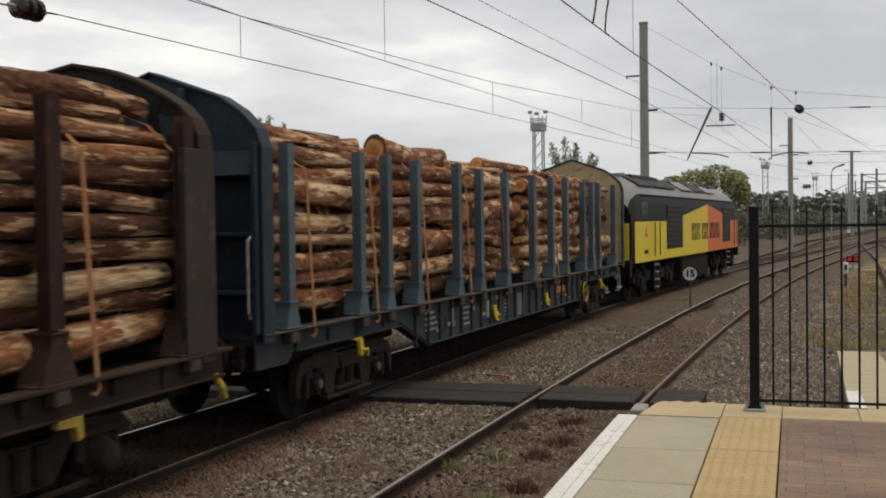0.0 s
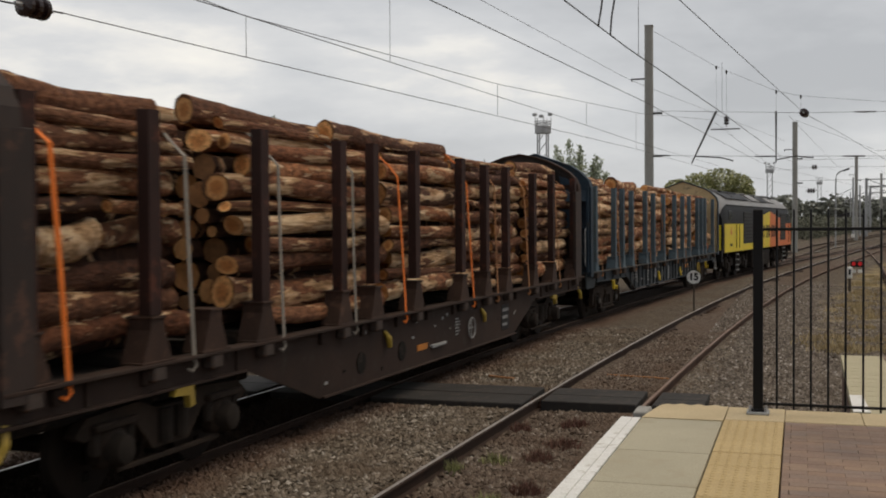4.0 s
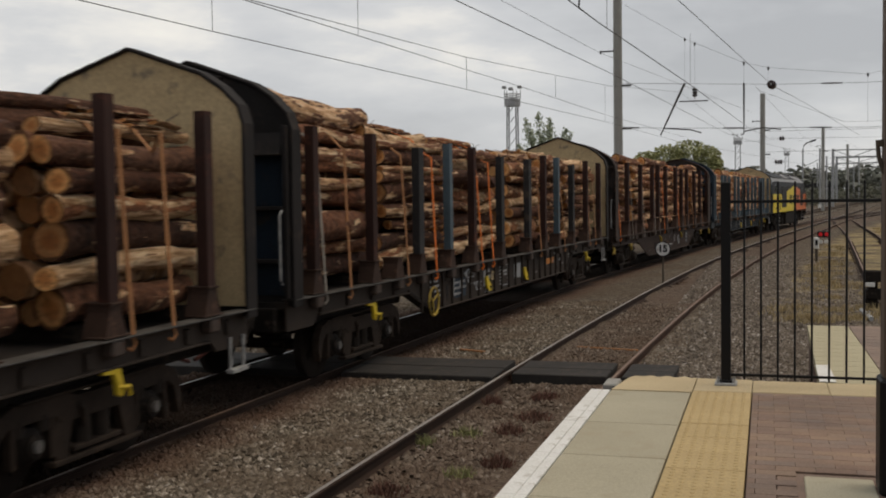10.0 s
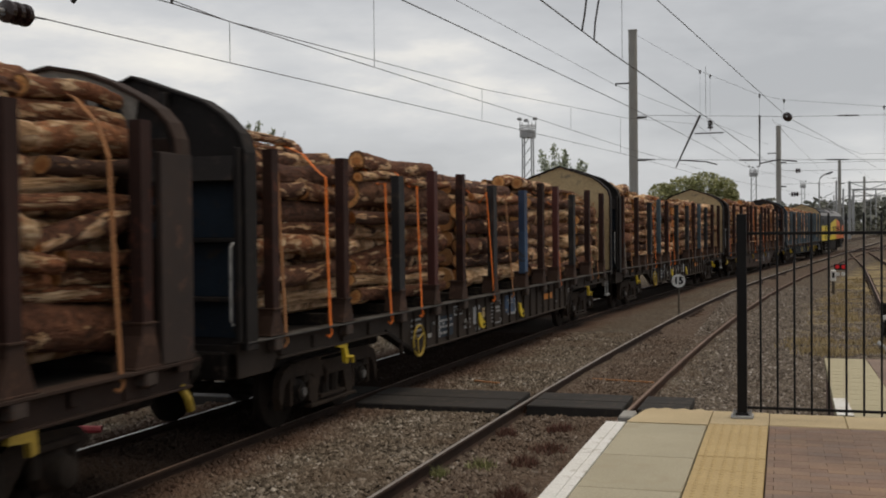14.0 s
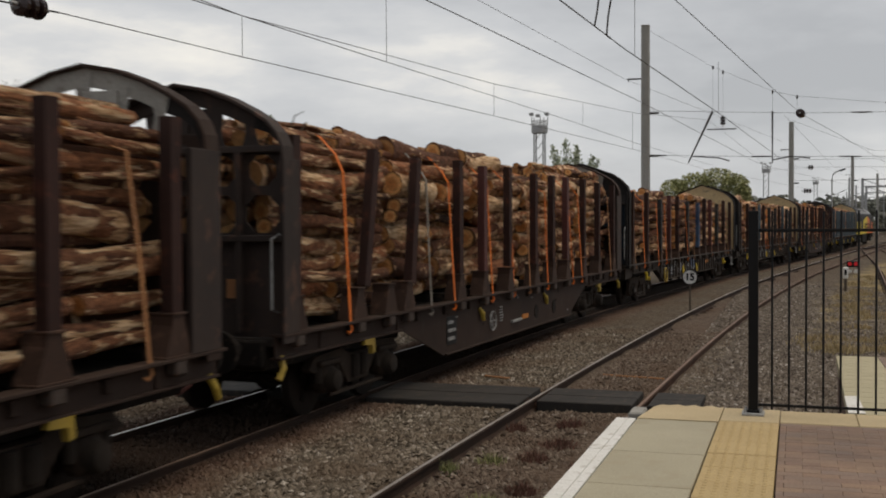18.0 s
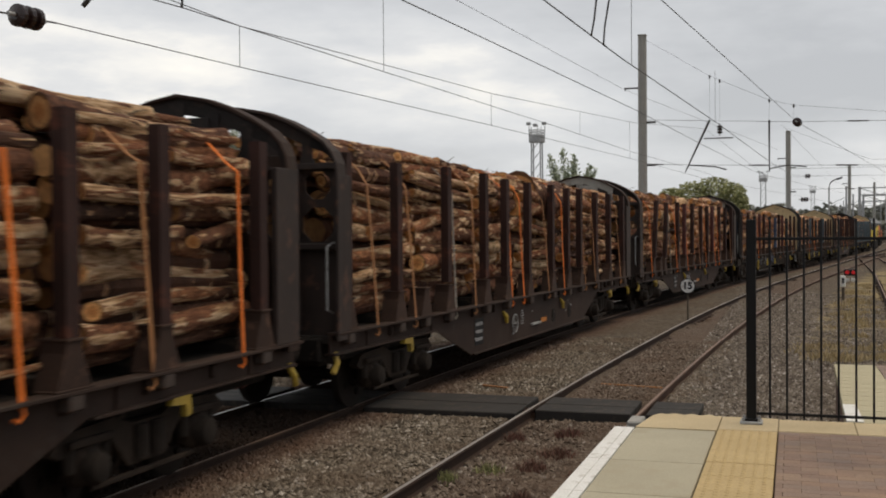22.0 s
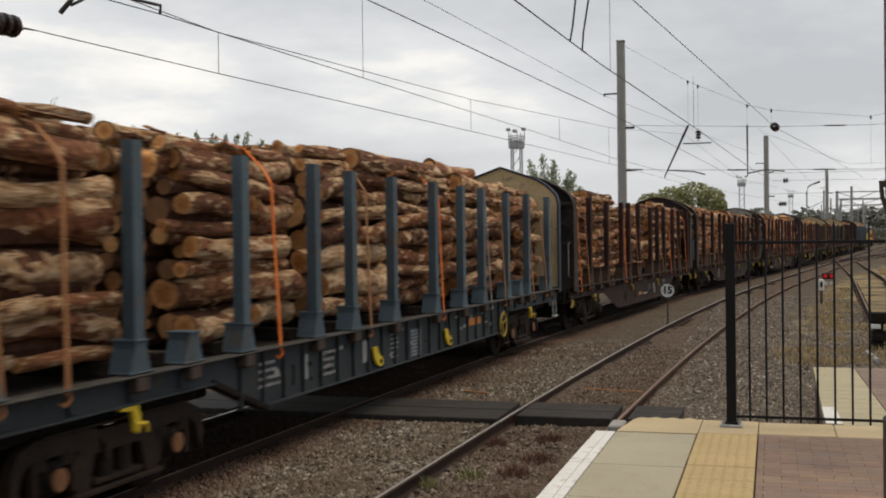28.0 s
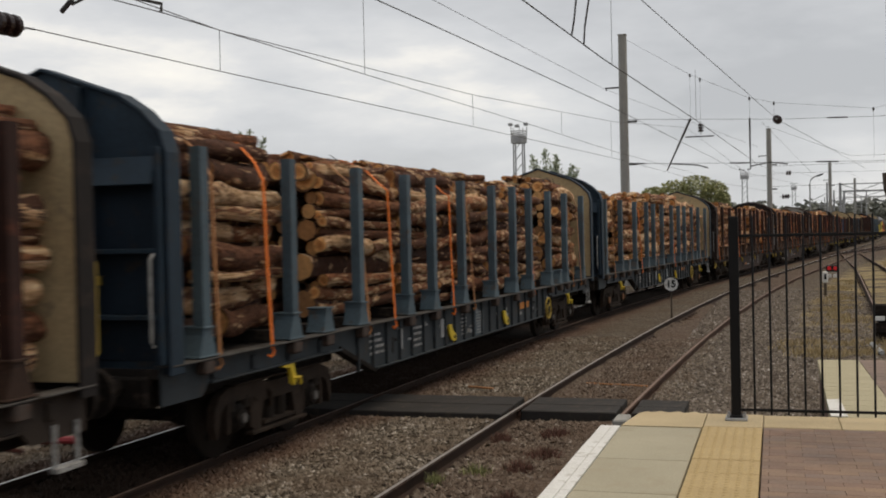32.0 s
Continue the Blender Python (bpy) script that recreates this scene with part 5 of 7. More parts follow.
def socket_data(steel, deck, half=0.165, top=0.085, hgt=0.31):
    """A flared post socket: a trapezoid box with slightly hollow sides and a rusty foot below the deck's edge."""
    m = Mesh()
    base = [(-half, deck), (half, deck), (half * 0.70 + top * 0.25, deck + hgt * 0.28), (top * 1.08, deck + hgt * 0.72), (top, deck + hgt), (-top, deck + hgt), (-top * 1.08, deck + hgt * 0.72), (-half * 0.70 - top * 0.25, deck + hgt * 0.28)]
    m.plate(base, 0, 1.17, 0.24, steel)
    m.box((1.29, 0, deck + hgt - 0.012), (0.28, top * 2 + 0.03, 0.024), steel, 0.004)
    m.box((1.375, 0, deck - 0.10), (0.13, 0.2, 0.15), M["rust_foot"], 0.02)
    m.box((1.33, 0, deck + 0.008), (0.20, half * 2 + 0.06, 0.016), steel, 0.003)
    return m.data("socket")


def post_data(steel, deck, wide, top=3.44):
    """A rolled channel post: two flanges and a web in one section."""
    h, f = wide / 2, 0.022
    sec = [(1.275, -h), (1.275, -h + f), (1.372, -h + f), (1.372, h - f), (1.275, h - f), (1.275, h), (1.40, h), (1.40, -h)]
    m = Mesh().plate(sec, 2, deck, top - deck, steel)
    if steel is M["navy"]:
        wear = [(x if x < 1.39 else x + 0.003, y * 1.02) for x, y in sec]
        m.plate(wear, 2, deck, 0.85, M["post_blue"])
    return m.data("stanchion")


CACHE = {}


def cached(key, make):
    if key not in CACHE:
        CACHE[key] = make()
    return CACHE[key]


WHEELS = []


def lettering(w, y, z, wid, hgt, rows, mat, x=1.318):
    """Stencilled data: bars for lines that nobody could read."""
    m = Mesh()
    pick = random.Random(int(abs(y) * 97) + rows)
    for i in range(rows):
        zz, p, end = z + hgt / 2 - (i + 0.5) * hgt / rows, y - wid / 2, y + wid / 2 - wid * pick.uniform(0, 0.35)
        while p < end:
            q = min(end, p + wid * pick.uniform(0.08, 0.3))
            m.box((x + 0.003, (p + q) / 2, zz), (0.006, q - p, hgt / rows * 0.42), mat, 0.001)
            p = q + wid * 0.05
    tagged(part("stencil", m, w, "rows of pale stencilled data"), kind="stuff")


def wagon_a(name, label, steel, under, posts, stacks, straps, seed, handwheel, mix, thick, height=3.78, tops=()):
    """Bogie timber wagon with closed arched ends and tall side posts."""
    rnd = random.Random(seed)
    L, deck = 19.9, 1.27
    w = thing(name, label, "railway wagon")
    h = L / 2
    part("floor", Mesh().box((0, 0, deck - 0.10), (2.56, L, 0.1), M["deck"], 0.01), w, "dark dirty steel deck")
    for d, mat in posts:
        part("cross_bearer", cached(("bearer", deck), lambda: Mesh().box((0, 0, deck + 0.02), (2.5, 0.16, 0.16), M["deck"], 0.012).data("cross_bearer")), w, at=(0, d - h, 0))
    for s in (-1, 1):
        x = 1.30 * s
        out = [(-h, deck - 0.02), (-h, 0.86), (-h + 0.72, 0.86), (-h + 0.86, 1.0), (-h + 4.05, 1.0), (-h + 5.15, 0.60), (h - 5.15, 0.60), (h - 4.35, 1.0), (h - 0.86, 1.0), (h - 0.72, 0.86), (h, 0.86), (h, deck - 0.02)]
        sb = part("solebar", Mesh().plate(out, 0, x - 0.012, 0.024, under), w, "deep pressed solebar")
        part("flange", Mesh().box((x * 1.035, 0, deck - 0.02), (0.20, L, 0.018), M["worn_edge"], 0.004), sb, "deck edge worn to grey metal")
        part("flange", Mesh().box((x, 0, 0.61), (0.12, L - 10.4, 0.025), under, 0.005), sb)
        part("flange", Mesh().box((x, -h + 2.45, 0.99), (0.12, 3.2, 0.025), under, 0.005), sb)
        part("flange", Mesh().box((x, h - 2.6, 0.99), (0.12, 3.4, 0.025), under, 0.005), sb)
        part("diagonal", Mesh().box((x * 0.97, -h + 4.62, 0.79), (0.16, 1.26, 0.07), M["bogie"], 0.01, pose(0, 0, 0, -20, 0, 0)), sb, "dark diagonal strut")
        part("diagonal", Mesh().box((x * 0.97, h - 4.74, 0.79), (0.16, 0.98, 0.07), M["bogie"], 0.01, pose(0, 0, 0, 26.5, 0, 0)), sb, "dark diagonal strut")
        for k in range(9):
            yy = -h + 0.5 + k * 0.42
            part("bracket", cached(("brk", under.name, s), lambda: Mesh().box((x + 0.03 * s, 0, 1.10), (0.05, 0.09, 0.16), under, 0.012).data("bracket")), sb, at=(0, yy if k % 2 else -yy, 0))
        for i in range(22):
            y = -h + 4.6 + i * (L - 9.2) / 21
            part("rib", cached(("rib", under.name, s), lambda: Mesh().box((x + 0.03 * s, 0, 0.925), (0.05, 0.035, 0.60), under, 0.006).data("rib")), sb, at=(0, y, 0))
    part("centre_sill", Mesh().box((0, 0, 0.95), (0.6, L - 0.4, 0.4), M["bogie"], 0.02), w)
    sock = cached(("sock", under.name, deck), lambda: socket_data(steel if steel is M["blue"] else M["brown_sock"], deck))
    for d, mat in posts:
        for s in (1, -1):
            so = part("socket", sock, w, at=pose(0, d - h, 0, 0, 0, 0 if s > 0 else 180))
            if mat is not None:
                dt = cached(("post", mat.name), lambda: post_data(mat, deck + 0.3, 0.21 if mat in (DK, NV) else 0.15, 3.25 if mat in (DK, NV) else 3.40))
                part("stanchion", dt, so, "tall steel side post", at=pose(0, 0, rnd.uniform(-0.03, 0.02), 0, 0, rnd.uniform(-0.5, 0.5)))
    bulkhead_a(w, -h + 0.12, -1, deck, M["bulk"] if steel is M["blue"] else M["end_black"], M["cream"])
    bulkhead_a(w, h - 0.12, 1, deck, M["bulk"] if steel is M["blue"] else M["end_black"], M["cream"])
    for y in (-h + 2.7, h - 2.6):
        WHEELS.extend((w, y + k, o) for k, o in zip((-0.9, 0.9), bogie(w, y, "a", M["rust_cap"] if seed == 18 else None)))
    # hand brake, levers, tags and lettering
    hy = handwheel - h
    ring = [(1.40, hy + 0.23 * math.cos(a * math.tau / 18), 0.77 + 0.23 * math.sin(a * math.tau / 18)) for a in range(19)]
    hw = part("handwheel", Mesh().tube(ring, 0.02, M["yellow"], 6, caps=False), w, "yellow hand-brake wheel")
    for a in range(3):
        c, s = math.cos(a * math.tau / 3 + 0.5), math.sin(a * math.tau / 3 + 0.5)
        part("spoke", Mesh().tube([(1.38, hy, 0.77), (1.40, hy + 0.22 * c, 0.77 + 0.22 * s)], 0.014, M["yellow"], 6), hw)
    for y in (-h + 2.62, h - 2.62):
        part("valve", Mesh().plate([(y - 0.20, 0.95), (y - 0.19, 1.0), (y + 0.06, 0.99), (y + 0.10, 0.86), (y + 0.13, 0.76), (y + 0.08, 0.71), (y + 0.02, 0.74), (y + 0.01, 0.84), (y - 0.03, 0.93)], 0, 1.30, 0.05, M["bright_yellow"]).tube([(1.33, y + 0.05, 0.80), (1.40, y + 0.12, 0.80), (1.38, y + 0.16, 0.72)], 0.022, M["bright_yellow"], 8), w, "yellow change-over handle")
    for y in (hy + 3.2 if hy < 0 else hy - 3.3, 1.0 if hy < 0 else -1.5):
        part("lever", Mesh().plate([(y - 0.17, 0.95), (y - 0.05, 0.96), (y + 0.02, 0.86), (y + 0.17, 0.78), (y + 0.19, 0.70), (y + 0.12, 0.66), (y - 0.04, 0.70), (y - 0.13, 0.80)], 0, 1.335, 0.035, M["bright_yellow"]).tube([(1.375, y + 0.08, 0.74), (1.385, y + 0.08, 0.74)], 0.035, M["bogie"], 8), w, "yellow brake lever with a dark slot")
    part("orange_panel", Mesh().box((1.318, h - 6.68, 0.96), (0.008, 0.78, 0.13), M["orange_paint"], 0.002), w, "orange load panel")
    lettering(w, -h + 5.3, 0.95, 0.55, 0.34, 4, M["white"])
    if steel is not M["blue"]:
        part("data_plate", Mesh().box((1.316, -h + 6.55, 0.87), (0.008, 0.76, 0.34), M["bay"], 0.002), w, "dark blue data panel")
        lettering(w, -h + 6.55, 0.87, 0.7, 0.30, 3, M["white"], 1.321)
        for d, wd, z, hg, mat, lab in ((7.2, 0.42, 1.08, 0.16, "galv", "pale stencilled plate"), (7.68, 0.30, 0.82, 0.16, "galv", "pale label frame"), (8.65, 0.24, 0.94, 0.17, "cream", "cream paper label"), (9.42, 0.44, 0.89, 0.42, "galv", "grey notice board"), (10.28, 0.66, 0.99, 0.34, "post_blue", "blue panel with pale lettering"))[:5 if seed == 14 else 4]:
            p = part("label_plate", Mesh().box((1.318, d - h, z), (0.010, wd, hg), M[mat], 0.002), w, lab)
            if mat == "galv":
                part("label_face", Mesh().box((1.325, d - h, z), (0.006, wd - 0.05, hg - 0.05), M["grime"], 0.001), p, "dark grey face")
            part("label_line", Mesh().box((1.331, d - h - 0.02, z + hg * 0.22), (0.004, wd * 0.6, hg * 0.10), M["white"] if mat != "cream" else M["bogie"], 0.001), p)
            part("label_line", Mesh().box((1.331, d - h + 0.02, z + hg * 0.05), (0.004, wd * 0.5, hg * 0.09), M["white"] if mat != "cream" else M["bogie"], 0.001), p)
        for k in range(4):
            part("tag", Mesh().box((1.32, 8.25 - h, 0.68 + 0.125 * k), (0.008, 0.24, 0.075), M["galv"], 0.002), w, "pale hanging tag")
    else:
        lettering(w, -h + 6.9, 0.9, 0.5, 0.36, 4, M["white"], 1.321)
    for k in range(26):
        y = -h + 5.4 + rnd.random() * (L - 10.8)
        a, b = rnd.uniform(0.03, 0.16), rnd.uniform(0.02, 0.07)
        part("mark", Mesh().box((1.322, y, rnd.uniform(0.72, 1.14)), (0.006, a, b), rnd.choice((M["white"], M["galv"], M["bogie"], M["gable"])), 0.001), w, "small stencil or fitting")
    for y in (-h + 5.9, -h + 13.9, h - 5.5, h - 5.9):
        part("slot", Mesh().box((1.316, y, 0.86), (0.008, 0.07, 0.24), M["black"], 0.002), w, "dark slot in the solebar")
    # added dark blocks keep the space over the bogies from showing lit ground
    for e in (-1, 1):
        part("underfloor", Mesh().box((0, e * (h - 2.3), 0.98), (2.1, 4.2, 0.36), M["bogie"], 0.03), w, "dark block added to fill the gap under the deck")
    lettering(w, -h + 9.2, 0.9, 0.32, 0.4, 6, M["white"])
    lettering(w, h - 4.6, 0.98, 0.4, 0.12, 2, M["white"])
    if steel is M["blue"]:
        g = part("louvre_panel", Mesh().box((1.318, -h + 10.1, 0.86), (0.010, 0.50, 0.44), M["blue"], 0.002), w, "blue-grey panel with pale louvres")
        for k in range(8):
            part("louvre", Mesh().box((1.326, -h + 10.1, 0.68 + k * 0.052), (0.008, 0.42, 0.020), M["white"], 0.002), g)
    for y, ww in ((-h + 6.2, 0.16), (-h + 8.1, 0.2)) + (() if steel is M["blue"] else ((-h + 10.4, 0.5),)):
        part("data_plate", Mesh().box((1.318, y, 0.92), (0.008, ww, 0.3), M["galv"], 0.002), w, "pale metal plate")
    for k in (-0.12, 0.12):
        part("step_hanger", Mesh().box((1.33, h - 0.3 + k * 1.25, 0.80), (0.03, 0.045, 0.36), M["white"], 0.006), w, "white-painted step hanger")
    part("step", Mesh().box((1.34, h - 0.3, 0.61), (0.09, 0.36, 0.045), M["white"], 0.006), w, "white-painted step")
    couplings(w, h)
    z0 = deck + 0.12
    heart = Mesh()
    for a, b, up in stacks:
        p = load_logs(w, rnd, a - h, b - h, z0, height + up + rnd.uniform(-0.06, 0.08), mix, thick)
        for k in range(len(p.f)):
            heart.f.append(tuple(i + len(heart.v) for i in p.f[k]))
            heart.mi.append(p.mi[k])
        heart.v += p.v
        heart.mats = p.mats
    tagged(part("load_heart", heart, w, "heart of the log load", fix=False), kind="stuff")
    top_logs(w, tops, h)
    for d, kind in straps:
        strap(w, rnd, d - h, height - 0.1 + sum(up for a, b, up in stacks if a - 0.3 < d < b), deck, M[kind], {"strap": "bright orange webbing strap", "strap_old": "faded orange strap", "strap_grey": "grey webbing strap"}[kind])
    return w


def couplings(w, h):
    for e in (-1, 1):
        m = Mesh().tube([(0, e * h, 1.0), (0, e * (h + 0.5), 0.98)], 0.05, M["bogie"], 8)
        m.box((0, e * (h + 0.05), 1.0), (2.4, 0.12, 0.3), M["bogie"], 0.02)
        c = part("coupling", m, w, "drawgear and headstock")
        for x in (-0.87, 0.87):
            b = Mesh().tube([(x, e * h, 1.05), (x, e * (h + 0.42), 1.05)], 0.09, M["bogie"], 10).tube([(x, e * (h + 0.42), 1.05), (x, e * (h + 0.5), 1.05)], 0.24, M["bogie"], 16)
            part("buffer", b, c, "round buffer")
        part("hose", Mesh().tube([(0.3, e * h, 0.95), (0.32, e * (h + 0.2), 0.62), (0.3, e * (h + 0.45), 0.55)], 0.025, M["red_ox"], 6), c, "red brake hose")


def wagon_b(name, label, posts, stacks, straps, seed, mix, thick, height=3.88, brake=11.0, butts=(), tops=(), leans=None, worn=False, front=0.28):
    """Bogie timber wagon with open end frames and a deep well between the bogies."""
    rnd = random.Random(seed)
    L, deck = 19.1, 1.22
    under = M["brown_under"]
    w = thing(name, label, "railway wagon")
    h = L / 2
    part("floor", Mesh().box((0, 0, deck - 0.10), (2.56, L, 0.1), M["deck"], 0.01), w, "dark dirty steel deck")
    for d, mat in posts:
        part("cross_bearer", cached(("bearer", deck), lambda: Mesh().box((0, 0, deck + 0.02), (2.5, 0.16, 0.16), M["deck"], 0.012).data("cross_bearer")), w, at=(0, d - h, 0))
    for s in (-1, 1):
        x = 1.30 * s
        out = [(-h, deck - 0.02), (-h, 0.94), (-h + 3.65, 0.94), (-h + 5.4, 0.37), (h - 5.5, 0.37), (h - 3.9, 0.94), (h, 0.94), (h, deck - 0.02)]
        sb = part("solebar", Mesh().plate(out, 0, x - 0.012, 0.024, under), w, "deep plain brown solebar")
        part("flange", Mesh().box((x * 1.035, 0, deck - 0.02), (0.20, L, 0.035), M["brown_under"], 0.006), sb, "deck edge")
        part("flange", Mesh().box((x, 0, 0.375), (0.12, L - 10.9, 0.025), under, 0.005), sb)
        part("flange", Mesh().box((x, -h + 1.82, 0.935), (0.14, 3.6, 0.03), under, 0.005), sb)
        part("flange", Mesh().box((x, h - 1.95, 0.935), (0.14, 3.85, 0.03), under, 0.005), sb)
        for k in range(16):
            yy = -h + 0.7 + k * 1.18
            part("bracket", cached(("brkb", s), lambda: Mesh().box((x + 0.035 * s, 0, 1.09), (0.06, 0.10, 0.14), under, 0.014).data("bracket")), sb, at=(0, yy, 0))
        for y in (-h + 1.1, -h + 3.5, h - 3.5, h - 1.1):
            part("rib", Mesh().box((x + 0.02 * s, y, 1.06), (0.04, 0.06, 0.24), under, 0.006), sb)
    # added dark filler over each bogie, hiding the lit ground beyond
    for e in (-1, 1):
        part("underfloor", Mesh().box((0, e * (h - 2.2), 0.94), (2.1, 4.0, 0.36), M["bogie"], 0.03), w, "dark block added to fill the gap under the deck")
    for k in range(14):
        part("mark", Mesh().box((1.322, -h + 5.4 + rnd.random() * (L - 10.8), rnd.uniform(0.5, 1.1)), (0.006, rnd.uniform(0.02, 0.1), rnd.uniform(0.02, 0.05)), rnd.choice((M["white"], M["bogie"], M["gable"])), 0.001), w, "small stencil or fitting")
    part("centre_sill", Mesh().box((0, 0, 0.9), (0.6, L - 0.4, 0.45), M["bogie"], 0.02), w)
    sock = cached(("sockb", deck), lambda: socket_data(M["brown_sock"], deck, 0.225, 0.10, 0.42))
    for d, mat in posts:
        for s in (1, -1):
            so = part("socket", sock, w, at=pose(0, d - h, 0, 0, 0, 0 if s > 0 else 180))
            if mat is not None:
                dt = cached(("postb", mat.name), lambda: post_data(mat, deck + 0.42, 0.175, 3.49))
                part("stanchion", dt, so, "tall steel side post", at=pose(0, -0.008 * (leans or {}).get(d, 0.0) * s, rnd.uniform(-0.03, 0.04), -(leans or {}).get(d, 0.0) * s, 0, rnd.uniform(-0.5, 0.5)))
    bulkhead_b(w, -h + 0.15, -1, deck, M["end_plate"], worn)
    bulkhead_b(w, h - front, 1, deck, M["brown_under"], worn)
    for y in (-h + 2.6, h - 2.75):
        WHEELS.extend((w, y + k, o) for k, o in zip((-0.9, 0.9), bogie(w, y, "b", None)))
    hy = brake - h
    f = -1 if brake > h else 1
    ring = [(1.36, hy + 0.17 * math.cos(a * math.tau / 18), 0.72 + 0.17 * math.sin(a * math.tau / 18)) for a in range(19)]
    hw = part("handwheel", Mesh().tube(ring, 0.014, M["white"], 6, caps=False), w, "white-rimmed hand-brake wheel")
    for a in range(2):
        c, s = math.cos(a * math.tau / 4), math.sin(a * math.tau / 4)
        part("spoke", Mesh().tube([(1.35, hy - 0.165 * c, 0.72 - 0.165 * s), (1.35, hy + 0.165 * c, 0.72 + 0.165 * s)], 0.009, M["white"], 6), hw)
    for y in (hy - 0.62 * f, hy + 3.6 * f):
        part("lever", Mesh().tube([(1.33, y - 0.06, 1.0), (1.37, y, 0.9), (1.36, y + 0.06, 0.78)], [0.025, 0.045, 0.035], M["yellow"], 8), w, "yellow lever")
    for y in (-h + 2.5, h - 2.5):
        part("valve", Mesh().plate([(y - 0.2, 0.86), (y - 0.18, 0.93), (y + 0.12, 0.93), (y + 0.14, 0.74), (y + 0.06, 0.72), (y + 0.04, 0.84)], 0, 1.30, 0.07, M["yellow"]), w, "worn yellow handle")
    for e in (-1, 1):
        part("end_lever", Mesh().tube([(1.3, e * (h - 0.15), 0.95), (1.36, e * (h - 0.1), 0.82), (1.34, e * (h - 0.02), 0.7)], 0.04, M["yellow"], 8), w, "worn yellow coupling handle")
    part("orange_panel", Mesh().box((1.318, hy + 2.2 * f, 0.63), (0.008, 0.42, 0.09), M["orange_paint"], 0.002), w, "small orange panel")
    part("rail_stop", Mesh().box((1.33, hy + 1.55 * f, 0.6), (0.06, 0.62, 0.045), M["white"], 0.006), w, "white bar")
    lettering(w, hy + 0.62 * f, 0.8, 0.22, 0.3, 6, M["white"])
    part("data_plate", Mesh().box((1.316, hy - 2.05 * f, 0.74), (0.008, 0.46, 0.46), M["black"], 0.002), w, "black data panel")
    lettering(w, hy - 2.05 * f, 0.74, 0.38, 0.4, 3, M["white"], 1.321)
    for y in (hy + 4.4 * f, hy + 3.0 * f):
        part("inspection_hole", Mesh().tube([(1.312, y, 0.66), (1.325, y, 0.66)], 0.14, M["bogie"], 16), w, "dark round opening")
    couplings(w, h)
    z0 = deck + 0.12
    heart = Mesh()
    for a, b, up in stacks:
        p = load_logs(w, rnd, a - h, b - h, z0, height + up + rnd.uniform(-0.06, 0.08), mix, thick)
        for k in range(len(p.f)):
            heart.f.append(tuple(i + len(heart.v) for i in p.f[k]))
            heart.mi.append(p.mi[k])
        heart.v += p.v
        heart.mats = p.mats
    tagged(part("load_heart", heart, w, "heart of the log load", fix=False), kind="stuff")
    top_logs(w, tops, h)
    for d0, d1, x, z, dia in butts:
        t = part("butt_log", LOGS["bark3", 2], w, "thick butt log marked with orange spray", at=pose(x, (d0 + d1) / 2 - h, z, 0, 40, -2) @ Matrix.Diagonal((dia, d1 - d0, dia, 1)))
        for a, b, r in ((0.16, -0.2, 0.07), (-0.1, 0.12, 0.05)):
            part("spray_mark", Mesh().tube([(x + a, d0 - h - 0.03, z + b), (x + a, d0 - h + 0.03, z + b)], r, M["strap"], 10), w, "orange spray mark")
    for d, kind in straps:
        strap(w, rnd, d - h, height - 0.1 + sum(up for a, b, up in stacks if a - 0.3 < d < b), deck, M[kind], {"strap": "bright orange webbing strap", "strap_old": "faded orange strap", "strap_grey": "grey webbing strap"}[kind])
    return w


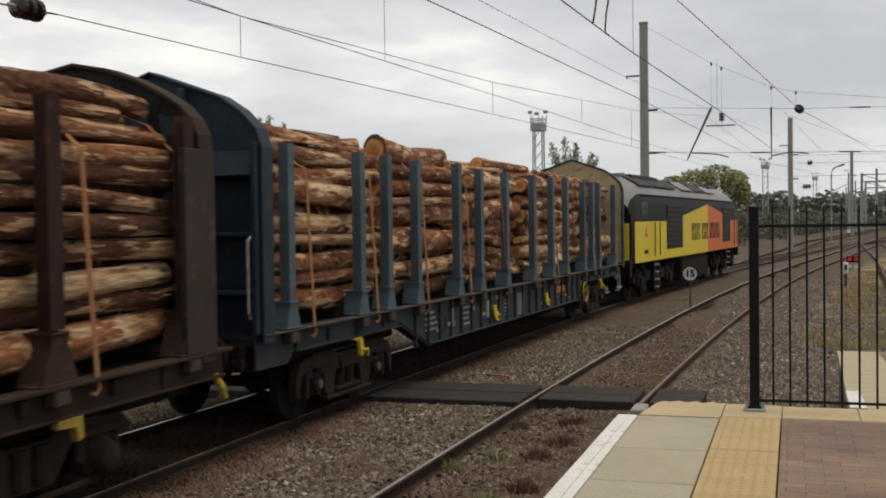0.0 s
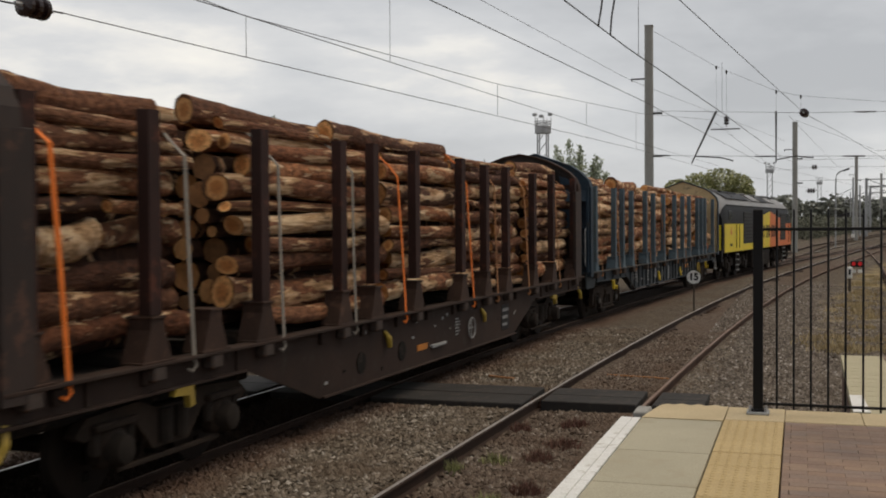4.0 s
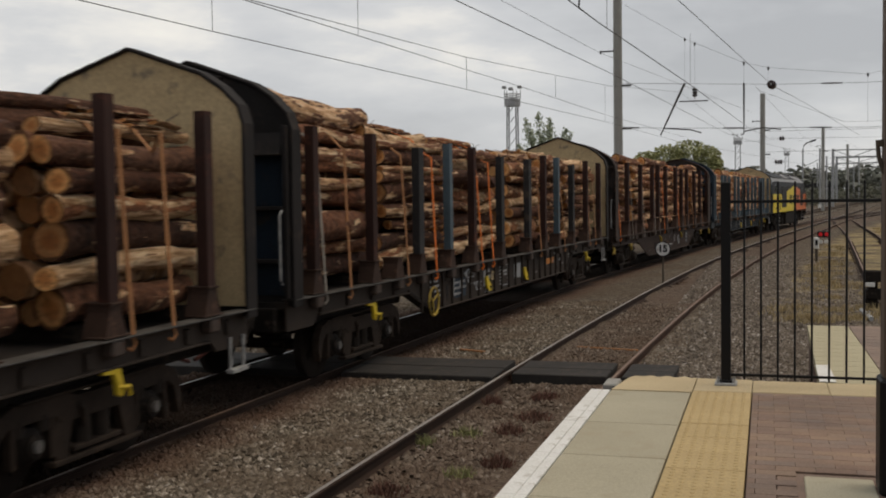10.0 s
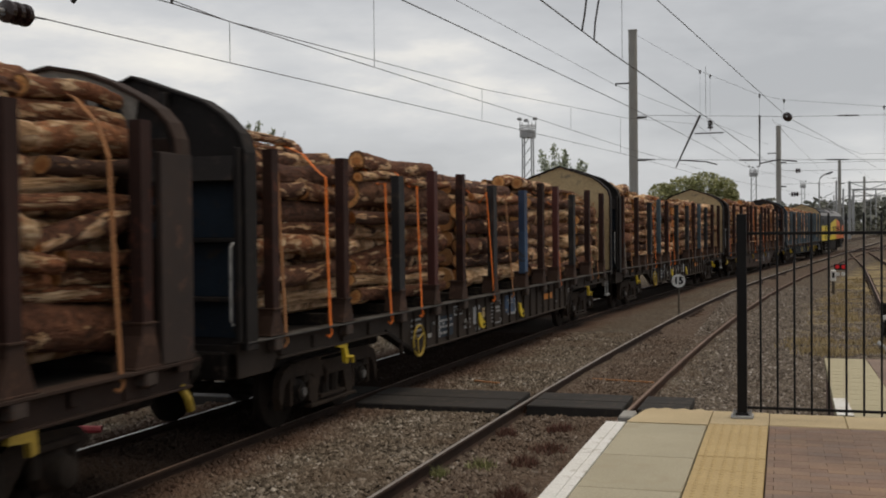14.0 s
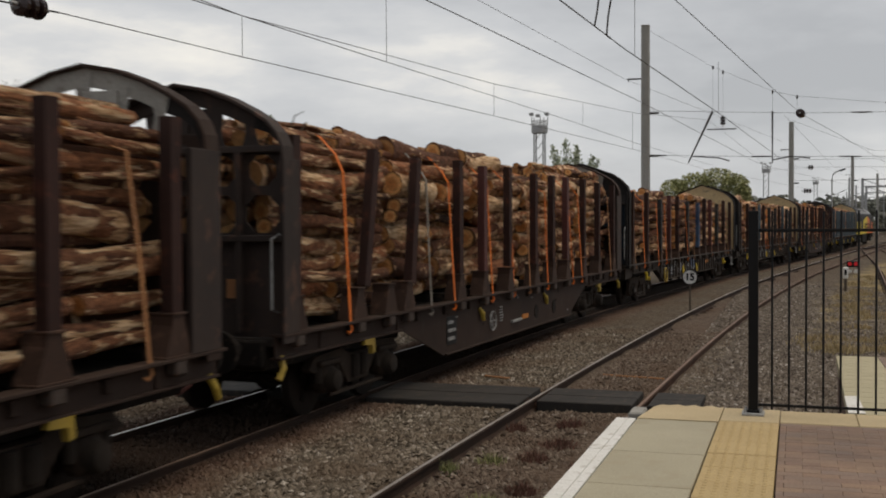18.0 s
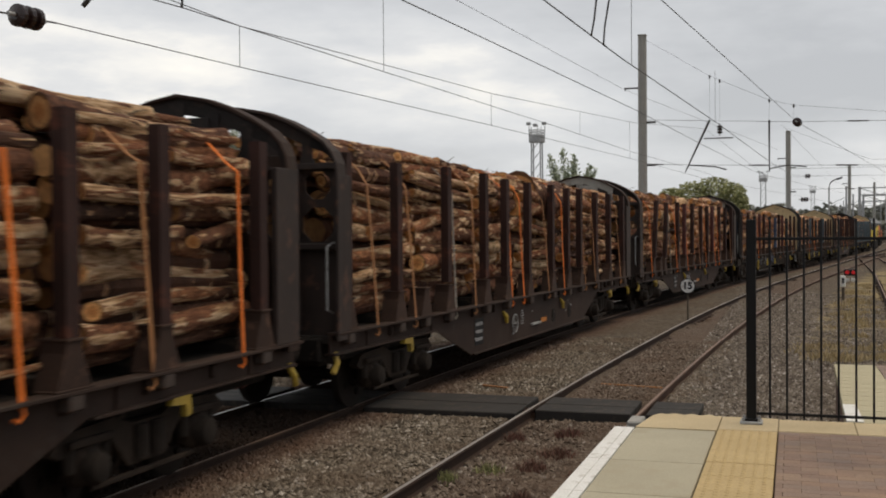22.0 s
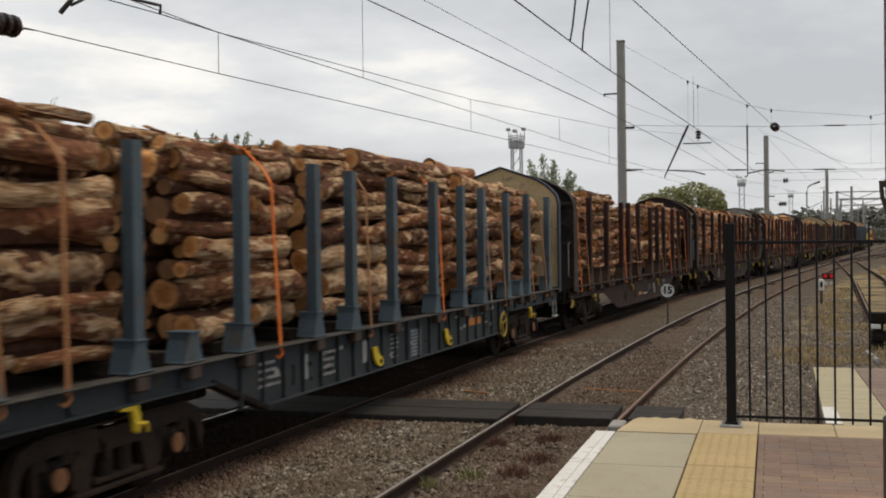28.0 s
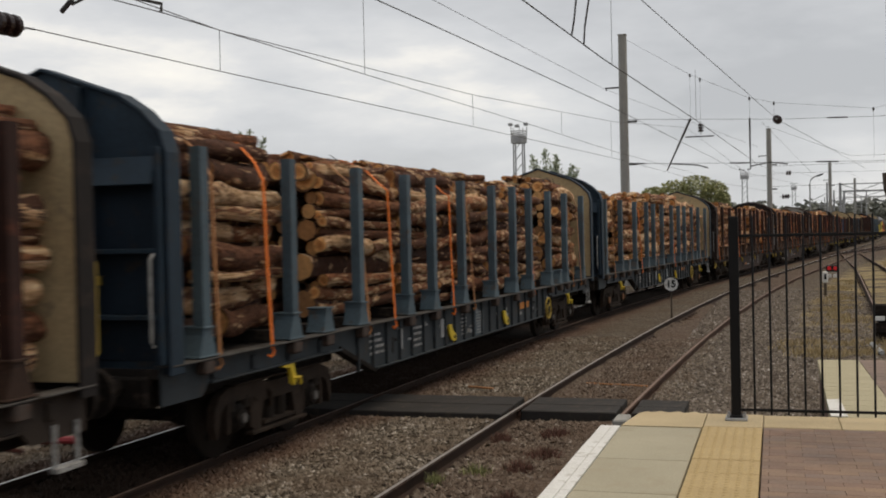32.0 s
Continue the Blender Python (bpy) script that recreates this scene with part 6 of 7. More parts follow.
def loco():
    """Six-axle diesel locomotive in black, yellow and orange."""
    w = thing("diesel_locomotive", "black diesel locomotive with yellow and orange panels heading the train", "locomotive")
    h = 10.3
    side = [(1.32, 1.18), (1.34, 2.2), (1.32, 2.95), (1.22, 3.25), (0.98, 3.55), (0.55, 3.80), (0.0, 3.88)]
    prof = side + [(-x, z) for x, z in side[-2::-1]]
    ends = [(-h, 0.0, 0.80), (-h + 0.25, 0.0, 0.9), (-h + 0.9, 0.0, 0.985), (-h + 1.3, 0, 1.0), (h - 1.3, 0, 1.0), (h - 0.9, 0, 0.985), (h - 0.25, 0, 0.9), (h, 0, 0.80)]
    n, vs = len(prof), []
    for y, _, k in ends:
        for x, z in prof:
            vs.append((x * (0.9 + 0.1 * k), y, 1.18 + (z - 1.18) * k))
    m = Mesh()
    low, roof = [], []
    for i in range(len(ends) - 1):
        for k in range(n - 1):
            (roof if 3 <= k <= n - 5 else low).append((i * n + k, i * n + k + 1, (i + 1) * n + k + 1, (i + 1) * n + k))
    m.add(vs, low + [tuple(range(n))[::-1], tuple(range((len(ends) - 1) * n, len(ends) * n))], M["loco_black"])
    o = m.slot(M["loco_roof"])
    m.f += roof
    m.mi += [o] * len(roof)
    body = part("body", m, w, "black bodyside under a grey rounded roof", smooth=True)
    for s in (-1, 1):
        x = 1.338 * s

        def panel(nm, poly, mat, lab, dx=0.006):
            part(nm, Mesh().plate([(a - h, b) for a, b in poly], 0, x + (0 if s > 0 else -dx), dx, mat), body, lab)
        panel("panel", [(0.3, 1.2), (4.7, 1.2), (4.7, 2.42), (0.3, 2.42)], M["loco_yellow"], "yellow cab-side band")
        panel("panel", [(4.7, 1.2), (12.4, 1.2), (12.4, 3.05), (7.45, 2.6), (7.45, 1.5), (4.7, 1.5)], M["loco_yellow"], "yellow panel with a peaked top")
        panel("panel", [(12.4, 1.2), (20.3, 1.2), (20.3, 2.42), (18.1, 2.42), (18.1, 1.5), (16.0, 1.5), (16.0, 2.72), (12.4, 3.05)], M["loco_orange"], "orange panel with a peaked top")
        for a, b in ((4.75, 7.4), (16.05, 18.05)):
            g = part("grille", Mesh().box((x, (a + b) / 2 - h, 2.25), (0.02, b - a - 0.1, 1.45), M["black"], 0.004), body, "black louvred intake")
            for i in range(9):
                part("slat", Mesh().box((x + 0.014 * s, (a + b) / 2 - h, 1.6 + 0.16 * i), (0.02, b - a - 0.16, 0.05), M["loco_black"], 0.004), g)
        for a, b in ((2.9, 3.5), (17.9 + 1.2, 19.7)):
            part("cab_door", Mesh().box((x, (a + b) / 2 - h, 1.82), (0.018, b - a, 1.16), M["loco_orange"] if a > 10 else M["loco_yellow"], 0.004), body, "recessed cab door")
            for k in (a - 0.06, b + 0.06):
                part("handrail", Mesh().tube([(x + 0.04 * s, k - h, 1.35), (x + 0.04 * s, k - h, 2.4)], 0.015, M["black"], 6), body)
        for a in (1.2, 18.6):
            part("cab_window", Mesh().box((x * 0.985, a + 0.4 - h, 2.78), (0.03, 0.8, 0.42), M["glass_dark"], 0.01), body, "dark cab side window")
        for i in range(18):
            if i not in (5, 10):
                part("letter_block", Mesh().box((x + 0.009 * s, 9.2 + 0.345 * i - h, 2.02), (0.006, 0.21, 0.62), M["loco_black"], 0.001), body, "dark block of the name band")
                part("letter_block", Mesh().box((x + 0.0125 * s, 9.24 + 0.345 * i - h, 2.02 + 0.1 * (i % 3 - 1)), (0.004, 0.07, 0.24), M["loco_yellow"] if 9.2 + 0.345 * i < 12.35 else M["loco_orange"], 0.001), body, "gap in a block of the name band")
        badge = [(1.55, 1.95), (1.75, 2.28), (1.95, 1.95)]
        part("badge", Mesh().plate([(a - h, b) for a, b in badge], 0, x + 0.008 * s, 0.004, M["loco_orange"]), body, "orange badge")
        part("number_bar", Mesh().box((x + 0.01 * s, 1.75 - h, 1.5), (0.006, 0.5, 0.12), M["loco_black"], 0.001), body, "dark number bar")
    for e in (-1, 1):
        part("cab_front", Mesh().box((0, e * (h - 0.06), 1.78), (2.5, 0.16, 1.2), M["loco_yellow"], 0.03), body, "yellow cab end")
        for x in (-0.6, 0.6):
            part("windscreen", Mesh().box((x, e * (h - 0.18), 2.75), (1.0, 0.2, 0.55), M["glass_dark"], 0.03, pose(0, 0, 0, e * 14, 0, 0)), body, "dark windscreen")
            part("lamp", Mesh().tube([(x * 1.3, e * (h - 0.02), 1.45), (x * 1.3, e * (h + 0.05), 1.45)], 0.11, M["black"], 12), body, "marker lamp")
        part("buffer_beam", Mesh().box((0, e * (h + 0.02), 1.05), (2.6, 0.2, 0.5), M["black"], 0.03), body)
        for x in (-0.87, 0.87):
            part("buffer", Mesh().tube([(x, e * h, 1.05), (x, e * (h + 0.3), 1.05), (x, e * (h + 0.36), 1.05)], [0.1, 0.1, 0.25], M["black"], 14), body, "round buffer")
    for y0, y1 in ((-7.5, -3.6), (4.6, 6.6)):
        g = part("roof_grille", Mesh().box((0, (y0 + y1) / 2, 3.83), (1.3, y1 - y0, 0.12), M["black"], 0.02), body, "dark roof grille")
        for i in range(10):
            part("slat", Mesh().box((0, y0 + (i + 0.5) * (y1 - y0) / 10, 3.90), (1.2, 0.06, 0.05), M["loco_black"], 0.01), g)
    for s in (-1, 1):
        for y0, y1, dark in ((-8.3, -6.2, True), (-6.0, -2.6, True), (-1.6, 0.6, False), (0.9, 3.2, True), (3.6, 5.4, False)):
            g = part("roof_hatch", Mesh().box((0.80 * s, (y0 + y1) / 2, 3.70), (0.62, y1 - y0, 0.03), M["black"] if dark else M["loco_roof"], 0.008, pose(0, 0, 0, 0, 31 * s, 0)), body, "dark roof grille" if dark else "grey roof hatch")
        part("gutter", Mesh().box((1.24 * s, 0, 3.24), (0.05, 18.0, 0.04), M["black"], 0.008), body, "dark rain strip")
    for y in (-9.0, -2.2, 0.75, 3.4, 6.9):
        part("roof_rib", Mesh().box((0, y, 3.84), (1.6, 0.08, 0.12), M["loco_roof"], 0.02), body)
    part("fuel_tank", Mesh().box((0, 0, 0.72), (2.5, 5.2, 0.85), M["bogie"], 0.06), w, "dark fuel tank")
    for yc in (-6.7, 6.7):
        b = part("bogie_frame", Mesh().box((0, yc, 0.75), (1.9, 4.6, 0.3), M["bogie"], 0.04), w, "grimy three-axle bogie")
        for s in (-1.1, 1.1):
            out = [(-2.9, 0.6), (-2.7, 0.9), (2.7, 0.9), (2.9, 0.6), (1.6, 0.55), (0, 0.62), (-1.6, 0.55)]
            part("side_frame", Mesh().plate([(p + yc, z) for p, z in out], 0, s - 0.07, 0.14, M["bogie"]), b)
            for k in (-2.06, 0, 2.06):
                part("axlebox", Mesh().box((s * 1.04, yc + k, 0.55), (0.3, 0.4, 0.4), M["bogie"], 0.04), b)
                for q in (-0.45, 0.45):
                    part("spring", Mesh().tube([(s * 1.05, yc + k + q, 0.5), (s * 1.05, yc + k + q, 1.0)], 0.12, M["bogie"], 8), b)
        for k in (-2.06, 0, 2.06):
            WHEELS.append((w, yc + k, wheelset(w, yc + k, 0.53)))
        for s in (-1, 1):
            ladder = part("step_frame", Mesh().box((1.27 * s, math.copysign(7.1, yc), 0.72), (0.05, 0.36, 0.86), M["bogie"], 0.01), w, "dark step frame under the cab door")
            for k in range(4):
                part("step", Mesh().box((1.34 * s, math.copysign(7.1, yc), 0.36 + 0.235 * k), (0.12, 0.30, 0.045), M["white"], 0.006), ladder, "white-edged step")
    return w


SO, SF, SG = "strap", "strap_old", "strap_grey"
TRAIN = []
TRAIN.append((42.2, 10.3, loco()))
CLEAN, DIRTY = "blue-grey bogie timber wagon stacked with cut pine logs", "grimy dark timber wagon with odd-coloured posts, full of logs"
BROWN = "brown bogie timber wagon with open end frames, full of logs"


def row_of(ds, colours, empty=()):
    """Where the posts stand along a wagon and what each is painted; an empty socket has none."""
    return [(d, None if d in empty else colours[i % len(colours)]) for i, d in enumerate(ds)]


def cuts(ends, last, lift=(0, 0, 0, 0, 0, 0)):
    """Stacks between the given cuts (an open gap as its two edges), some piled higher or lower than the rest."""
    gaps = [g if isinstance(g, tuple) else (g - 0.04, g + 0.08) for g in ends]
    return [(p, q, up) for p, q, up in zip([0.5, *(g[1] for g in gaps)], [*(g[0] for g in gaps), last - 0.06], lift)]


def add(q, half, w):
    TRAIN.append((q, half, w))


SA = [0.7, 2.65, 3.55, 4.65, 6.45, 7.6, 9.1, 10.95, 12.4, 13.65, 15.35, 16.25, 17.0, 18.9]
SD = [0.7, 2.6, 3.5, 4.5, 5.95, 7.3, 9.1, 11.2, 12.6, 13.9, 15.5, 17.2, 18.95]
SB = [0.35, 1.98, 2.95, 3.98, 5.95, 6.95, 8.45, 10.5, 11.78, 13.03, 14.9, 16.25, 18.2]
SC = [0.4, 2.1, 3.1, 4.15, 6.05, 7.3, 8.8, 10.6, 11.97, 13.2, 14.85, 16.45, 18.25]
UB = M["blue_under"]
add(20.62, 7.0, wagon_a("timber_wagon", CLEAN, BL, UB, row_of(SA, [BL]), cuts([3.75, 7.3, 10.8, 14.2, 16.7], 19.4), [(1.3, SF), (3.1, SF), (5.05, SF), (7.05, SF), (9.0, SF), (11.3, SF), (12.7, SF), (16.4, SF)], 11, 15.3, (1, 9, 0), (0.20, 0.32), height=3.62, tops=[(4.33, 7.1, 0.8, 3.53, 0.36, "bark2"), (1.2, 4.2, 0.55, 3.60, 0.24, "bark"), (9.6, 13.0, 0.6, 3.60, 0.22, "bark2")]))
add(0.32, 7.1, wagon_b("timber_wagon", BROWN, row_of([*SB[:-2], 16.4, 18.4], [BR], (2.95,)), cuts([(2.85, 3.75), 7.75, 11.1, 15.0], 18.6, (0.02, 0.04, 0.09, 0.09, 0)), [(0.75, SO), (2.55, SG), (4.45, SG), (6.35, SG), (8.05, SO), (10.9, SO), (12.4, SF), (14.35, SF), (16.8, SF), (18.4, SF)], 12, (3, 6, 1), (0.18, 0.31), height=3.64, front=0.48, tops=[(0.6, 2.9, 0.7, 3.60, 0.26, "bark"), (3.7, 7.75, 0.6, 3.70, 0.27, "bark"), (6.6, 11.1, 0.78, 3.66, 0.31, "bark3"), (15.3, 18.5, 0.75, 3.62, 0.24, "bark")]))
add(-20.28, 7.0, wagon_a("timber_wagon", DIRTY, DK, M["grime"], row_of(SD, [BR, BR, BR, DK, BL, BR, DK, DK, BR, BL, DK, BR, BR], (3.5,)), cuts([(3.0, 3.4), (6.2, 6.6), (9.6, 10.4), 13.0, 15.5], 19.4, (0.02, 0.0, -0.04, -0.08, -0.08, -0.06)), [(0.85, SG), (1.7, SF), (3.85, SF), (5.25, SO), (7.65, SO), (8.35, SO), (11.4, SF), (12.1, SF), (14.4, SF), (15.7, SF), (17.5, SF), (18.3, SF)], 13, 5.0, (6, 2, 3), (0.16, 0.29), height=3.64, tops=[(0.5, 3.6, 0.75, 3.68, 0.34, "bark3"), (0.6, 3.4, 0.35, 3.74, 0.30, "bark3")]))
add(-41.25, 7.0, wagon_a("timber_wagon", DIRTY, DK, M["grime"], row_of([d for d in SD if d != 3.5], [BR, BR, DK, RD, BR, DK, NV, BR, RD, DK, BR, BR]), cuts([3.4, (7.3, 8.1), (11.75, 12.35), (16.2, 16.75)], 19.4, (0.10, 0.0, -0.17, -0.12, -0.16)), [(0.9, SF), (2.14, SO), (4.03, SO), (5.35, SO), (8.95, SO), (10.2, SF), (14.15, SO), (17.4, SF), (18.1, SF)], 14, 5.15, (5, 2, 5), (0.2, 0.33), height=3.54, tops=[(4.2, 7.2, 0.8, 3.45, 0.26, "bark"), (12.3, 14.6, 0.5, 3.46, 0.26, "bark2"), (12.75, 15.6, 0.75, 3.44, 0.24, "bark2")]))
add(-61.83, 7.1, wagon_b("timber_wagon", BROWN, row_of([3.78 if d == 4.15 else d for d in SC], [BR, BR, BR, BR, BR, RD, BR, BR, BR, RD, BR], (3.1,)), cuts([3.8, 7.2, 10.6, 12.9, 15.4], 18.8, (0, -0.05, -0.08, -0.2, -0.08, 0.06)), [(1.75, SO), (4.65, SG), (5.65, SO), (7.7, SO), (9.1, SO), (10.15, SF), (11.5, SO), (13.6, SO), (14.5, SO), (17.8, SF)], 15, (2, 6, 1), (0.17, 0.33, 1), height=3.80, brake=7.83, worn=True, leans={2.1: 11.0, 3.78: 8.0}, tops=[(3.05, 5.1, 0.6, 3.70, 0.23, "bark3"), (4.4, 7.5, 0.75, 3.57, 0.37, "bark"), (6.5, 9.2, 0.7, 3.68, 0.30, "bark3"), (7.38, 9.4, 0.85, 3.62, 0.33, "bark2")]))
add(-82.27, 7.1, wagon_b("timber_wagon", BROWN, row_of(SC, [BR], (3.1,)), cuts([3.1, (6.2, 6.5), 8.8, 12.0, (15.2, 15.5)], 18.6, (0, 0, 0, 0, 0, -0.16)), [(1.2, SF), (2.6, SF), (4.5, SG), (5.5, SF), (7.65, SO), (8.25, SO), (10.15, SF), (11.55, SO), (13.5, SF), (14.6, SF), (17.7, SF)], 16, (1, 8, 1), (0.13, 0.26, 1), height=3.76, brake=7.85, worn=True, butts=[(10.1, 12.7, 0.80, 3.34, 0.72)]))
add(-102.43, 7.1, wagon_b("timber_wagon", BROWN, row_of(SB, [BR], (2.95,)), cuts([3.5, (6.9, 7.7), (10.9, 11.5), (14.9, 15.35)], 18.6, (0.13, 0.16, -0.14, -0.05, 0)), [(0.8, SO), (1.7, SF), (4.6, SF), (6.4, SO), (8.15, SF), (10.8, SF), (12.55, SF), (14.35, SO), (16.05, SF), (17.8, SO)], 17, (2, 7, 1), (0.15, 0.29, 1), height=3.64, tops=[(14.6, 17.4, 0.5, 3.70, 0.2, "bark2"), (15.3, 18.4, 0.8, 3.52, 0.28, "bark"), (3.6, 6.9, 0.75, 3.66, 0.28, "bark3")]))
add(-123.32, 7.0, wagon_a("timber_wagon", CLEAN, BL, UB, row_of(SA, [BL], (3.55, 16.25)), cuts([(2.75, 4.0), (6.6, 7.2), 9.9, (12.7, 13.0), (15.9, 16.4)], 19.4, (0, 0, 0, 0, 0, -0.12)), [(0.8, SF), (1.7, SF), (5.4, SO), (8.2, SF), (11.3, SO), (14.0, SG), (15.05, SF), (17.3, SF), (18.5, SF)], 18, 14.88, (2, 7, 0), (0.22, 0.36, 1), height=3.74, tops=[(12.5, 15.1, 0.7, 3.74, 0.25, "bark2"), (13.3, 16.2, 0.95, 3.50, 0.30, "bark"), (8.6, 12.6, 0.85, 3.62, 0.34, "bark2")]))
add(-144.42, 7.0, wagon_a("timber_wagon", CLEAN, BL, UB, row_of(SA, [BL], (3.55, 16.25)), cuts([(2.8, 4.1), 6.9, 9.8, 13.0, (15.4, 16.75)], 19.35, (0.15, 0.04, 0, 0, 0.02, 0.22)), [(1.0, SF), (2.05, SO), (4.8, SF), (5.85, SO), (8.55, SO), (9.6, SF), (13.9, SO), (17.6, SF), (18.5, SF)], 19, 15.0, (4, 4, 2), (0.16, 0.29, 1), height=3.62))
add(-165.58, 7.0, wagon_a("timber_wagon", DIRTY, DK, M["grime"], row_of(SD, [BR, RD, DK, BR], (3.5,)), cuts([3.7, 8.1, 12.4, 15.6], 19.78), [(18.36, SO), (17.3, SF), (12, SO)], 20, 5.0, (4, 3, 2), (0.18, 0.3)))
for _, _, ob in TRAIN[1:]:
    tagged(ob, group="timber wagons of the train")


def motions():
    """The train runs along its line; every wheelset turns with the way it has gone."""
    rows = [(k * 0.5, travelled(k * 0.5)) for k in range(65)]
    for q, half, ob in TRAIN:
        path = []
        for t, s in rows:
            a, b = on_main(q + s - half), on_main(q + s + half)
            d = b - a
            path.append((t, Matrix.Translation((a + b) / 2) @ Euler((math.atan2(d.z, d.xy.length), 0, -math.atan2(d.x, d.y))).to_matrix().to_4x4()))
        walk(ob, path)
    step = 0.1
    for w, y, ob in WHEELS:
        r = ob.location.z
        path = [(k * step, pose(0, y, r, -math.degrees(travelled(k * step) / r), 0, 0)) for k in range(321)]
        walk(ob, path)


# ---------------------------------------------------------------- overhead line and surroundings
def mast(x, y, h, wd=0.40):
    m = thing("overhead_mast", "tall grey concrete mast of the overhead line", "mast", at=(x, y, -0.2), group="overhead line masts")
    part("shaft", Mesh().tube([(0, 0, 0), (0, 0, h)], [wd * 0.55, wd * 0.5], M["mast"], 8), m)
    part("cap", Mesh().box((0, 0, h + 0.02), (wd, wd, 0.05), M["mast"], 0.01), m)
    for z in (5.7, 7.7):
        part("bracket", Mesh().box((wd * 0.8, 0, z), (0.6, 0.1, 0.1), M["wire"], 0.01), m)
    part("feeder_arm", Mesh().box((-0.52, 0, h * 0.793), (0.65, 0.07, 0.07), M["wire"], 0.01).tube([(-0.8, 0, h * 0.793), (-0.8, 0, h * 0.793 - 0.12)], 0.03, M["wire"], 6), m, "short arm that carries the feeder wire")
    return m


def insulator(at, d, n=4, r=0.16, label="string of brown ribbed insulators"):
    d = Vector(d).normalized()
    m = thing("insulator", label, "insulator", at=at)
    for i in range(n):
        c = d * (i - (n - 1) / 2) * r * 1.0
        part("shed", Mesh().tube([c - d * r * 0.45, c - d * r * 0.2, c + d * r * 0.25, c + d * r * 0.45], [r * 0.45, r, r, r * 0.45], M["insul"], 14), m)
    part("rod", Mesh().tube([-d * n * r * 0.75, d * n * r * 0.75], r * 0.2, M["galv"], 6), m)


def crown(name, pts, n, size, mat, seed):
    rnd = random.Random(seed)
    vs, fs = [], []
    for i in range(n):
        c, r = pts[rnd.randrange(len(pts))]
        while True:
            o = Vector((rnd.uniform(-1, 1), rnd.uniform(-1, 1), rnd.uniform(-1, 1)))
            if 0.25 < o.length < 1:
                break
        p = Vector(c) + Vector((o.x * r[0], o.y * r[1], o.z * r[2]))
        a = Vector((rnd.uniform(-1, 1), rnd.uniform(-1, 1), rnd.uniform(-0.6, 0.6))).normalized()
        b = a.cross(Vector((rnd.uniform(-1, 1), rnd.uniform(-1, 1), rnd.uniform(-1, 1)))).normalized()
        s = size * rnd.uniform(0.6, 1.3)
        k = len(vs)
        vs += [p - a * s, p + b * s * 0.5, p + a * s, p - b * s * 0.5]
        fs.append((k, k + 1, k + 2, k + 3))
    return Mesh().add(vs, fs, mat)


def tree(x, y, z0, pts, n, size, mat, seed, label):
    t = thing("tree", label, "tree", at=(x, y, z0))
    top = max(c[2] for c, r in pts)
    part("trunk", Mesh().tube([(0, 0, 0), (0.1, 0, top * 0.4), (0, 0.1, top * 0.8)], [0.25, 0.18, 0.08], M["twig"], 8), t)
    br = Mesh()
    for c, r in pts:
        br.tube([(0, 0, max(0.3, c[2] - r[2] * 1.2) * 0.7), (c[0] * 0.6, c[1] * 0.6, c[2] - r[2] * 0.5), tuple(c)], [0.09, 0.06, 0.025], M["twig"], 6)
    part("limb", br, t)
    part("crown", crown("crown", pts, n, size, mat, seed), t, fix=False)


def lamp_tower(x, y, h):
    t = thing("floodlight_tower", "pale lattice floodlight tower above the yard", "light tower", at=(x, y, -0.2))
    for a, b in ((-0.9, -0.9), (0.9, -0.9), (0.9, 0.9), (-0.9, 0.9)):
        part("leg", Mesh().tube([(a * 0.7, b * 0.7, 0), (a * 0.6, b * 0.6, h - 2)], 0.10, M["galv"], 6), t)
    for i in range(10):
        z = i * (h - 2) / 10
        part("brace", Mesh().tube([(-0.6, -0.6, z), (0.6, -0.6, z + h / 10)], 0.05, M["galv"], 5), t)
    part("platform_drum", Mesh().tube([(0, 0, h - 2.15), (0, 0, h - 1.25)], 0.98, M["galv"], 14), t, "pale lamp platform")
    for z in (h - 1.0, h - 0.7):
        part("hand_rail", Mesh().tube([(math.cos(k * math.tau / 14), math.sin(k * math.tau / 14), z) for k in range(15)], 0.05, M["galv"], 5, caps=False), t)
    for k in range(5):
        part("rail_post", Mesh().tube([(math.cos(k * math.tau / 5), math.sin(k * math.tau / 5), h - 1.3), (math.cos(k * math.tau / 5), math.sin(k * math.tau / 5), h - 0.2)], 0.05, M["galv"], 5), t)
    for a in (-1.0, -0.2, 0.9):
        part("floodlight", Mesh().box((a, 0, h - 0.1 + 0.25 * abs(a)), (0.5, 0.5, 0.35), M["galv"], 0.05), t)


def speed_sign():
    s = thing("speed_sign", "round white speed board with black 15 on a post", "sign", at=(-2.75, 30.6, -0.2))
    part("post", Mesh().tube([(0, 0, 0), (0, 0, 1.0)], 0.025, M["twig"], 8), s)
    part("disc", Mesh().tube([(0, -0.05, 1.13), (0, -0.03, 1.13)], 0.19, M["white_paint"], 28), s, "white disc")
    part("rim", Mesh().tube([(0.195 * math.cos(a * math.tau / 28), -0.045, 1.13 + 0.195 * math.sin(a * math.tau / 28)) for a in range(29)], 0.012, M["black"], 6, caps=False), s, "black rim")
    c = bpy.data.curves.new("numerals", "FONT")
    c.body, c.size, c.align_x, c.align_y, c.extrude = "15", 0.26, "CENTER", "CENTER", 0.003
    c.offset = 0.011
    c.materials.append(M["black"])
    o = new("numeral", c)
    o.parent = s
    o.matrix_basis = pose(0, -0.056, 1.13, 90, 0, 0)
    tagged(o, "black figures 15")


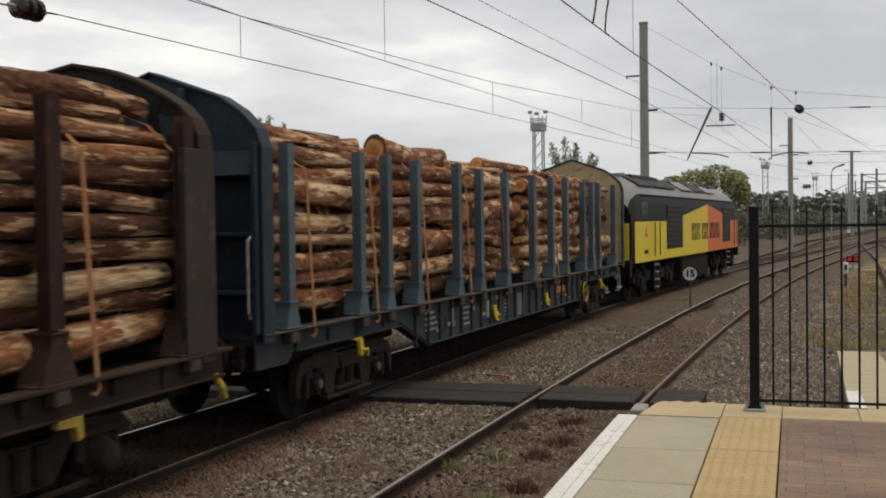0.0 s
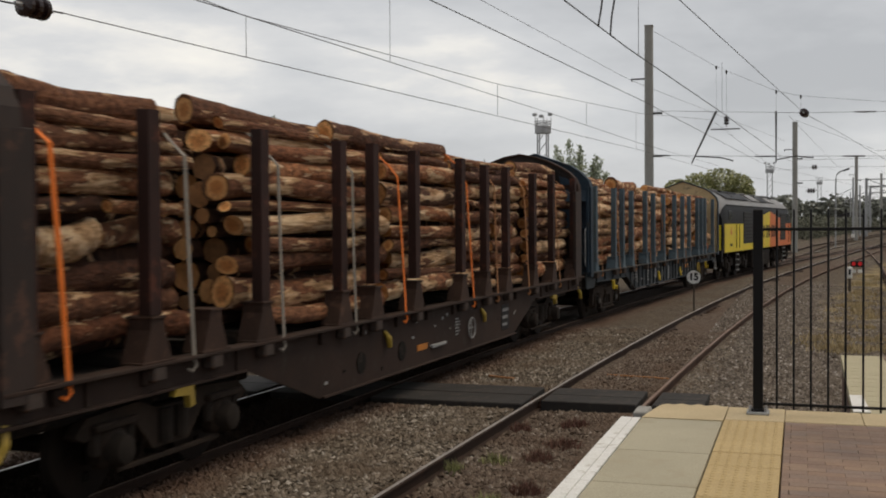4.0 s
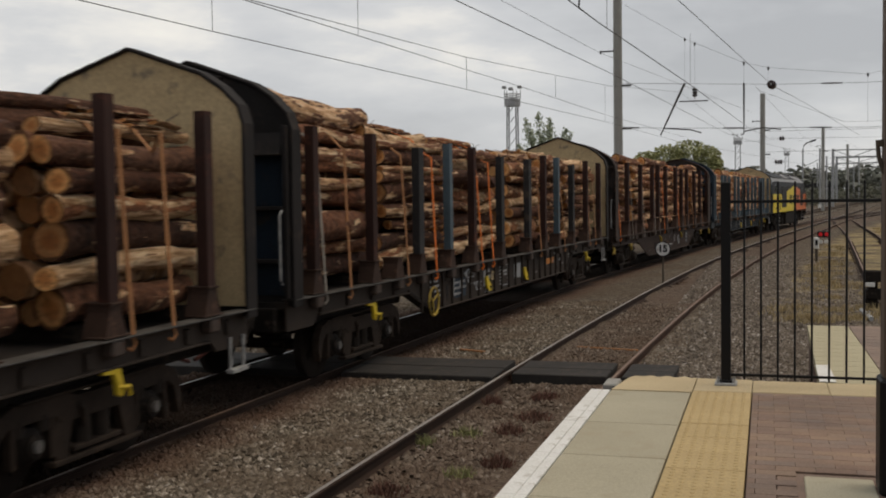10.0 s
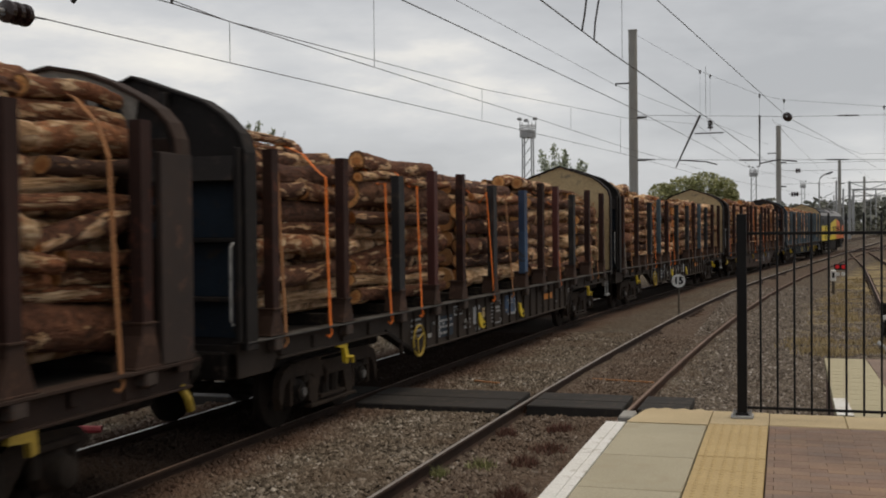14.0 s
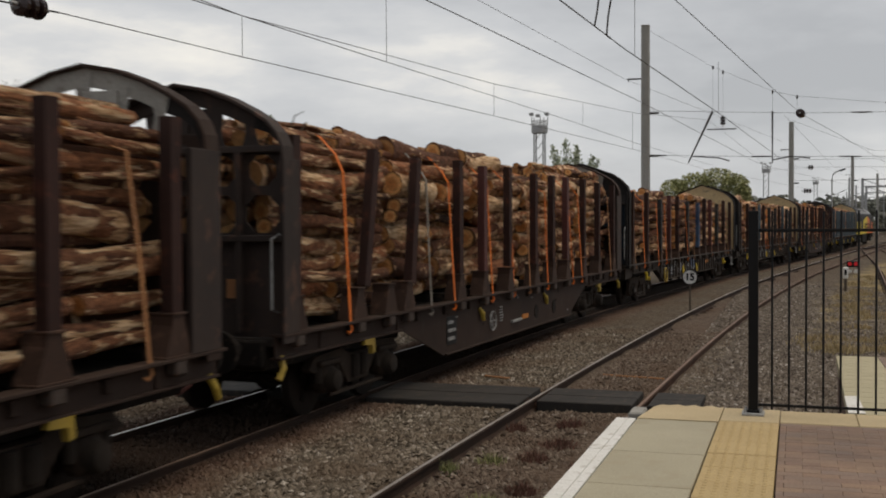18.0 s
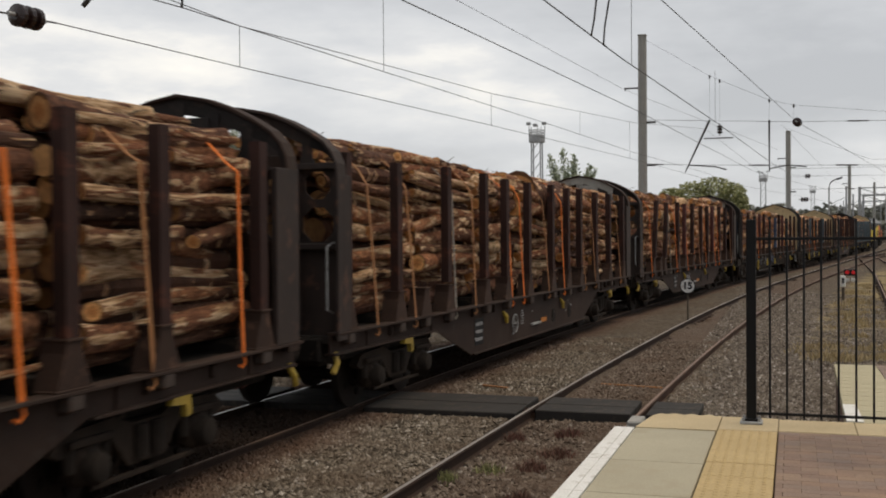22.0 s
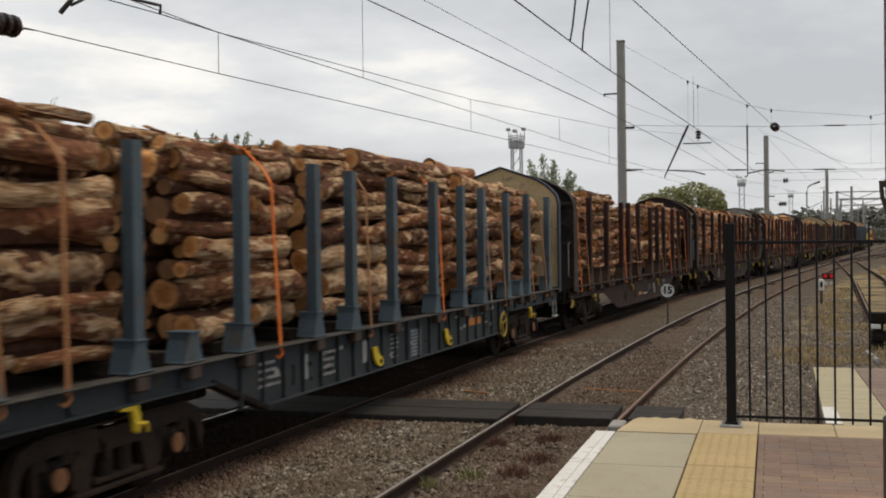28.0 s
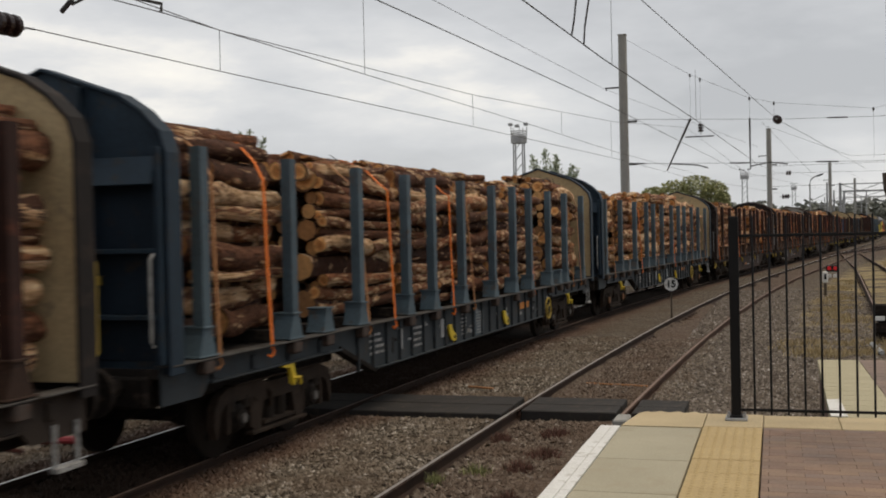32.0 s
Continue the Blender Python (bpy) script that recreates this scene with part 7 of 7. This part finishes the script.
def ground_signals():
    s = thing("marker_post", "short white-headed marker post on the verge", "marker", at=(1.75, 43.0, -0.2))
    part("post", Mesh().box((0, 0, 0.25), (0.1, 0.1, 0.5), M["twig"], 0.01), s)
    part("head", Mesh().box((0, 0, 0.72), (0.19, 0.14, 0.42), M["white_paint"], 0.03), s, "white head")
    part("mark", Mesh().box((0, -0.075, 0.74), (0.08, 0.012, 0.2), M["black"], 0.002), s, "dark mark")
    g = thing("ground_signal", "low signal with a red light over a white board", "signal", at=(2.6, 56.0, -0.2))
    part("case", Mesh().box((0, 0, 0.55), (0.56, 0.3, 0.30), M["black"], 0.03), g)
    for x in (-0.14, 0.14):
        part("red_lens", Mesh().tube([(x, -0.16, 0.56), (x, -0.19, 0.56)], 0.095, M["red_light"], 16), g, "lit red lens")
        part("board", Mesh().box((x, -0.1, 0.2), (0.2, 0.1, 0.16), M["white_paint"], 0.02), g, "white board")


def far_wood():
    rnd = random.Random(5)
    pts = []
    for i in range(240):
        a = i / 240
        x = -420 + 900 * a
        y = 420 + 60 * math.sin(a * 9) + rnd.uniform(-20, 20)
        hgt = 10.0 + 2.5 * noise.noise(Vector((a * 14, 0, 0))) + rnd.uniform(-1, 1)
        pts.append(((x, y, hgt * 0.5 - 0.5), (5.5, 6, hgt * 0.55)))
    w = part("far_wood", crown("far_wood", pts, 60000, 1.2, M["hazed_far_leaf"], 3), fix=False)
    tagged(w, "dark belt of trees on the horizon", "woodland", kind="stuff")


MASTS = [(-6.72, 52.0, 11.76), (-0.37, 95.0, 10.68), (6.9, 150.0, 10.6), (13.5, 205.0, 10.6)]
for x, y, hh in MASTS:
    mast(x, y, hh)
for x, y, hh in ((16.0, 52.0, 11.7), (17.5, 95.0, 11.0), (-12.2, 9.8, 11.7), (10.5, 9.8, 11.7)):
    mast(x, y, hh)
lamp_tower(-29.48, 130, 15.45)
lamp_tower(-6.5, 262, 15.6)
lamp_tower(6.5, 400, 17.0)


def hedge(name, label, spots, n, size, seed):
    tagged(part(name, crown(name, spots, n, size, M["hedge"], seed), fix=False), label, "bushes", kind="stuff")


def bushes():
    rnd = random.Random(21)
    left = []
    for i in range(70):
        y = 62 + 3.2 * i
        x = main_x(y) - 9.5 - rnd.uniform(0, 7)
        left.append(((x, y, 0.9), (2.2, 2.4, rnd.uniform(1.2, 2.6))))
    hedge("scrub", "green scrub along the far side of the line", left, 26000, 0.22, 1)
    right = []
    for i in range(60):
        y = 150 + 4.0 * i
        x = near_x(y) + rnd.uniform(14, 34)
        right.append(((x, y, 1.2), (3.0, 3.0, rnd.uniform(1.5, 3.6))))
    for i in range(40):
        y = 260 + rnd.uniform(-25, 25)
        right.append(((rnd.uniform(-30, 70), y, 1.2), (3.5, 3.0, rnd.uniform(1.5, 3.2))))
    hedge("scrub", "dark green bushes beyond the station throat", right, 26000, 0.34, 2)


bushes()


def pole(x, y, h, r):
    p = thing("mast", "slim grey mast of the station throat", "mast", at=(x, y, -0.2), group="far masts")
    part("shaft", Mesh().tube([(0, 0, 0), (0, 0, h)], [r, r * 0.8], M["galv"], 7), p)
    part("arm", Mesh().tube([(0, 0, h * 0.62), (-2.2, 0, h * 0.68)], 0.06, M["galv"], 5), p)
    part("arm", Mesh().tube([(0, 0, h * 0.82), (-2.2, 0, h * 0.7)], 0.05, M["galv"], 5), p)


def gantry(x0, x1, y, h):
    g = thing("signal_gantry", "grey lattice portal gantry over the far tracks", "gantry", at=(0, y, -0.2), group="far gantries")
    for x in (x0, x1):
        part("leg", Mesh().box((x, 0, h / 2), (0.4, 0.4, h), M["galv"], 0.03), g)
    n = 10
    for z in (h - 0.2, h - 1.3):
        part("chord", Mesh().box(((x0 + x1) / 2, 0, z), (x1 - x0, 0.16, 0.16), M["galv"], 0.02), g)
    for i in range(n):
        a, b = x0 + (x1 - x0) * i / n, x0 + (x1 - x0) * (i + 1) / n
        part("lattice", Mesh().tube([(a, 0, h - 1.3), (b, 0, h - 0.2)] if i % 2 else [(a, 0, h - 0.2), (b, 0, h - 1.3)], 0.06, M["galv"], 5), g)


for px, py, ph in ((7.6, 175, 9.0), (9.3, 190, 8.2), (11.5, 215, 9.4), (16.5, 170, 9.0), (20.5, 190, 9.0), (18.0, 240, 9.6), (24.0, 230, 9.6), (29.0, 280, 10), (12.0, 290, 9.5), (22.0, 310, 10)):
    pole(px, py, ph, 0.16)
gantry(10.0, 40.0, 185, 9.2)
gantry(14.0, 52.0, 245, 9.6)
gantry(18.0, 60.0, 320, 10.0)


def yard_lamp():
    p = thing("yard_lamp", "tall grey lamp post with a curved arm", "lamp post", at=(3.3, 112, -0.2))
    part("pole", Mesh().tube([(0, 0, 0), (0, 0, 6.6), (0.1, 0, 7.0), (0.35, 0, 7.25), (0.7, 0, 7.4)], 0.07, M["galv"], 7), p)
    part("lantern", Mesh().box((0.95, 0, 7.45), (0.62, 0.26, 0.16), M["black"], 0.05, pose(0, 0, 0, 0, -18, 0)), p, "dark lantern head")


yard_lamp()


def shed(x, y, w, dp, h, label):
    b = thing("shed", label, "building", at=(x, y, -0.2), group="far sheds")
    part("wall", Mesh().box((0, 0, h / 2), (w, dp, h), M["shed"], 0.05), b)
    roof = [(-w / 2 - 0.3, h), (0, h + w * 0.12), (w / 2 + 0.3, h)]
    part("roof", Mesh().plate(roof, 1, -dp / 2 - 0.2, dp + 0.4, M["dark"]), b, "dark pitched roof")
    for k in range(3):
        part("window", Mesh().box((-w * 0.3 + k * w * 0.3, -dp / 2 - 0.02, h * 0.55), (w * 0.14, 0.06, h * 0.3), M["glass_dark"], 0.02), b, "dark window")


shed(33, 300, 14, 9, 3.6, "low pale shed among the bushes")
shed(14, 345, 12, 9, 3.4, "low pale shed beyond the tracks")
shed(52, 270, 18, 10, 4.0, "wide pale shed beyond the tracks")
speed_sign()
ground_signals()
for mx, my in ((-3.8, 144.0), (-2.4, 165.0), (-3.6, 205.0), (6.2, 143.0), (6.0, 280.0), (9.0, 296.0), (2.4, 300.0)):
    q = thing("marker_post", "small white-faced marker board beside the far tracks", "marker", at=(mx, my, -0.2), group="far marker boards")
    part("post", Mesh().box((0, 0, 0.25), (0.08, 0.08, 0.5), M["twig"], 0.01), q)
    part("head", Mesh().box((0, 0, 0.7), (0.4, 0.1, 0.42), M["white_paint"], 0.02), q, "white face")
far_wood()


def line_wire(name, pts, r=0.011):
    """A wire hung through several points."""
    fine = []
    for a, b in zip(pts, pts[1:]):
        fine += [Vector(a).lerp(Vector(b), i / 4) for i in range(4)]
    return tagged(part(name, Mesh().tube(fine + [Vector(pts[-1])], r * 0.85, M["wire"], 5)), "thin dark overhead " + name.replace("_", " "), "wire", group="overhead wires")


A_LINE = [(-7.34, 9.75, 4.685), (-6.94, 13, 4.66), (-5.95, 22, 4.66), (-4.96, 36, 4.78), (-3.85, 52, 4.8), (2.0, 95, 4.8), (9.4, 150, 4.8)]
line_wire("contact_wire", A_LINE, 0.0075)
line_wire("catenary_wire", [(-7.9, 9.8, 5.6), (-6.94, 13, 5.20), (-5.95, 22, 5.32), (-4.96, 36, 5.97), (-3.85, 52, 7.1), (-1.4, 72, 5.6), (2.0, 95, 6.8), (9.4, 150, 6.6)], 0.0075)
line_wire("contact_wire", [(-6.9, 4.0, 4.82), (-5.99, 10, 4.80), (-6.05, 16, 4.96), (-5.69, 27, 5.09), (-4.96, 36, 5.0), (-3.6, 52, 5.0)], 0.0075)
line_wire("contact_wire", [(-4.0, 7.0, 4.8), (-3.6, 12.1, 4.8), (-2.9, 21.6, 4.8), (-1.5, 46.3, 4.8), (-1.0, 52, 4.85), (5.6, 95, 4.9), (13.0, 150, 4.8)], 0.0075)
line_wire("contact_wire", [(-2.75, 8.0, 5.0), (-2.6, 11.7, 5.0), (-2.4, 16.2, 5.0), (-1.74, 26.6, 5.0), (-0.65, 46.4, 5.0), (0.0, 56, 5.1)], 0.010)
line_wire("catenary_wire", [(-0.5, 52, 7.2), (2.3, 74, 5.8), (5.6, 95, 6.8), (13.0, 150, 6.6)], 0.0075)
line_wire("feeder_wire", [(-11.4, 2.0, 9.1), (-9.1, 30, 9.05), (-7.6, 52, 9.1), (-1.2, 95, 9.0)], 0.010)
line_wire("feeder_wire", [(-2.6, 8.0, 5.8), (0.1, 40, 6.2)], 0.009)
line_wire("feeder_wire", [(0.2, 40.9, 6.2), (1.6, 52, 6.4), (6.0, 80, 6.2)], 0.011)
line_wire("cross_span", [(-6.7, 52, 7.62), (0.2, 52, 7.28), (4.25, 52, 7.2), (16, 52, 7.6)], 0.011)
line_wire("cross_span", [(-6.7, 52, 5.54), (-2.0, 52, 5.38), (4.25, 52, 5.24), (16, 52, 5.5)], 0.011)
line_wire("head_span", [(-6.7, 52, 11.45), (-3.65, 52, 9.53), (-1.02, 52, 8.31), (0.04, 52, 8.04), (4.25, 52, 7.56), (9, 52, 8.5), (16, 52, 11.4)], 0.0075)
line_wire("cross_span", [(-0.4, 95, 7.4), (17.5, 95, 7.4)], 0.014)
line_wire("cross_span", [(-0.4, 95, 5.7), (17.5, 95, 5.7)], 0.014)
line_wire("head_span", [(-0.4, 95, 10.7), (6, 95, 8.0), (12, 95, 8.0), (17.5, 95, 10.7)], 0.012)
line_wire("cross_span", [(-12.0, 9.8, 5.75), (10.4, 9.8, 5.75)], 0.011)
line_wire("cross_span", [(-12.0, 9.8, 7.4), (10.4, 9.8, 7.4)], 0.011)
for x, y, z0, z1 in ((-6.94, 13, 4.66, 5.20), (-6.05, 16, 4.96, 6.8), (-2.36, 17, 5.0, 6.3), (-5.95, 22, 4.66, 5.32), (-5.0, 35.5, 4.78, 5.93), (-1.74, 26.6, 5.0, 6.2), (-3.65, 52, 7.5, 9.53), (-3.2, 52, 7.45, 9.3), (-1.02, 52, 7.36, 8.31), (0.04, 52, 7.3, 8.04), (4.25, 52, 5.38, 7.56), (-5.4, 29, 5.05, 5.6)):
    tagged(part("dropper", Mesh().tube([(x, y, z0), (x, y, z1)], 0.0045, M["wire"], 5)), "thin vertical dropper between overhead wires", "wire", group="droppers")
    if y == 52:
        tagged(part("wire_clip", Mesh().tube([(x, y, z1 - 0.13), (x, y, z1 - 0.05), (x, y, z1 + 0.05)], [0.022, 0.05, 0.03], M["wire"], 7)), "dark clip where a dropper meets its wire", "clip", group="wire clips")


def registration_arm(label, pts, r):
    return tagged(part("registration_arm", Mesh().tube(pts, r, M["wire"], 7)), label, "overhead arm", group="registration arms")


registration_arm("slanting steel arm hung from the cross span", [(-3.65, 52, 7.5), (-3.9, 52, 6.97), (-4.76, 52, 5.13)], [0.055, 0.055, 0.03])
registration_arm("thin steady arm of the overhead line", [(-4.6, 52, 5.45), (-3.4, 52, 5.35), (-2.9, 52, 5.2)], 0.03)
registration_arm("upright steel arm hung from the cross span", [(-1.02, 52, 7.4), (-1.02, 52, 6.6), (-1.02, 52, 5.05)], [0.045, 0.04, 0.025])
registration_arm("thin steady arm of the overhead line", [(-1.02, 52, 5.2), (-0.2, 52, 5.35), (0.6, 52, 5.25)], 0.03)
registration_arm("short bracket below the insulators", [(-3.9, 52, 6.66), (-2.6, 52, 6.66)], 0.03)
registration_arm("steel arm that steadies the contact wire", [(-7.19, 10, 4.9), (-7.06, 10, 5.02), (-6.85, 10, 5.35), (-6.6, 10, 5.75)], 0.028)
registration_arm("bent steady arm clipped to the contact wire", [(-7.06, 10, 4.97), (-6.71, 10, 5.09), (-6.35, 10, 4.99), (-5.99, 10, 4.89), (-6.0, 10, 4.80)], 0.017)
registration_arm("looped jumper cable clipped to the wire", [(-2.49, 14.2, 5.0), (-2.4, 13.9, 5.15), (-2.30, 13.6, 5.5), (-2.145, 13.4, 5.868)], 0.012)
registration_arm("looped jumper cable clipped to the wire", [(-2.445, 15.2, 5.0), (-2.455, 14.95, 5.0), (-2.38, 14.6, 5.18), (-2.24, 14.2, 5.55), (-2.09, 14.05, 5.876)], 0.012)
insulator((-7.39, 9.35, 4.675), (-0.1, -1, 0), 3, 0.115)
insulator((0.15, 40.45, 6.2), (0.11, 1, 0), 3, 0.15)
for a, b in (((-6.46, 52, 5.535), (-5.73, 52, 5.51)), ((-1.93, 52, 5.38), (-0.99, 52, 5.358)), ((1.82, 52, 5.295), (2.76, 52, 5.274)), ((2.3, 52, 7.24), (3.2, 52, 7.22))):
    o = part("rod_insulator", Mesh().tube([a, Vector(a).lerp(Vector(b), 0.5), b], [0.03, 0.04, 0.03], M["wire"], 6))
    tagged(o, "dark rod insulator in the cross span", "insulator", group="rod insulators")
line_wire("cross_span", [(-0.4, 95, 6.85), (1.15, 95, 6.78), (17.5, 95, 6.6)], 0.010)
insulator((1.15, 95, 6.78), (1, 0, 0.05), 2, 0.2)
insulator((-3.2, 52, 7.05), (0, 0, 1), 3, 0.13)
insulator((0.9, 95, 4.85), (1, 0, 0), 3, 0.2)
line_wire("feeder_wire", [(-7.34, 9.75, 4.685), (-7.45, 9.0, 4.67), (-9.2, 2.0, 4.8), (-12.2, -9.0, 5.2)], 0.012)
mast(-12.2, -9.0, 11.7)


tree(-7.9, 110, -0.2, [((-3.4, 0, 5.6), (1.6, 1.8, 1.2)), ((-1.4, 0, 6.0), (2.0, 1.8, 1.4)), ((0.6, 0, 6.5), (2.0, 2, 1.3)), ((2.3, 0, 5.9), (1.4, 1.8, 1.3)), ((3.1, 0, 5.0), (0.8, 1.4, 1.2)), ((-0.4, 0, 4.4), (3.6, 2.2, 1.6))], 9000, 0.15, M["leaf"], 1, "bushy green tree behind the line")


def shoots(x, y, z0, spread, height, n, seed, label, dense=130):
    """A young tree of many upright, feathery shoots."""
    rnd = random.Random(seed)
    t = thing("tree", label, "tree", at=(x, y, z0))
    part("trunk", Mesh().tube([(0, 0, 0), (0.05, 0, height * 0.3), (0, 0, height * 0.6)], [0.16, 0.12, 0.06], M["twig"], 8), t)
    vs, fs = [], []
    for i in range(n):
        a = -spread + 2 * spread * (i + 0.5) / n + rnd.uniform(-0.15, 0.15)
        hh = height * rnd.uniform(0.74, 1.0) * (1 - 0.10 * abs(a / spread) ** 2)
        dy = rnd.uniform(-0.6, 0.6)
        foot = Vector((a * 0.15, dy * 0.3, height * 0.4))
        tip = Vector((a + rnd.uniform(-0.15, 0.15), dy, hh))
        part("limb", Mesh().tube([foot, foot.lerp(tip, 0.5) + Vector((a * 0.12, 0, 0)), tip], [0.04, 0.028, 0.01], M["twig"], 5), t)
        for k in range(dense * 3):
            q = rnd.uniform(0.15, 1.0)
            c = foot.lerp(tip, q) + Vector((a * 0.12 * (1 - abs(2 * q - 1)), 0, 0))
            wid = 0.46 * (1.15 - q)
            c += Vector((rnd.gauss(0, wid), rnd.gauss(0, wid), rnd.gauss(0, 0.1)))
            d = Vector((rnd.uniform(-1, 1), rnd.uniform(-1, 1), rnd.uniform(-0.3, 1))).normalized()
            e = d.orthogonal().normalized()
            sz = rnd.uniform(0.08, 0.16)
            o = len(vs)
            vs += [c - d * sz, c + e * sz * 0.4, c + d * sz, c - e * sz * 0.4]
            fs.append((o, o + 1, o + 2, o + 3))
    part("crown", Mesh().add(vs, fs, M["leaf_pale"]), t, fix=False)


shoots(-13.5, 70, -0.2, 2.1, 8.3, 11, 7, "thin young tree with feathery upright shoots")
shoots(-36.6, 67, -0.2, 5.0, 10.3, 26, 9, "spreading grey-green tree with feathery shoots behind the line", 150)
pavers(bpy.data.objects["platform"])
motions()
